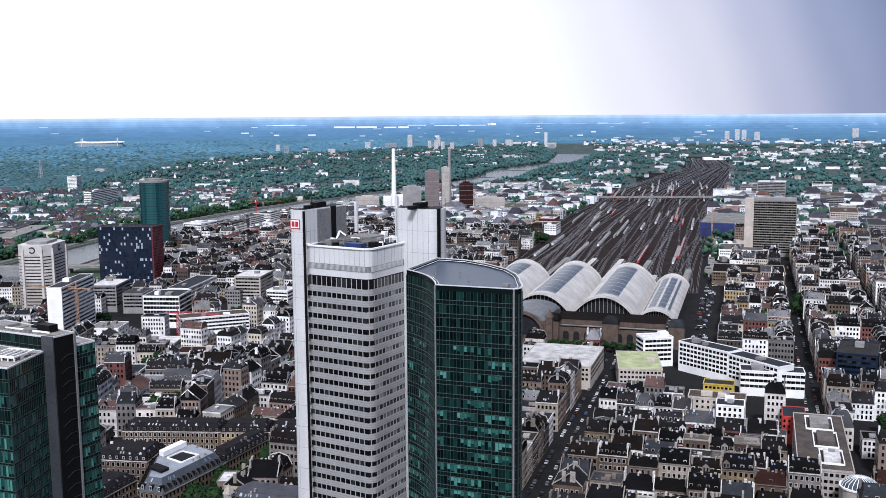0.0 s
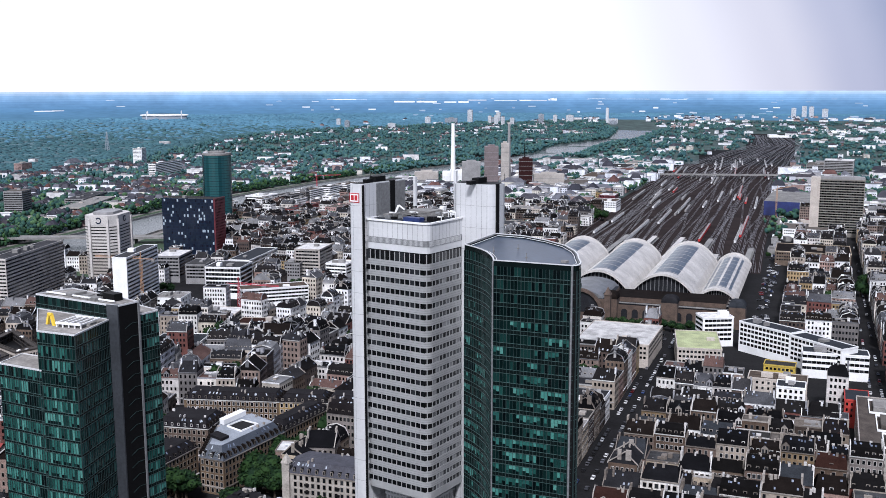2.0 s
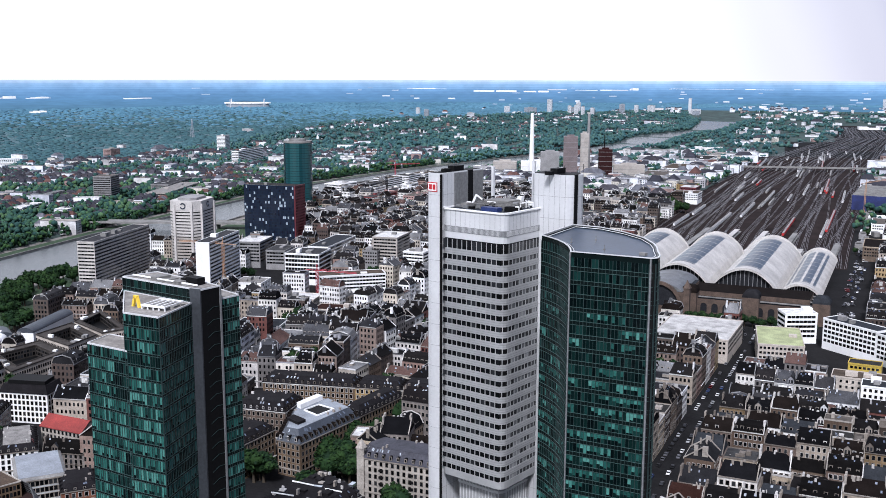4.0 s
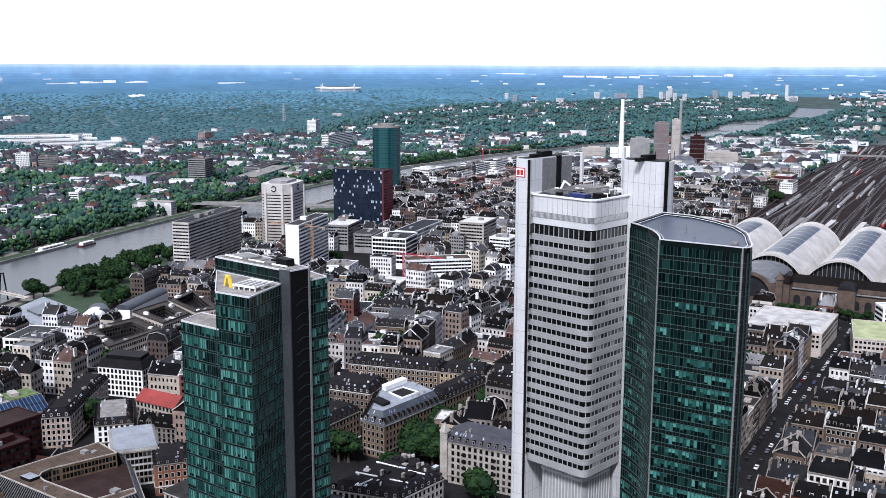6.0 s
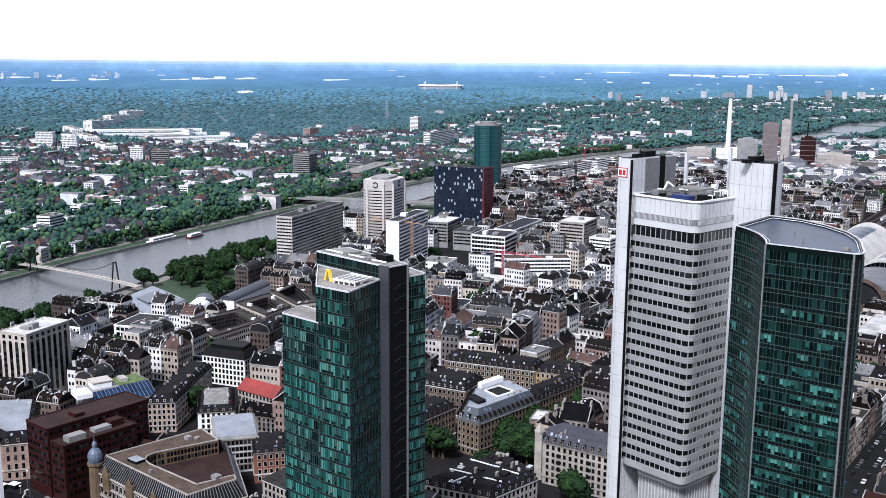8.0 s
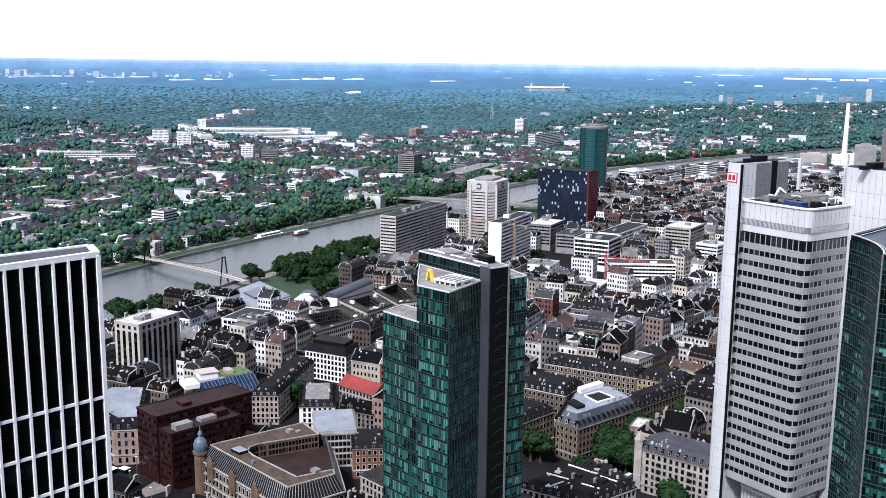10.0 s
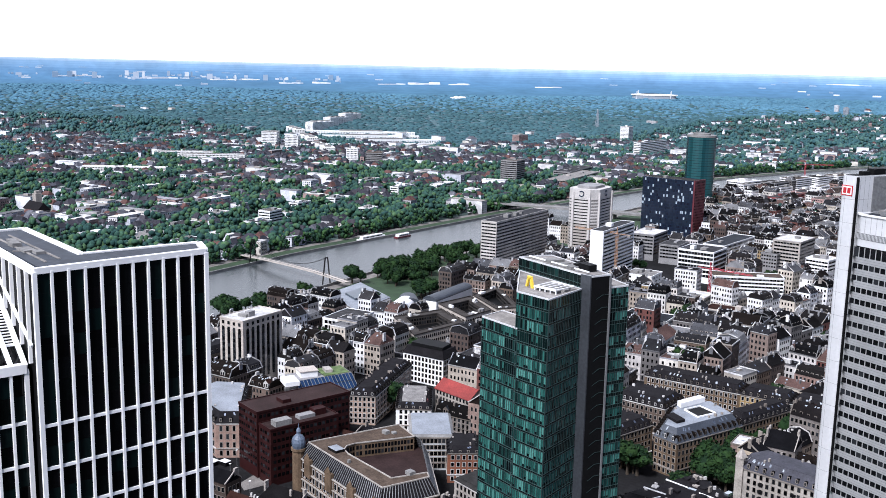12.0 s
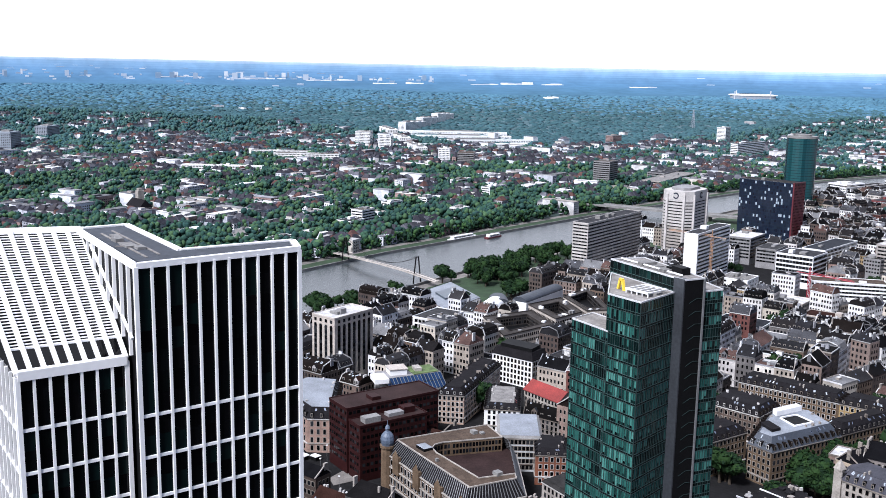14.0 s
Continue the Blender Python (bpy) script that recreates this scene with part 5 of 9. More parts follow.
office((-177, 676), 16.7, 42, 16, 18, "bands", M_WHITE, "white office head building with long window bands", roof=M_ROOFSHEET, storey=4.0, wh=1.9)
office((-261, 716), 39.5, 24, 16, 23, "bands", M_WHITE, "office block with black and white bands", storey=3.6, wh=1.9)
office((-253, 643), 23, 30, 52, 17, "punched", M_CREAM, "pale office block with a mossy yellow-green roof", roof=M_GREENROOF)
office((-196, 652), 11, 20, 12, 12, "punched", M_YELLOW2, "low yellow rendered house", plant=False)
office((-153, 593), 103, 16, 34, 21, "punched", M_CREAM, "cream apartment block with small dark windows", pitch=3.3, ww=1.3, cat="apartment building")
office((-95, 712), 95, 40, 26, 30, "bands", M_BLUEGLASS, "blue-grey glass office block with pale bands")
office((-272, 638), 103, 62, 52, 17, "punched", M_CREAM, "stone block with a broad pale flat roof and clutter", roof=material("pale_gravel_roof", [(0.42, 0.41, 0.395)], 0.9, stain=0.45, stain_size=7))
commercial = office((-77, 499), 103, 95, 26, 20, "punched", M_BEIGE, "long brown flat-roofed commercial block with pale roof frames", roof=material("brown_roof_felt", [(0.07, 0.058, 0.05)], 0.9, spec=0.15, stain_size=6))
for d0, d1, w0, w1 in ((8, 30, 4, 15), (34, 60, 5, 17), (64, 88, 6, 20)):
    _r, _l, _n = turned(103), turned(193), Vector((-77, 499))
    _q = [_n + _r * a + _l * b for a, b in ((d0, w0), (d1, w0), (d1, w1), (d0, w1))]
    m = Mesh()
    for a, b in zip(_q, _q[1:] + _q[:1]):
        m.beam((*a, 20.4), (*b, 20.4), 0.5, 1.0)
    part("roof_frame", m, M_WHITE, commercial, "pale raised roof frame")
    m = Mesh()
    c = sum(_q, Vector((0, 0))) / 4
    m.prism([tuple(c + (p - c) * 0.7) for p in _q], 19.6, 22.4)
    part("roof_house", m, M_FLAT, commercial)
office((-117, 588), 103, 22, 13, 17, "punched", material("red_painted_render", [(0.38, 0.035, 0.025)], 0.8), "bright red painted town house", cat="house", pitch=2.6, ww=1.1, plant=False, roof=M_ROOFSHEET)
office((-150, 577), 103, 14, 16, 22, "framed", M_WHITE, "cream white six-storey apartment house", cat="apartment building", pitch=2.9, ww=1.3, roof=M_ROOFSHEET)
# glass-roofed pavilion at the end of the commercial block
pav = thing("glass_pavilion", "round glazed pavilion roof with a pale steel rim", "pavilion", (-73, 488, 0))
TAKEN.append((-73, 488, 15))
m = Mesh()
m.prism([(-73 + 9 * math.cos(6.2832 * i / 24), 488 + 9 * math.sin(6.2832 * i / 24)) for i in range(24)], 0, 17)
part("drum", m, M_BEIGE, pav)
for i in range(24):
    a0, a1 = 6.2832 * i / 24, 6.2832 * (i + 1) / 24
    for k in range(3):
        r0, r1 = 8.6 * math.cos(k * 0.5), 8.6 * math.cos(k * 0.5 + 0.5)
        z0, z1 = 17.2 + 5 * math.sin(k * 0.5), 17.2 + 5 * math.sin(k * 0.5 + 0.5)
        m = Mesh()
        m.quad(*[(-73 + r * math.cos(a), 488 + r * math.sin(a), z) for r, a, z in ((r0, a0 + 0.02, z0), (r0, a1 - 0.02, z0), (r1, a1 - 0.02, z1), (r1, a0 + 0.02, z1))])
        part("roof_pane", m, M_HALLGLASS, pav)
m = Mesh()
for i in range(24):
    a0, a1 = 6.2832 * i / 24, 6.2832 * (i + 1) / 24
    m.beam((-73 + 9 * math.cos(a0), 488 + 9 * math.sin(a0), 17.3), (-73 + 9 * math.cos(a1), 488 + 9 * math.sin(a1), 17.3), 0.8, 0.8)
    for k in range(3):
        r0, r1 = 8.6 * math.cos(k * 0.5), 8.6 * math.cos(k * 0.5 + 0.5)
        z0, z1 = 17.1 + 5 * math.sin(k * 0.5), 17.1 + 5 * math.sin(k * 0.5 + 0.5)
        m.beam((-73 + r0 * math.cos(a0), 488 + r0 * math.sin(a0), z0), (-73 + r1 * math.cos(a0), 488 + r1 * math.sin(a0), z1), 0.3, 0.3)
part("steel_ribs", m, M_WHITE, pav, "white steel rim and ribs")
office((-569, 170), 118, 34, 19, 43, "strips", M_CREAM, "pale stone-clad tower block with dark window strips", storey=3.4, pitch=3.1, ww=1.9, wh=2.2)
office((-443, 136), 100, 52, 18, 33, "punched", M_BROWN, "dark red-brown clad office block", roof=M_BROWNROOF, pitch=2.2, ww=1.5, wh=1.5)
office((-431, 138.5), 100, 37, 11, 28, "punched", M_BROWN, "lower front block of dark red-brown cladding", roof=M_BROWNROOF, pitch=2.2, ww=1.5, wh=1.5)
office((-623, 262), 124, 32, 22, 20, "framed", M_WHITE, "white office block with large windows", pitch=3.2, ww=2.4, wh=2)
M_PINK = material("pinkish_render", [(0.42, 0.27, 0.25)], 0.8)
for x, y, lr, ll, z, wall, lab in ((-1122, 1138, 44, 34, 25, M_WHITE, "white riverside apartment block with balconies"), (-1114, 1192, 44, 30, 22, M_GREY, "dark grey riverside apartment block"), (-1124, 1250, 48, 30, 25, M_WHITE, "white riverside apartment block with balconies"), (-1134, 1312, 48, 30, 24, M_WHITE, "white riverside apartment block with balconies"),
                                   (-1150, 1376, 60, 30, 22, M_WHITE, "white riverside apartment block with balconies"), (-1042, 1170, 90, 18, 18, M_PINK, "pale pink rendered apartment row"), (-1030, 1040, 40, 34, 16, M_WHITE, "white low office with curved glass bands"), (-1076, 1215, 70, 16, 15, M_WHITE, "long low white apartment row"), (-985, 1190, 60, 16, 20, M_CREAM, "cream rendered apartment row by the river"), (-960, 1120, 50, 18, 20, M_PINK, "rose rendered apartment row near the river")):
    office((x, y), 104, lr, ll, z, "bands" if wall in (M_WHITE, M_GREY) else "punched", wall, lab, cat="apartment building", storey=3.1, wh=1.5, group="riverside flats")
TAKEN += [(-855, 765, 36), (-750, 645, 30), (-715, 628, 26), (-668, 632, 24), (-660, 728, 26), (-620, 620, 22), (-600, 640, 20), (-880, 740, 26), (-700, 386, 34), (-716, 404, 24), (-680, 346, 26), (-985, 775, 55), (-1020, 825, 45), (-945, 725, 45), (-1060, 870, 40), (-905, 690, 30)]
office((-485, 2264), 100, 60, 60, 36, "bands", M_GREY, "grey office tower far along the tracks")
for k, (x, y, zz) in enumerate(((-390, 1900, 24), (-330, 2050, 28), (-260, 1750, 26), (-420, 2450, 22), (-180, 1600, 24), (-230, 2150, 20), (-120, 1850, 22), (-560, 2350, 18))):
    office((x, y), 100, 90, 44, zz, "bands" if k % 2 else "punched", (M_WHITE, M_GREY, M_CREAM)[k % 3], "pale office block beyond the station", group="offices beyond the station")
# building site beside the tracks
rsite = random.Random(77)
for k in range(46):
    x, y = at(rsite.uniform(62, 118), rsite.uniform(430, 640))
    t = thing("site_block", "raw concrete and pale formwork block on a building site", "construction", (x, y, 0), "building site")
    m = Mesh()
    m.box((x, y, 0), (rsite.uniform(4, 14), rsite.uniform(4, 12), rsite.uniform(1.5, 8)), 13.6 + rsite.choice((0, 0, 20)))
    part("block", m, rsite.choice((M_CONC, M_WHITE, M_BEIGE, M_CREAM, M_REDPANEL)), t)
TAKEN += [(*at(90, 470), 34), (*at(90, 530), 34), (*at(90, 600), 34)]
# blue workshop hall
h = thing("workshop_hall", "long workshop hall with a dark blue front and grey roof", "industrial hall", (-430, 1600, 0))
TAKEN.append((-430, 1600, 75))
m = Mesh()
m.prism([(-457, 1530), (-391, 1537), (-420, 1690), (-486, 1680)], 0, 22, 0, 1)
part("hall_body", m, [material("dark_blue_cladding", [(0.02, 0.03, 0.12)], 0.5), material("grey_saw_roof", [(0.2, 0.22, 0.26)], 0.5)], h)
m = Mesh()
for k in range(14):
    s = k / 14
    m.beam((-457 - 29 * s, 1532 + 150 * s, 22.6), (-391 - 29 * s, 1539 + 150 * s, 22.6), 2.5, 1.2)
part("skylight_rows", m, M_CONC, h, "", "stuff")


# round green tower by the river
def round_tower():
    t = thing("glass_tower", "cylindrical green glass tower by the river", "tower", (-1047, 971, 0))
    TAKEN.append((-1047, 971, 26))
    n, r = 28, 19.5
    ring = [(-1047 + r * math.cos(2 * math.pi * i / n), 971 + r * math.sin(2 * math.pi * i / n)) for i in range(n)]
    m = Mesh()
    m.prism(ring, 0, 104)
    part("core", m, M_BLACK, t)
    for k in range(29):
        s = Mesh()
        g = Mesh()
        for i in range(n):
            a, b = ring[i], ring[(i + 1) % n]
            o = 1.012
            p, q = [(-1047 + (x[0] + 1047) * o, 971 + (x[1] - 971) * o) for x in (a, b)]
            g.quad((*p, 3.5 * k + 1), (*q, 3.5 * k + 1), (*q, 3.5 * k + 4.1), (*p, 3.5 * k + 4.1), int(noise.noise((i * 0.3, k * 0.8, 3)) > 0.1))
        part("glass_ring", g, [M_RIVERGLASS, M_RIVERGLASS], t)
    m = Mesh()
    m.prism([(-1047 + (x + 1047) * 1.02, 971 + (y - 971) * 1.02) for x, y in ring], 102.5, 105)
    m.prism([(-1047 + (x + 1047) * 0.6, 971 + (y - 971) * 0.6) for x, y in ring], 105, 107.5)
    part("crown", m, M_CONC, t, "pale crown ring")


round_tower()


M_PALEBAND = material("pale_beige_band", [(0.5, 0.475, 0.45)], 0.7, stain=0.15)


# white corner-cut tower with round signs
def sign_tower():
    t = thing("office_tower", "white banded office tower with cut corners and blue round signs", "tower", (-842, 630, 0))
    TAKEN.append((-842, 630, 30))
    c, r, l = Vector((-803, 607)), turned(119), turned(209)
    W, D = 45.0, 32.0

    def oct8(k, grow=0.0):
        x0, x1, y0, y1 = -grow, W + grow, -grow, D + grow
        pts = [(x0 + k, y0), (x1 - k, y0), (x1, y0 + k), (x1, y1 - k), (x1 - k, y1), (x0 + k, y1), (x0, y1 - k), (x0, y0 + k)]
        return [tuple(c + r * a + l * b) for a, b in pts]

    m = Mesh()
    m.prism(oct8(6, -0.6), 0, 72.5)
    part("core", m, M_BLACK, t)
    for k in range(21):
        m = Mesh()
        m.prism(oct8(6), 2 + 3.05 * k, 3.9 + 3.05 * k, bottom=True)
        part("spandrel_band", m, M_BEIGE if k < 12 else M_PALEBAND, t)
    m = Mesh()
    m.prism(oct8(7, 0.3), 64.5, 73.5)
    part("crown", m, M_PALEBAND, t, "white crown storey")
    m = Mesh()
    m.prism(oct8(5, -6), 73.5, 76)
    part("plant_room", m, M_GREY, t)
    for a, b, out in ((9, 0, -l), (0, 9, -r)):
        for q in range(10):
            m = Mesh()
            a0, a1 = 2 * math.pi * (q + 1.2) / 12, 2 * math.pi * (q + 2.2) / 12
            base = c + r * (W / 2 if a else 0) + l * (0 if a else D / 2) + out * 0.55
            ax = r if a else l
            p0, p1 = base + ax * (2.6 * math.cos(a0)), base + ax * (2.6 * math.cos(a1))
            m.beam((p0.x, p0.y, 68.8 + 2.6 * math.sin(a0)), (p1.x, p1.y, 68.8 + 2.6 * math.sin(a1)), 0.4, 1.1)
            part("sign_arc", m, M_BLUEGLASS, t)
    for a, b in ((7, -0.4), (W - 7, -0.4), (-0.4, 7), (-0.4, D - 7)):
        m = Mesh()
        p = c + r * a + l * b
        m.box((p.x, p.y, 0), (2.2, 2.2, 70), 119)
        part("corner_pier", m, M_PALEBAND, t)


sign_tower()


M_MAUVE = material("mauve_grey_cladding", [(0.15, 0.12, 0.122)], 0.7, stain=0.2)


# chimney and boiler house of the power station
def power_station():
    t = thing("power_station", "power station with tall white chimneys and boiler houses", "power station", (-1120, 1700, 0))
    for x, y, r0, h, mt in ((-1089, 1627, 5.4, 124, M_WHITE), (-1018, 1720, 4.2, 121, M_GREY), (-972, 1702, 1.7, 84, M_BLACK), (-1101, 1640, 2.6, 62, M_WHITE)):
        m = Mesh()
        n = 14
        shaft = [(r0 * (1 - 0.07 * k), h * k / 6) for k in range(7)] + [(r0 * 0.5, h), (r0 * 0.5, h - 2)]
        m.add([(x + r * math.cos(6.2832 * i / n), y + r * math.sin(6.2832 * i / n), z) for r, z in shaft for i in range(n)],
              [(n * k + i, n * k + (i + 1) % n, n * k + n + (i + 1) % n, n * k + n + i) for k in range(len(shaft) - 1) for i in range(n)] + [tuple(n * (len(shaft) - 1) + i for i in range(n))])
        part("chimney", m, mt, t, "tapering chimney", smooth=False)
    for x, y, sx, sy, h, mt in ((-1027, 1668, 27, 34, 80, M_MAUVE), (-1005, 1682, 15, 34, 86, M_BEIGE), (-972, 1706, 26, 26, 56, M_BROWN), (-1062, 1650, 36, 30, 50, M_GREY), (-1120, 1690, 60, 24, 26, M_WHITE), (-1140, 1610, 46, 30, 30, M_BEIGE), (-950, 1760, 60, 30, 24, M_BEIGE)):
        m = Mesh()
        m.box((x, y, 0), (sx, sy, h), 32)
        house = part("boiler_house", m, mt, t)
        m = Mesh()
        m.box((x, y, h), (sx * 0.5, sy * 0.5, 3), 32)
        part("roof_house", m, mt, house)
        m = Mesh()
        for k in range(int(h / 9)):
            m.box((x, y, 6 + 9 * k), (sx + 0.5, sy + 0.5, 0.5), 32)
        part("cladding_joints", m, M_GREY, house, "", "stuff")


power_station()
TAKEN += [(-1120, 1690, 45), (-1030, 1680, 50), (-970, 1720, 40)]


# ---- single old buildings with their own shape ----
def poly_house(poly, z, rise, inset, wall, roof, label, name="town_house", cat="house", floors=5, flat=None, pitch=2.7, ww=1.3, wh=2.0, dormers=True, coping=True, band=True):
    """A building on any convex outline (counter-clockwise), with a mansard of its own and dormers."""
    pts = [Vector(p) for p in poly]
    c = sum(pts, Vector((0, 0))) / len(pts)
    t = thing(name, label, cat, (c.x, c.y, 0))
    r = min((p - c).length for p in pts)
    TAKEN.append((c.x, c.y, r * 0.9))
    for p in pts:
        q = c.lerp(p, 0.62)
        TAKEN.append((q.x, q.y, r * 0.45))
    m = Mesh()
    m.prism(poly, 0, z)
    part("wall", m, wall, t)
    n = len(pts)

    def inner(k):
        out = []
        for i in range(n):
            a, b, d = pts[i - 1], pts[i], pts[(i + 1) % n]
            e1, e2 = (b - a).normalized(), (d - b).normalized()
            n1, n2 = Vector((-e1.y, e1.x)), Vector((-e2.y, e2.x))
            s = n1 + n2
            out.append(b + s * (k / max(0.3, s.dot(n1))))
        return out

    low, up = inner(-0.4), inner(inset)
    m = Mesh()
    for i in range(n):
        j = (i + 1) % n
        m.quad((*low[i], z), (*low[j], z), (*up[j], z + rise), (*up[i], z + rise))
    m.add([(*p, z) for p in low], [tuple(reversed(range(n)))])
    part("mansard_roof", m, roof, t)
    m = Mesh()
    m.prism([tuple(p) for p in up], z + rise - 0.05, z + rise + 0.15)
    part("roof_top", m, flat or roof, t)
    for i in range(n):
        a, b = pts[i], pts[(i + 1) % n]
        m = Mesh()
        for k in range(floors):
            wall_windows(m, a, b, 1.2 + k * (z - 1) / floors, wh, pitch, ww, 0.08, 0, 0, 0.2)
        if m.v:
            part("windows", m, [M_PANE, M_FRAME], t, "rows of tall windows in stone surrounds", "stuff")
        d = (b - a).normalized()
        nn = Vector((d.y, -d.x))
        if band:
            for piece, zz in (("cornice", z - 0.35), ("string_course", z / floors + 0.4)):
                m = Mesh()
                m.beam((*(a + nn * 0.2), zz), (*(b + nn * 0.2), zz), 0.5, 0.45)
                part(piece, m, M_FRAME, t)
        if dormers:
            L = (b - a).length
            k = int(L / 3.6)
            m = Mesh()
            for s in range(k):
                p = a + d * (L * (s + 0.5) / k) - nn * (inset * 0.35)
                ang = math.degrees(math.atan2(d.y, d.x))
                m.box((p.x, p.y, z + rise * 0.12), (1.2, inset * 0.8, rise * 0.42), ang, 0)
                o = p + nn * (inset * 0.42)
                e = d * 0.42
                m.quad((o.x - e.x, o.y - e.y, z + rise * 0.2), (o.x + e.x, o.y + e.y, z + rise * 0.2), (o.x + e.x, o.y + e.y, z + rise * 0.48), (o.x - e.x, o.y - e.y, z + rise * 0.48), 1)
                f, o2 = d * 0.62, o - nn * 0.02
                m.quad((o2.x - f.x, o2.y - f.y, z + rise * 0.14), (o2.x + f.x, o2.y + f.y, z + rise * 0.14), (o2.x + f.x, o2.y + f.y, z + rise * 0.55), (o2.x - f.x, o2.y - f.y, z + rise * 0.55), 2)
            if m.v:
                part("dormers", m, [M_ROOF, M_PANE, M_FRAME], t, "row of small dormers", "stuff")
    if dormers:
        # chimneys and roof windows scattered along the ridge
        rr = random.Random(int(abs(c.x * 3 + c.y)))
        m, g = Mesh(), Mesh()
        for i in range(n):
            a, b = up[i], up[(i + 1) % n]
            L = (b - a).length
            if L < 5:
                continue
            ang = math.degrees(math.atan2((b - a).y, (b - a).x))
            for k in range(int(L / 10)):
                p = a.lerp(b, rr.uniform(0.05, 0.95)).lerp(c, rr.uniform(0.0, 0.2))
                m.box((p.x, p.y, z + rise - 0.6), (rr.uniform(0.5, 0.8), rr.uniform(0.7, 1.5), rr.uniform(1.2, 2.2)), ang)
            for k in range(int(L / 4)):
                f, w = rr.uniform(0.04, 0.92), rr.uniform(0.5, 0.9) / L
                lo, hi = rr.choice(((0.62, 0.82), (0.66, 0.9)))
                q = [low[i].lerp(low[(i + 1) % n], f).lerp(a.lerp(b, f), lo), low[i].lerp(low[(i + 1) % n], f + w).lerp(a.lerp(b, f + w), lo), low[i].lerp(low[(i + 1) % n], f + w).lerp(a.lerp(b, f + w), hi), low[i].lerp(low[(i + 1) % n], f).lerp(a.lerp(b, f), hi)]
                g.quad((*q[0], z + rise * lo + 0.12), (*q[1], z + rise * lo + 0.12), (*q[2], z + rise * hi + 0.12), (*q[3], z + rise * hi + 0.12))
        if m.v:
            part("chimneys", m, M_FRAME, t, "pale chimney stacks", "stuff")
        if g.v:
            part("roof_windows", g, M_SKYLIGHT, t, "bright roof windows", "stuff")
    return t


def chimneys(t, pts, z, h=2.4):
    for x, y in pts:
        m = Mesh()
        m.box((x, y, z), (0.9, 1.8, h), 20)
        m.box((x, y, z + h), (1.1, 2.0, 0.2), 20)
        part("chimney", m, M_FRAME, t)


M_SANDWALL = material("ochre_sandstone_facade", [(0.13, 0.09, 0.058)], 0.9, spec=0.15, stain=0.35, stain_size=5, bump=0.3)
M_PALEWALL = material("pale_stone_facade", [(0.34, 0.31, 0.275)], 0.8, stain=0.25, stain_size=5, bump=0.2)
M_LIGHTSLATE = material("light_blue_grey_zinc_roof", [(0.05, 0.058, 0.072)], 0.55, 0.1, stain=0.2)
M_PALEZINC = material("pale_zinc_flat_roof", [(0.22, 0.24, 0.27)], 0.55, stain=0.3)
M_DARKSLATE = material("dark_slate", [(0.0135, 0.0125, 0.014)], 0.85, spec=0.06, stain=0.3, stain_size=4, bump=0.3)
M_GRAVEL = material("brown_gravel_roof", [(0.085, 0.062, 0.047)], 0.95, spec=0.1, stain=0.3, stain_size=4, grain=0.3)
M_YELLOW = material("yellow_ochre_render", [(0.3, 0.205, 0.085)], 0.85, stain=0.25)

# corner block with the light zinc roof and its courtyard
t = poly_house([(-368, 312.5), (-354.5, 315), (-359, 362), (-385, 367), (-391, 343)], 18, 5.6, 4.4, M_SANDWALL, M_LIGHTSLATE, "ochre sandstone corner block with a light zinc mansard roof", flat=M_PALEZINC)
# No well is cut: a black plate stands for the shaded courtyard.
m = Mesh()
m.prism([(-376.5, 340), (-366, 338.5), (-366.5, 350), (-377, 350)], 23.7, 23.95)
part("courtyard_opening", m, M_BLACK, t, "black roof plate standing for the shaded courtyard")
m = Mesh()
for a, b in zip([(-377, 339.5), (-365.5, 338), (-366, 350.5), (-377.5, 350.5)], [(-365.5, 338), (-366, 350.5), (-377.5, 350.5), (-377, 339.5)]):
    m.beam((*a, 24.1), (*b, 24.1), 0.5, 0.8)
part("court_rim", m, M_WHITE, t, "white metal rim of the courtyard")
# A low dark unit added on top of the flat roof.
m = Mesh()
m.prism([(-373, 324), (-363.5, 322.5), (-363.8, 328), (-374, 329.5)], 23.8, 25.2)
part("roof_terrace", m, M_DARKSLATE, t, "small dark raised roof unit")
m = Mesh()
m.prism([(-384, 341), (-380, 340), (-382, 358), (-386, 358)], 23.8, 26.4)
part("roof_pavilion", m, M_WHITE, t, "white raised roof wall")
for k in range(5):
    for r in range(2):
        p, q2 = Vector((-368, 312.5)).lerp(Vector((-354.5, 315)), 0.2 + 0.15 * k), 1.2 + 1.3 * r
        m = Mesh()
        m.box((p.x - 0.15 * q2, p.y + 0.79 * q2, 18 + 1.0 * q2), (1.0, 0.8, 1.0), 10)
        part("roof_window", m, M_SKYLIGHT, t, "bright roof window")
poly_house([(-359.5, 362.5), (-364.5, 404), (-378, 402), (-373, 364)], 18, 4.4, 3.4, M_SANDWALL, M_DARKSLATE, "sandstone row with gables and a dark slate mansard")
# white corner house with a slate roof
t = poly_house([(-313.5, 317.5), (-281, 327), (-287, 345), (-319, 336.5), (-320, 323)], 20.5, 4.6, 3.2, M_PALEWALL, material("purple_slate", [(0.05, 0.05, 0.062)], 0.7, spec=0.2, stain=0.3, stain_size=4), "pale stone corner house with a purple slate mansard", floors=6, pitch=2.9)
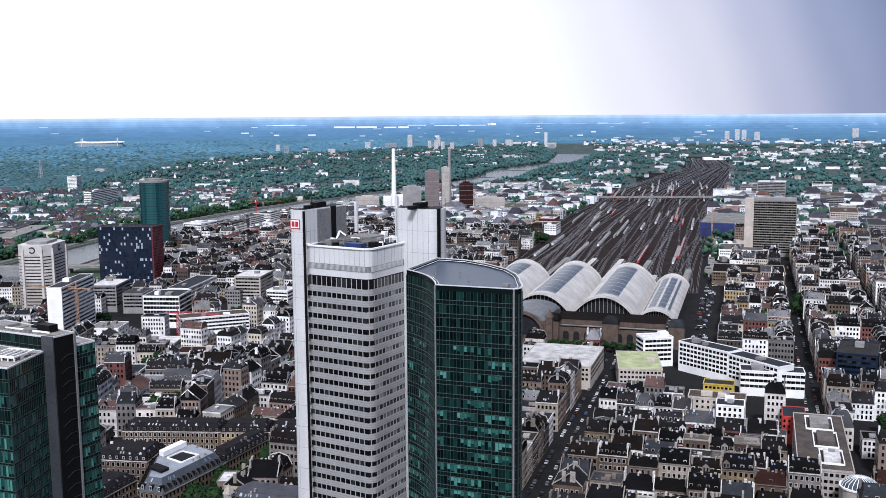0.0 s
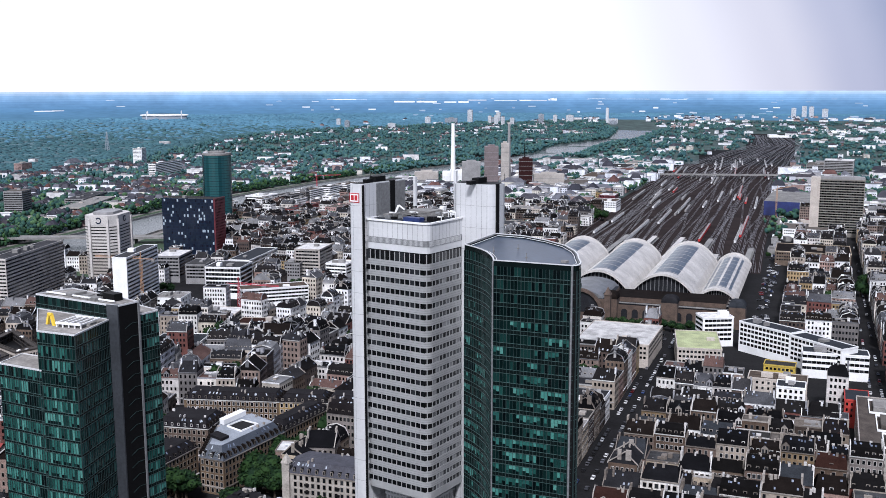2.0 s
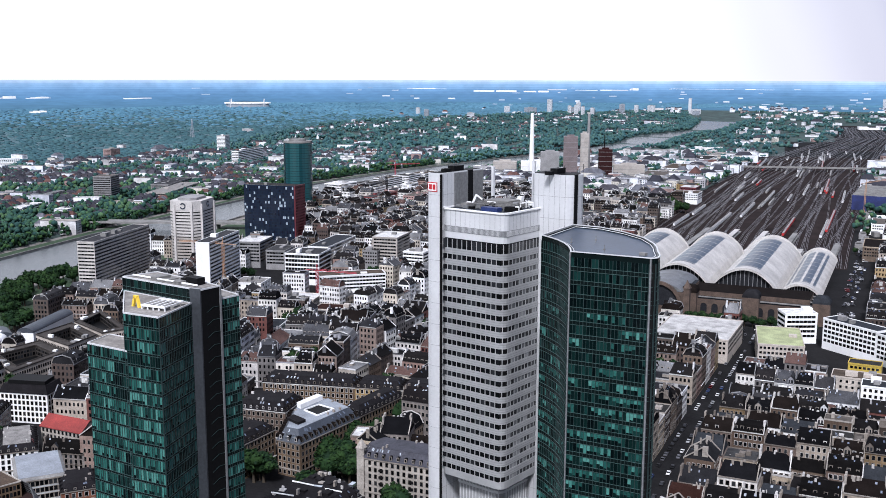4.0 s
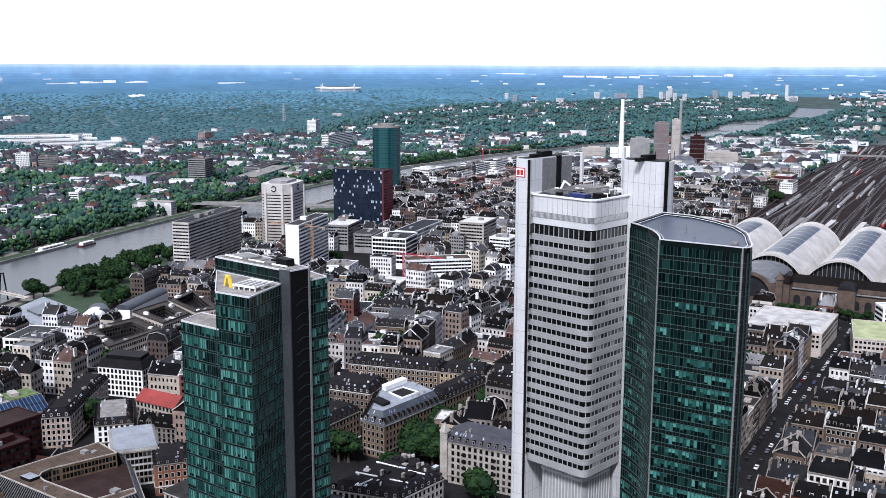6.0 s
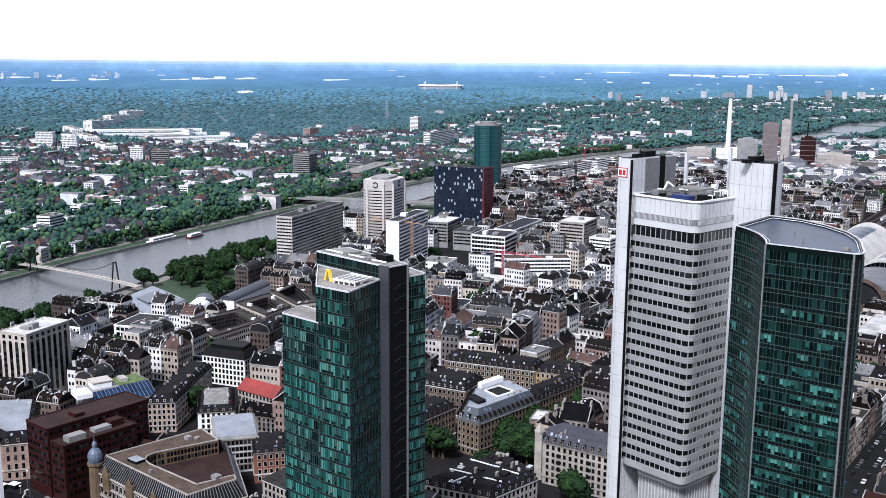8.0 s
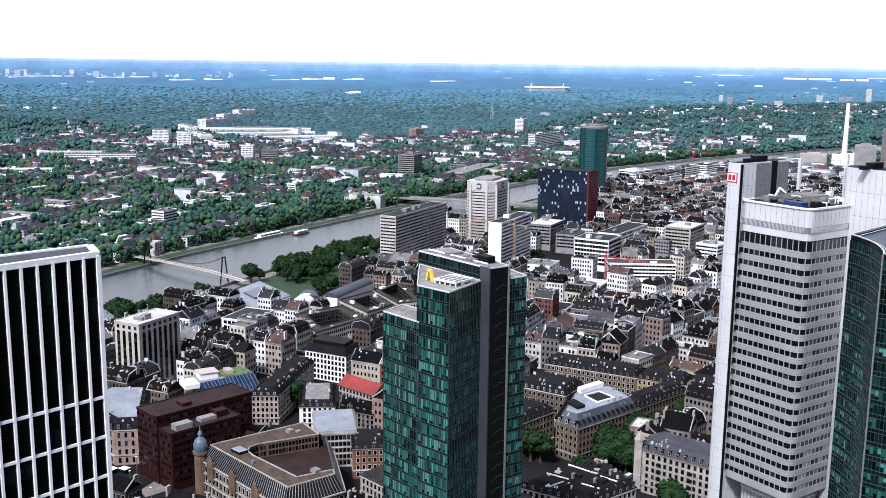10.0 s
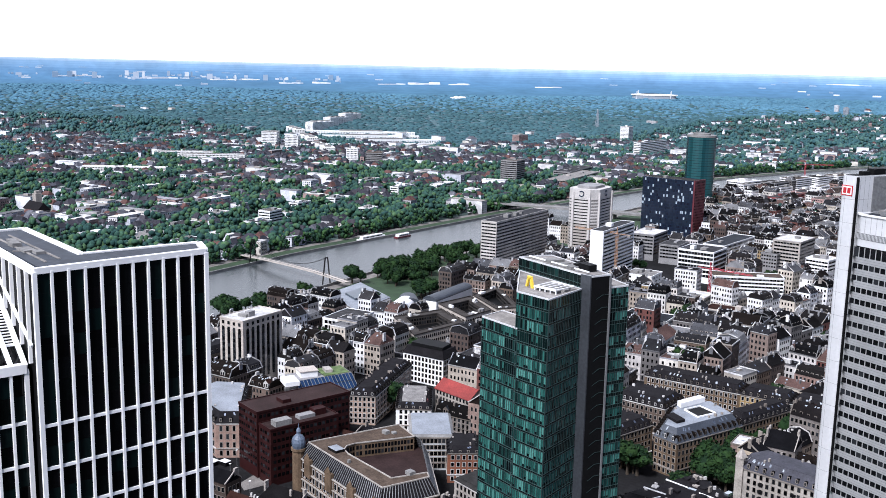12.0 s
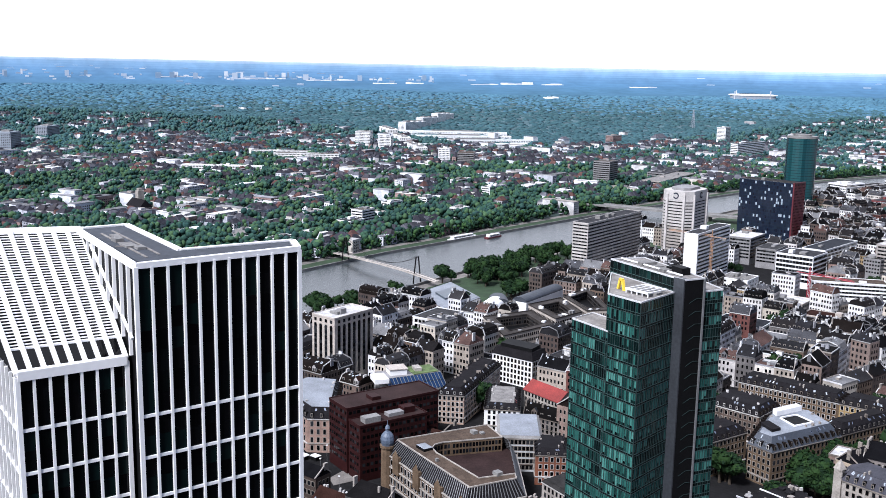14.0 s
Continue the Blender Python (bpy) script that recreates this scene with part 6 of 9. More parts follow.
for x, y in ((-318.4, 320.4),):
    m = Mesh()
    m.box((x, y, 0), (3.6, 3.6, 23.5), 20)
    m.add([(x - 2, y - 2, 23.5), (x + 2, y - 2, 23.5), (x + 2, y + 2, 23.5), (x - 2, y + 2, 23.5), (x, y, 28)], [(0, 1, 4), (1, 2, 4), (2, 3, 4), (3, 0, 4)])
    part("corner_turret", m, M_PALEWALL, t)
m = Mesh()
for x, y in ((-305.5, 319.6), (-291, 323.9)):
    for k in range(4):
        m.box((x, y, 5 + 3.3 * k), (2.2, 1.2, 1.0), 16)
part("balconies", m, M_BLACK, t, "stack of small dark balconies", "stuff")
# dark-roofed block before it
t = poly_house([(-318, 249), (-289, 262), (-290.5, 290), (-320, 297)], 17.5, 3.6, 3.0, M_PALEWALL, M_DARKSLATE, "block with dark slate roofs and white party walls", flat=M_DARKSLATE)
for a, b in (((-316, 262), (-306, 265.5)), ((-318, 276), (-307, 278.5)), ((-300, 267), (-292, 270)), ((-301, 279), (-293, 281)), ((-305, 254), (-305.4, 262))):
    m = Mesh()
    m.beam((*a, 21.4), (*b, 21.4), 0.4, 0.6)
    part("party_wall", m, M_WHITE, t, "white party-wall coping")
chimneys(t, ((-306, 268), (-300, 284), (-311, 287), (-297, 272)), 21)
rk = random.Random(12)
for k in range(12):
    x, y = rk.uniform(-315, -294), rk.uniform(258, 290)
    m = Mesh()
    m.box((x, y, 21), (rk.uniform(1.5, 4.5), rk.uniform(1.2, 3.5), rk.uniform(0.6, 2.2)), rk.choice((14, 20, 104)))
    part("roof_structure", m, rk.choice((M_DARKSLATE, M_DARKSLATE, M_FRAME, M_SKYLIGHT)), t)
# old rows between
poly_house([(-392, 283), (-374, 288), (-380, 322), (-398, 318)], 18, 4, 3, M_SANDWALL, M_DARKSLATE, "sandstone town house with gables and a slate roof")
poly_house([(-420, 330), (-393, 341), (-402, 362), (-429, 350)], 19, 4, 3, M_SAND, M_DARKSLATE, "red sandstone town house row with slate mansards")
t = poly_house([(-446, 372), (-396, 398), (-403, 412), (-453, 386)], 18, 4, 3, M_SANDWALL, M_DARKSLATE, "long sandstone row with a corner roof and dormers")
poly_house([(-396, 398), (-372, 411), (-379, 425), (-403, 412)], 18, 4, 3, M_YELLOW, M_DARKSLATE, "yellow rendered town house with a slate roof")
poly_house([(-372, 411), (-352, 420), (-359, 434), (-379, 425)], 18, 4, 3, M_PALEWALL, M_DARKSLATE, "pale rendered town house with a slate roof")
# red-roofed house
# half-modern white block with black set-back storeys
t = poly_house([(-549, 266), (-523, 280), (-531, 295), (-557, 281)], 17.5, 4.6, 1.6, M_WHITE, M_DARKSLATE, "white block under black set-back storeys", floors=5, flat=M_DARKSLATE, pitch=2.6, dormers=False, band=False)
m = Mesh()
m.prism([(-546, 270), (-526, 281), (-533, 291), (-553, 280)], 22, 24.5, bottom=True)
part("set_back_storey", m, M_BLACK, t)
# pink and cream sandstone row
poly_house([(-491, 204), (-483, 216), (-526, 260), (-538, 249)], 16.5, 3.8, 3, material("pink_cream_stone", [(0.36, 0.26, 0.2)], 0.85), M_DARKSLATE, "long cream and red sandstone row with slate roofs", pitch=2.4)
poly_house([(-462, 168), (-455, 182), (-497, 200), (-503, 186)], 14, 3, 3, M_PALEWALL, M_DARKSLATE, "low pale house with a slate roof", floors=4)
poly_house([(-470, 222), (-460, 238), (-489, 254), (-499, 238)], 13, 3, 3, M_WHITE, M_DARKSLATE, "white house with grey flat roofs", floors=4, flat=M_FLAT)
poly_house([(-420, 205), (-411, 224), (-440, 238), (-449, 219)], 17, 1.0, 1.0, material("glassy_white_office", [(0.45, 0.47, 0.48)], 0.5), M_CONC, "white and grey glazed office block", floors=5, flat=M_PALEZINC, dormers=False, pitch=1.9, ww=1.5)
poly_house([(-399, 214), (-392, 228), (-411, 238), (-418, 224)], 15, 2.5, 2.5, material("orange_brick", [(0.2, 0.075, 0.04)], 0.85), M_DARKSLATE, "orange brick house with a dark roof", floors=4)
poly_house([(-373, 203), (-344, 207), (-348, 236), (-380, 233)], 14, 1.2, 1.2, M_BEIGE, M_FLAT, "low flat-roofed rear building", floors=4, flat=M_FLAT, dormers=False)
# historic corner house beside the brown block
t = poly_house([(-476, 126), (-470, 139), (-517, 158), (-529, 141), (-517, 120)], 18, 5, 3.4, material("rosy_sandstone", [(0.3, 0.2, 0.16)], 0.85, stain=0.3), M_DARKSLATE, "rosy sandstone palace with a slate mansard and zinc top", flat=M_PALEZINC, floors=4, pitch=3.2, wh=2.6)


# the old insurance palace with its domed corner turret
def domed_palace():
    t = thing("domed_building", "sandstone palace with a ribbed black mansard, gravel roof and domed turret", "office building", (-385, 172, 0))
    for x, y, r in ((-400, 160, 18), (-375, 164, 18), (-395, 185, 18), (-362, 170, 14)):
        TAKEN.append((x, y, r))
    outer = [(-416.5, 146), (-350, 155), (-351.5, 183), (-393, 200), (-419, 199)]
    roof = [(-413, 150), (-354, 158.5), (-355.2, 180.5), (-359.5, 182), (-361, 166), (-392.5, 160.5), (-398, 160.8), (-401.4, 163.5), (-402.6, 168), (-402, 172), (-398.6, 196), (-415.5, 196.5)]
    court = [(-361, 166), (-359.5, 182), (-394.4, 197), (-398.6, 196), (-402, 172), (-402.6, 168), (-401.4, 163.5), (-398, 160.8), (-392.5, 160.5)]
    m = Mesh()
    m.prism(outer, 0, 13)
    part("lower_storeys", m, M_SANDWALL, t, "ornate sandstone storeys")
    m = Mesh()
    m.prism(roof, 12.9, 26)
    body = part("upper_storeys", m, M_SANDWALL, t)
    m = Mesh()
    m.prism(roof, 26.0, 26.12)
    part("gravel_roof", m, M_GRAVEL, t, "brown gravel roof with pale edging")
    m = Mesh()
    for a, b in zip(roof, roof[1:] + roof[:1]):
        m.beam((*a, 26.3), (*b, 26.3), 0.45, 0.5)
    part("roof_edge", m, M_PALEWALL, t, "pale stone roof edge")
    m = Mesh()
    m.prism(court, 12.95, 13.1)
    part("court_floor", m, M_CONC, t)
    # mansard skirt with ribs
    skirt = Mesh()
    ribs = Mesh()
    for (a, b), (c, d) in zip(zip(outer[:4], outer[1:4] + [outer[4]]), zip([roof[0], roof[1], roof[2], (-394.4, 197)], [roof[1], roof[2], (-394.4, 197), roof[11]])):
        skirt.quad((*a, 19.5), (*b, 19.5), (*d, 26), (*c, 26))
        L = (Vector(b) - Vector(a)).length
        k = int(L / 1.5)
        for i in range(k + 1):
            s = i / k
            p, q = Vector(a).lerp(Vector(b), s), Vector(c).lerp(Vector(d), s)
            ribs.beam((p.x, p.y, 19.7), (q.x, q.y, 26.15), 0.22, 0.25)
    part("mansard_skirt", skirt, M_DARKSLATE, t, "black sheet mansard")
    part("mansard_ribs", ribs, M_SILVERDARK, t, "pale standing ribs", "stuff")
    m = Mesh()
    m.prism(outer, 13, 19.5, 0, 1)
    part("attic_storey", m, [M_SANDWALL, M_BROWNROOF], t)
    for i in range(3):
        a, b = outer[i], outer[i + 1]
        m = Mesh()
        for z in (2, 6.5, 11, 15.2):
            wall_windows(m, a, b, z, 2.6, 3.1, 1.6, 0.12, 0, 0, 0.25)
        part("windows", m, [M_PANE, M_FRAME], t, "arched windows in carved surrounds", "stuff")
        m = Mesh()
        for z in (5.4, 9.9, 14.3, 19.3):
            d = (Vector(b) - Vector(a)).normalized()
            n = Vector((d.y, -d.x)) * 0.3
            m.beam((a[0] + n.x, a[1] + n.y, z), (b[0] + n.x, b[1] + n.y, z), 0.7, 0.5)
        part("cornice", m, M_PALEWALL, t)
    for k in range(4):
        s = 0.16 + 0.27 * k
        p = Vector(outer[0]).lerp(Vector(outer[1]), s)
        m = Mesh()
        m.box((p.x, p.y - 0.4, 13), (5, 1.6, 8.5), 8)
        m.add([(p.x - 2.6, p.y - 1.3, 21.5), (p.x + 2.6, p.y - 0.6, 21.5), (p.x, p.y - 0.9, 24.5)], [(0, 1, 2)])
        part("gable", m, M_SANDWALL, t, "carved stone gable")
    # inner court walls
    for a, b in (((-402, 172), (-398.6, 196)), ((-402.6, 168), (-402, 172)), ((-401.4, 163.5), (-402.6, 168)), ((-398, 160.8), (-401.4, 163.5)), ((-392.5, 160.5), (-398, 160.8))):
        m = Mesh()
        for z in (14, 17.2, 20.4, 23.2):
            wall_windows(m, b, a, z, 1.9, 1.55, 1.15, -0.1)
            wall_windows(m, a, b, z, 1.9, 1.55, 1.15, 0.06)
        part("court_windows", m, M_PANE, t, "dark court windows", "stuff")
    m = Mesh()
    m.box((-399, 157.5, 26.1), (6.5, 4.6, 1.3), 10, 0, 1)
    part("skylight", m, [M_BLACK, M_PALEZINC], t, "pale flat skylight")
    m = Mesh()
    m.box((-408, 186, 26.1), (3, 2.4, 1.6), 10)
    m.box((-406.5, 189.5, 26.1), (2, 2, 0.8), 10)
    m.box((-361.5, 175, 26.1), (3.4, 3, 1.5), 10)
    m.box((-384, 157, 26.1), (1.2, 1.2, 1.3), 10)
    part("roof_units", m, M_CONC, t, "grey roof units")
    # turret
    x, y = -415, 146
    n = 12
    m = Mesh()
    m.prism([(x + 2.9 * math.cos(6.283 * i / n), y + 2.9 * math.sin(6.283 * i / n)) for i in range(n)], 0, 23.5)
    m.prism([(x + 3.5 * math.cos(6.283 * i / n), y + 3.5 * math.sin(6.283 * i / n)) for i in range(n)], 22.8, 23.8, bottom=True)
    part("turret", m, M_SANDWALL, t, "round sandstone turret")
    m = Mesh()
    prof = [(2.7, 23.8), (3.1, 25.2), (3.2, 26.6), (2.8, 28.2), (1.8, 29.6), (0.9, 30.3), (0.9, 31.4), (1.2, 31.6), (0.8, 32.6), (0.25, 33.2), (0.12, 35.4)]
    for (r0, z0), (r1, z1) in zip(prof, prof[1:]):
        m.add([(x + r0 * math.cos(6.283 * i / n), y + r0 * math.sin(6.283 * i / n), z0) for i in range(n)] + [(x + r1 * math.cos(6.283 * i / n), y + r1 * math.sin(6.283 * i / n), z1) for i in range(n)],
              [(i, (i + 1) % n, n + (i + 1) % n, n + i) for i in range(n)])
    part("turret_dome", m, material("blue_grey_slate_dome", [(0.1, 0.13, 0.18)], 0.5, stain=0.25), t, "blue-grey onion dome with a spire")


domed_palace()

# street corner before the brown block
TAKEN += [(-334, 300, 20), (-350, 292, 14), (-450, 116, 26), (-430, 126, 16), (-474, 118, 14), (-440, 95, 24)]
corner = Mesh()
corner.prism([(-432.5, 126), (-434, 136), (-443, 141), (-447, 135), (-441, 126.5)], 0.02, 0.16)
solo("pavement_corner", corner, M_PATH, "pale paved street corner with a kerb", "pavement", "structure")
marks = Mesh()
for k in range(9):
    marks.box((-428 + 0.9 * k, 121 + 1.5 * k, 0.02), (3.2, 0.5, 0.02), 30)
    marks.box((-452 - 1.1 * k, 112 + 1.3 * k, 0.02), (3.0, 0.5, 0.02), 120)
solo("crossing_marks", marks, M_WHITE, "worn white crossing bars on the asphalt", "road marking", "structure")
rl = random.Random(3)
for x, y in ((-455, 112), (-447, 124), (-462, 132), (-436, 117), (-424, 126)):
    lamp = thing("street_lamp", "slim grey street lamp beside the crossing", "street lamp", (x, y, 0), "street lamps")
    m = Mesh()
    m.box((x, y, 0), (0.16, 0.16, 8), rl.uniform(0, 90))
    part("pole", m, M_SILVERDARK, lamp)
    m = Mesh()
    m.box((x, y, 8), (0.9, 0.9, 0.18), 45)
    part("lamp_head", m, M_WHITE, lamp, "pale round lamp head")
# Two vans, each added as a dark box under a white top.
for x, y in ((-468, 122), (-465, 127)):
    stall = thing("market_stall", "boxy van with a dark body and flat white top", "stall", (x, y, 0), "market stalls")
    m = Mesh()
    m.box((x, y, 0), (3.6, 2.6, 2.2), 25)
    part("counter", m, M_BLACK, stall)
    m = Mesh()
    m.box((x, y, 2.2), (4.6, 3.6, 0.25), 25)
    part("canopy", m, M_WHITE, stall, "flat white van roof")

# museum and barrel-roofed halls by the river
t = poly_house([(-685, 295), (-714, 337), (-773, 338), (-744, 296)], 10, 0.8, 1.2, M_WHITE, M_PALEZINC, "low white museum building by the river", name="museum", cat="museum", floors=2, flat=M_PALEZINC, dormers=False, pitch=5, ww=2)
m = Mesh()
m.prism([(-712, 306), (-724, 326), (-746, 327), (-734, 307)], 10.8, 12.5)
part("glass_lantern", m, M_HALLGLASS, t)


def barrel(p, q, r, label, mat):
    t = thing("barrel_roof_hall", label, "hall", (p[0], p[1], 0), "barrel-roofed halls")
    a, b = Vector(p), Vector(q)
    TAKEN.append((*((a + b) / 2), r + (b - a).length / 3))
    d = (b - a).normalized()
    n = Vector((d.y, -d.x))
    m = Mesh()
    m.prism([tuple(a + n * r), tuple(b + n * r), tuple(b - n * r), tuple(a - n * r)][::-1], 0, 9)
    part("hall_wall", m, M_WHITE, t)
    m = Mesh()
    k = 10
    for i in range(k):
        a0, a1 = math.pi * i / k, math.pi * (i + 1) / k
        p0, p1 = n * (r * math.cos(a0)), n * (r * math.cos(a1))
        z0, z1 = 9 + 0.6 * r * math.sin(a0), 9 + 0.6 * r * math.sin(a1)
        m.quad((*(a + p0), z0), (*(b + p0), z0), (*(b + p1), z1), (*(a + p1), z1))
        m.add([(*(a + p0), z0), (*(a + p1), z1), (*a, 9)], [(0, 1, 2)])
        m.add([(*(b + p0), z0), (*(b + p1), z1), (*b, 9)], [(0, 1, 2)])
    part("barrel_roof", m, mat, t, smooth=False)


barrel((-672, 318), (-700, 345), 7.5, "hall with a white barrel roof", M_WHITE)
barrel((-692, 345), (-712, 352), 7, "hall with a grey barrel roof", M_LIGHTSLATE)
barrel((-694, 362), (-726, 414), 6.5, "long hall with a blue-grey barrel roof", M_LIGHTSLATE)

# bank complex: ranges round dark sunken courts
def court_block(poly, z, deep, wing, label):
    c = sum((Vector(p) for p in poly), Vector((0, 0))) / len(poly)
    TAKEN.append((c.x, c.y, 24))
    t = thing("bank_building", label, "office building", (c.x, c.y, 0), "bank ranges")
    R = min((Vector(p) - c).length for p in poly)
    inner = [tuple(c + (Vector(p) - c) * (1 - wing / R)) for p in poly]
    n = len(poly)
    m = Mesh()
    for i in range(n):
        a, b = poly[i], poly[(i + 1) % n]
        m.quad((*a, 0), (*b, 0), (*b, z), (*a, z))
    part("wall", m, M_CREAM, t)
    # Inner walls and floor are coloured dark to stand for shade in the court.
    m = Mesh()
    for i in range(n):
        a, b = inner[i], inner[(i + 1) % n]
        m.quad((*b, z - deep), (*a, z - deep), (*a, z), (*b, z))
    part("court_wall", m, M_FLATBROWN, t, "inner court walls darkened for the shade inside")
    m = Mesh()
    for i in range(n):
        j = (i + 1) % n
        m.quad((*poly[i], z), (*poly[j], z), (*inner[j], z), (*inner[i], z))
    part("roof", m, M_FLATBROWN, t, "brown-grey flat roof")
    m = Mesh()
    m.add([(*p, z - deep) for p in inner], [tuple(range(n))])
    part("court_roof", m, M_BLACK, t, "court floor painted black for deep shade")
    for ring, h in ((poly, 0.9), (inner, 0.7)):
        m = Mesh()
        for a, b in zip(ring, ring[1:] + ring[:1]):
            m.beam((*a, z + h / 2 - 0.1), (*b, z + h / 2 - 0.1), 0.5, h)
        part("parapet", m, M_FLATBROWN, t)
    m = Mesh()
    for a, b in zip(poly, poly[1:] + poly[:1]):
        for k in range(4):
            wall_windows(m, a, b, 1.5 + k * (z - 1.5) / 4, 2.1, 2.0, 1.3, 0.06)
    for a, b in zip(inner, inner[1:] + inner[:1]):
        wall_windows(m, b, a, z - deep + 1.0, 2.0, 2.2, 1.5, 0.06)
        wall_windows(m, b, a, z - deep + 4.0, 1.4, 2.2, 1.5, 0.06)
    part("windows", m, [M_PANE, M_FRAME], t, "rows of dark narrow windows", "stuff")
    rg = random.Random(int(abs(c.x)))
    for k in range(7):
        i = rg.randrange(n)
        p = Vector(poly[i]).lerp(Vector(poly[(i + 1) % n]), rg.uniform(0.15, 0.85))
        p += (c - p).normalized() * wing * 0.5
        m = Mesh()
        m.box((p.x, p.y, z), (rg.uniform(1.5, 5), rg.uniform(1.5, 3.5), rg.uniform(0.8, 2.4)), rg.choice((20, 34, 110)))
        part("roof_unit", m, rg.choice((M_CONC, M_WHITE, M_GREY)), t)


M_FLATBROWN = material("brown_grey_flat_roof", [(0.05, 0.044, 0.04)], 0.9, spec=0.15, stain_size=5)
court_block([(-582, 291), (-597, 337), (-636, 341), (-632, 300)], 17, 7, 8, "low cream bank range round a dark court")
court_block([(-606, 344), (-617, 372), (-661, 380), (-650, 346)], 18, 7, 8, "low cream bank range round a dark court")
court_block([(-618, 377), (-615, 395), (-684, 418), (-664, 384)], 18, 6, 6, "long cream bank range with a dark roof")
court_block([(-566, 322), (-590, 372), (-612, 368), (-600, 341)], 15, 4, 6, "lower cream bank range with a flat roof")


# block with a sloping blue glass front and a mossy roof
def blue_roof_block():
    t = thing("office_building", "dark office block with a sloping blue glass front and mossy roof", "office building", (-522, 200, 0))
    TAKEN.extend([(-524, 192, 13), (-524, 208, 13)])
    front, back = ((-509, 184), (-512, 219)), ((-537, 219), (-535, 183))
    m = Mesh()
    m.prism([*front, *back], 0, 12.5)
    m.prism([(-520, 184.2), (-522, 218.8), (-536.6, 218.8), (-534.6, 183.2)], 12.5, 18.6)
    part("wall", m, M_GREY, t)
    a, b = Vector((*front[0], 12.6)), Vector((*front[1], 12.6))
    c, d = Vector((-521.8, 218.8, 18.7)), Vector((-519.8, 184.2, 18.7))
    n_p = 16
    for i in range(n_p):
        for k in range(2):
            p = [a.lerp(b, i / n_p + 0.006), a.lerp(b, (i + 1) / n_p - 0.006)]
            q = [d.lerp(c, i / n_p + 0.006), d.lerp(c, (i + 1) / n_p - 0.006)]
            m = Mesh()
            lo, hi = (0.02, 0.48) if k == 0 else (0.52, 0.98)
            m.quad(*[tuple(v) for v in (p[0].lerp(q[0], lo), p[1].lerp(q[1], lo), p[1].lerp(q[1], hi), p[0].lerp(q[0], hi))])
            part("glass_pane", m, M_SLOPEGLASS, t)
    m = Mesh()
    for i in range(n_p + 1):
        m.beam(tuple(a.lerp(b, i / n_p)), tuple(d.lerp(c, i / n_p)), 0.22, 0.25)
    part("glazing_bars", m, M_SILVERDARK, t, "", "stuff")
    m = Mesh()
    m.prism([(-521, 202), (-522.4, 218), (-536, 218), (-535.6, 202)], 18.7, 19.0)
    part("green_roof", m, M_MOSS, t, "mossy green planted roof")
    for x, y, sx, sy, h, mt in ((-528, 194, 9, 10, 3.2, M_WHITE), (-528, 194, 10, 11, 0.4, M_CREAM), (-529, 207, 7, 4, 2.2, M_BEIGE), (-518, 180, 12, 8, 2.5, M_WHITE)):
        m = Mesh()
        m.box((x, y, 18.6 if mt is not M_CREAM else 21.9), (sx, sy, h), -5)
        part("penthouse", m, mt, t, "pale roof pavilion")


M_SLOPEGLASS = material("blue_sloping_glass", [(0.012, 0.03, 0.075), (0.018, 0.04, 0.095), (0.01, 0.024, 0.06)], 0.25, spec=0.15, vary="object", stain=0, grain=0)
M_MOSS = material("green_planted_roof", [(0.1, 0.15, 0.05)], 0.95, stain=0.5, stain_size=3)
blue_roof_block()


# white house under a bright red gable roof
def red_gable_house():
    t = thing("town_house", "white house with a bright red tiled gable roof", "house", (-479, 267, 0))
    TAKEN.append((-479, 267, 15))
    u, v = Vector((0.972, 0.235)), Vector((-0.235, 0.972))
    c = Vector((-479, 267))
    L, D = 14.0, 6.5
    q = [c - u * L - v * D, c + u * L - v * D, c + u * L + v * D, c - u * L + v * D]
    m = Mesh()
    m.prism([tuple(p) for p in q], 0, 13)
    m.add([(*q[1], 13), (*q[2], 13), (*(c + u * L), 17.6)], [(0, 1, 2)])
    m.add([(*q[3], 13), (*q[0], 13), (*(c - u * L), 17.6)], [(0, 1, 2)])
    part("wall", m, M_PALEWALL, t)
    for s in (-1, 1):
        m = Mesh()
        e0, e1 = c - u * (L + 0.5) + v * s * (D + 0.6), c + u * (L + 0.5) + v * s * (D + 0.6)
        r0, r1 = c - u * (L + 0.5), c + u * (L + 0.5)
        m.add([(*e0, 12.7), (*e1, 12.7), (*r1, 17.8), (*r0, 17.8), (*e0, 12.9), (*e1, 12.9), (*r1, 18.0), (*r0, 18.0)], [(4, 5, 6, 7), (0, 1, 5, 4), (1, 2, 6, 5), (3, 0, 4, 7), (0, 3, 2, 1)])
        part("roof", m, M_REDROOF, t)
    m = Mesh()
    for a, b in zip(q, q[1:] + q[:1]):
        for k in range(4):
            wall_windows(m, a, b, 1 + 3.1 * k, 1.8, 2.7, 1.2, 0.06, 0, 0, 0.14)
    part("windows", m, [M_PANE, M_FRAME], t, "tall windows in pale surrounds", "stuff")


red_gable_house()



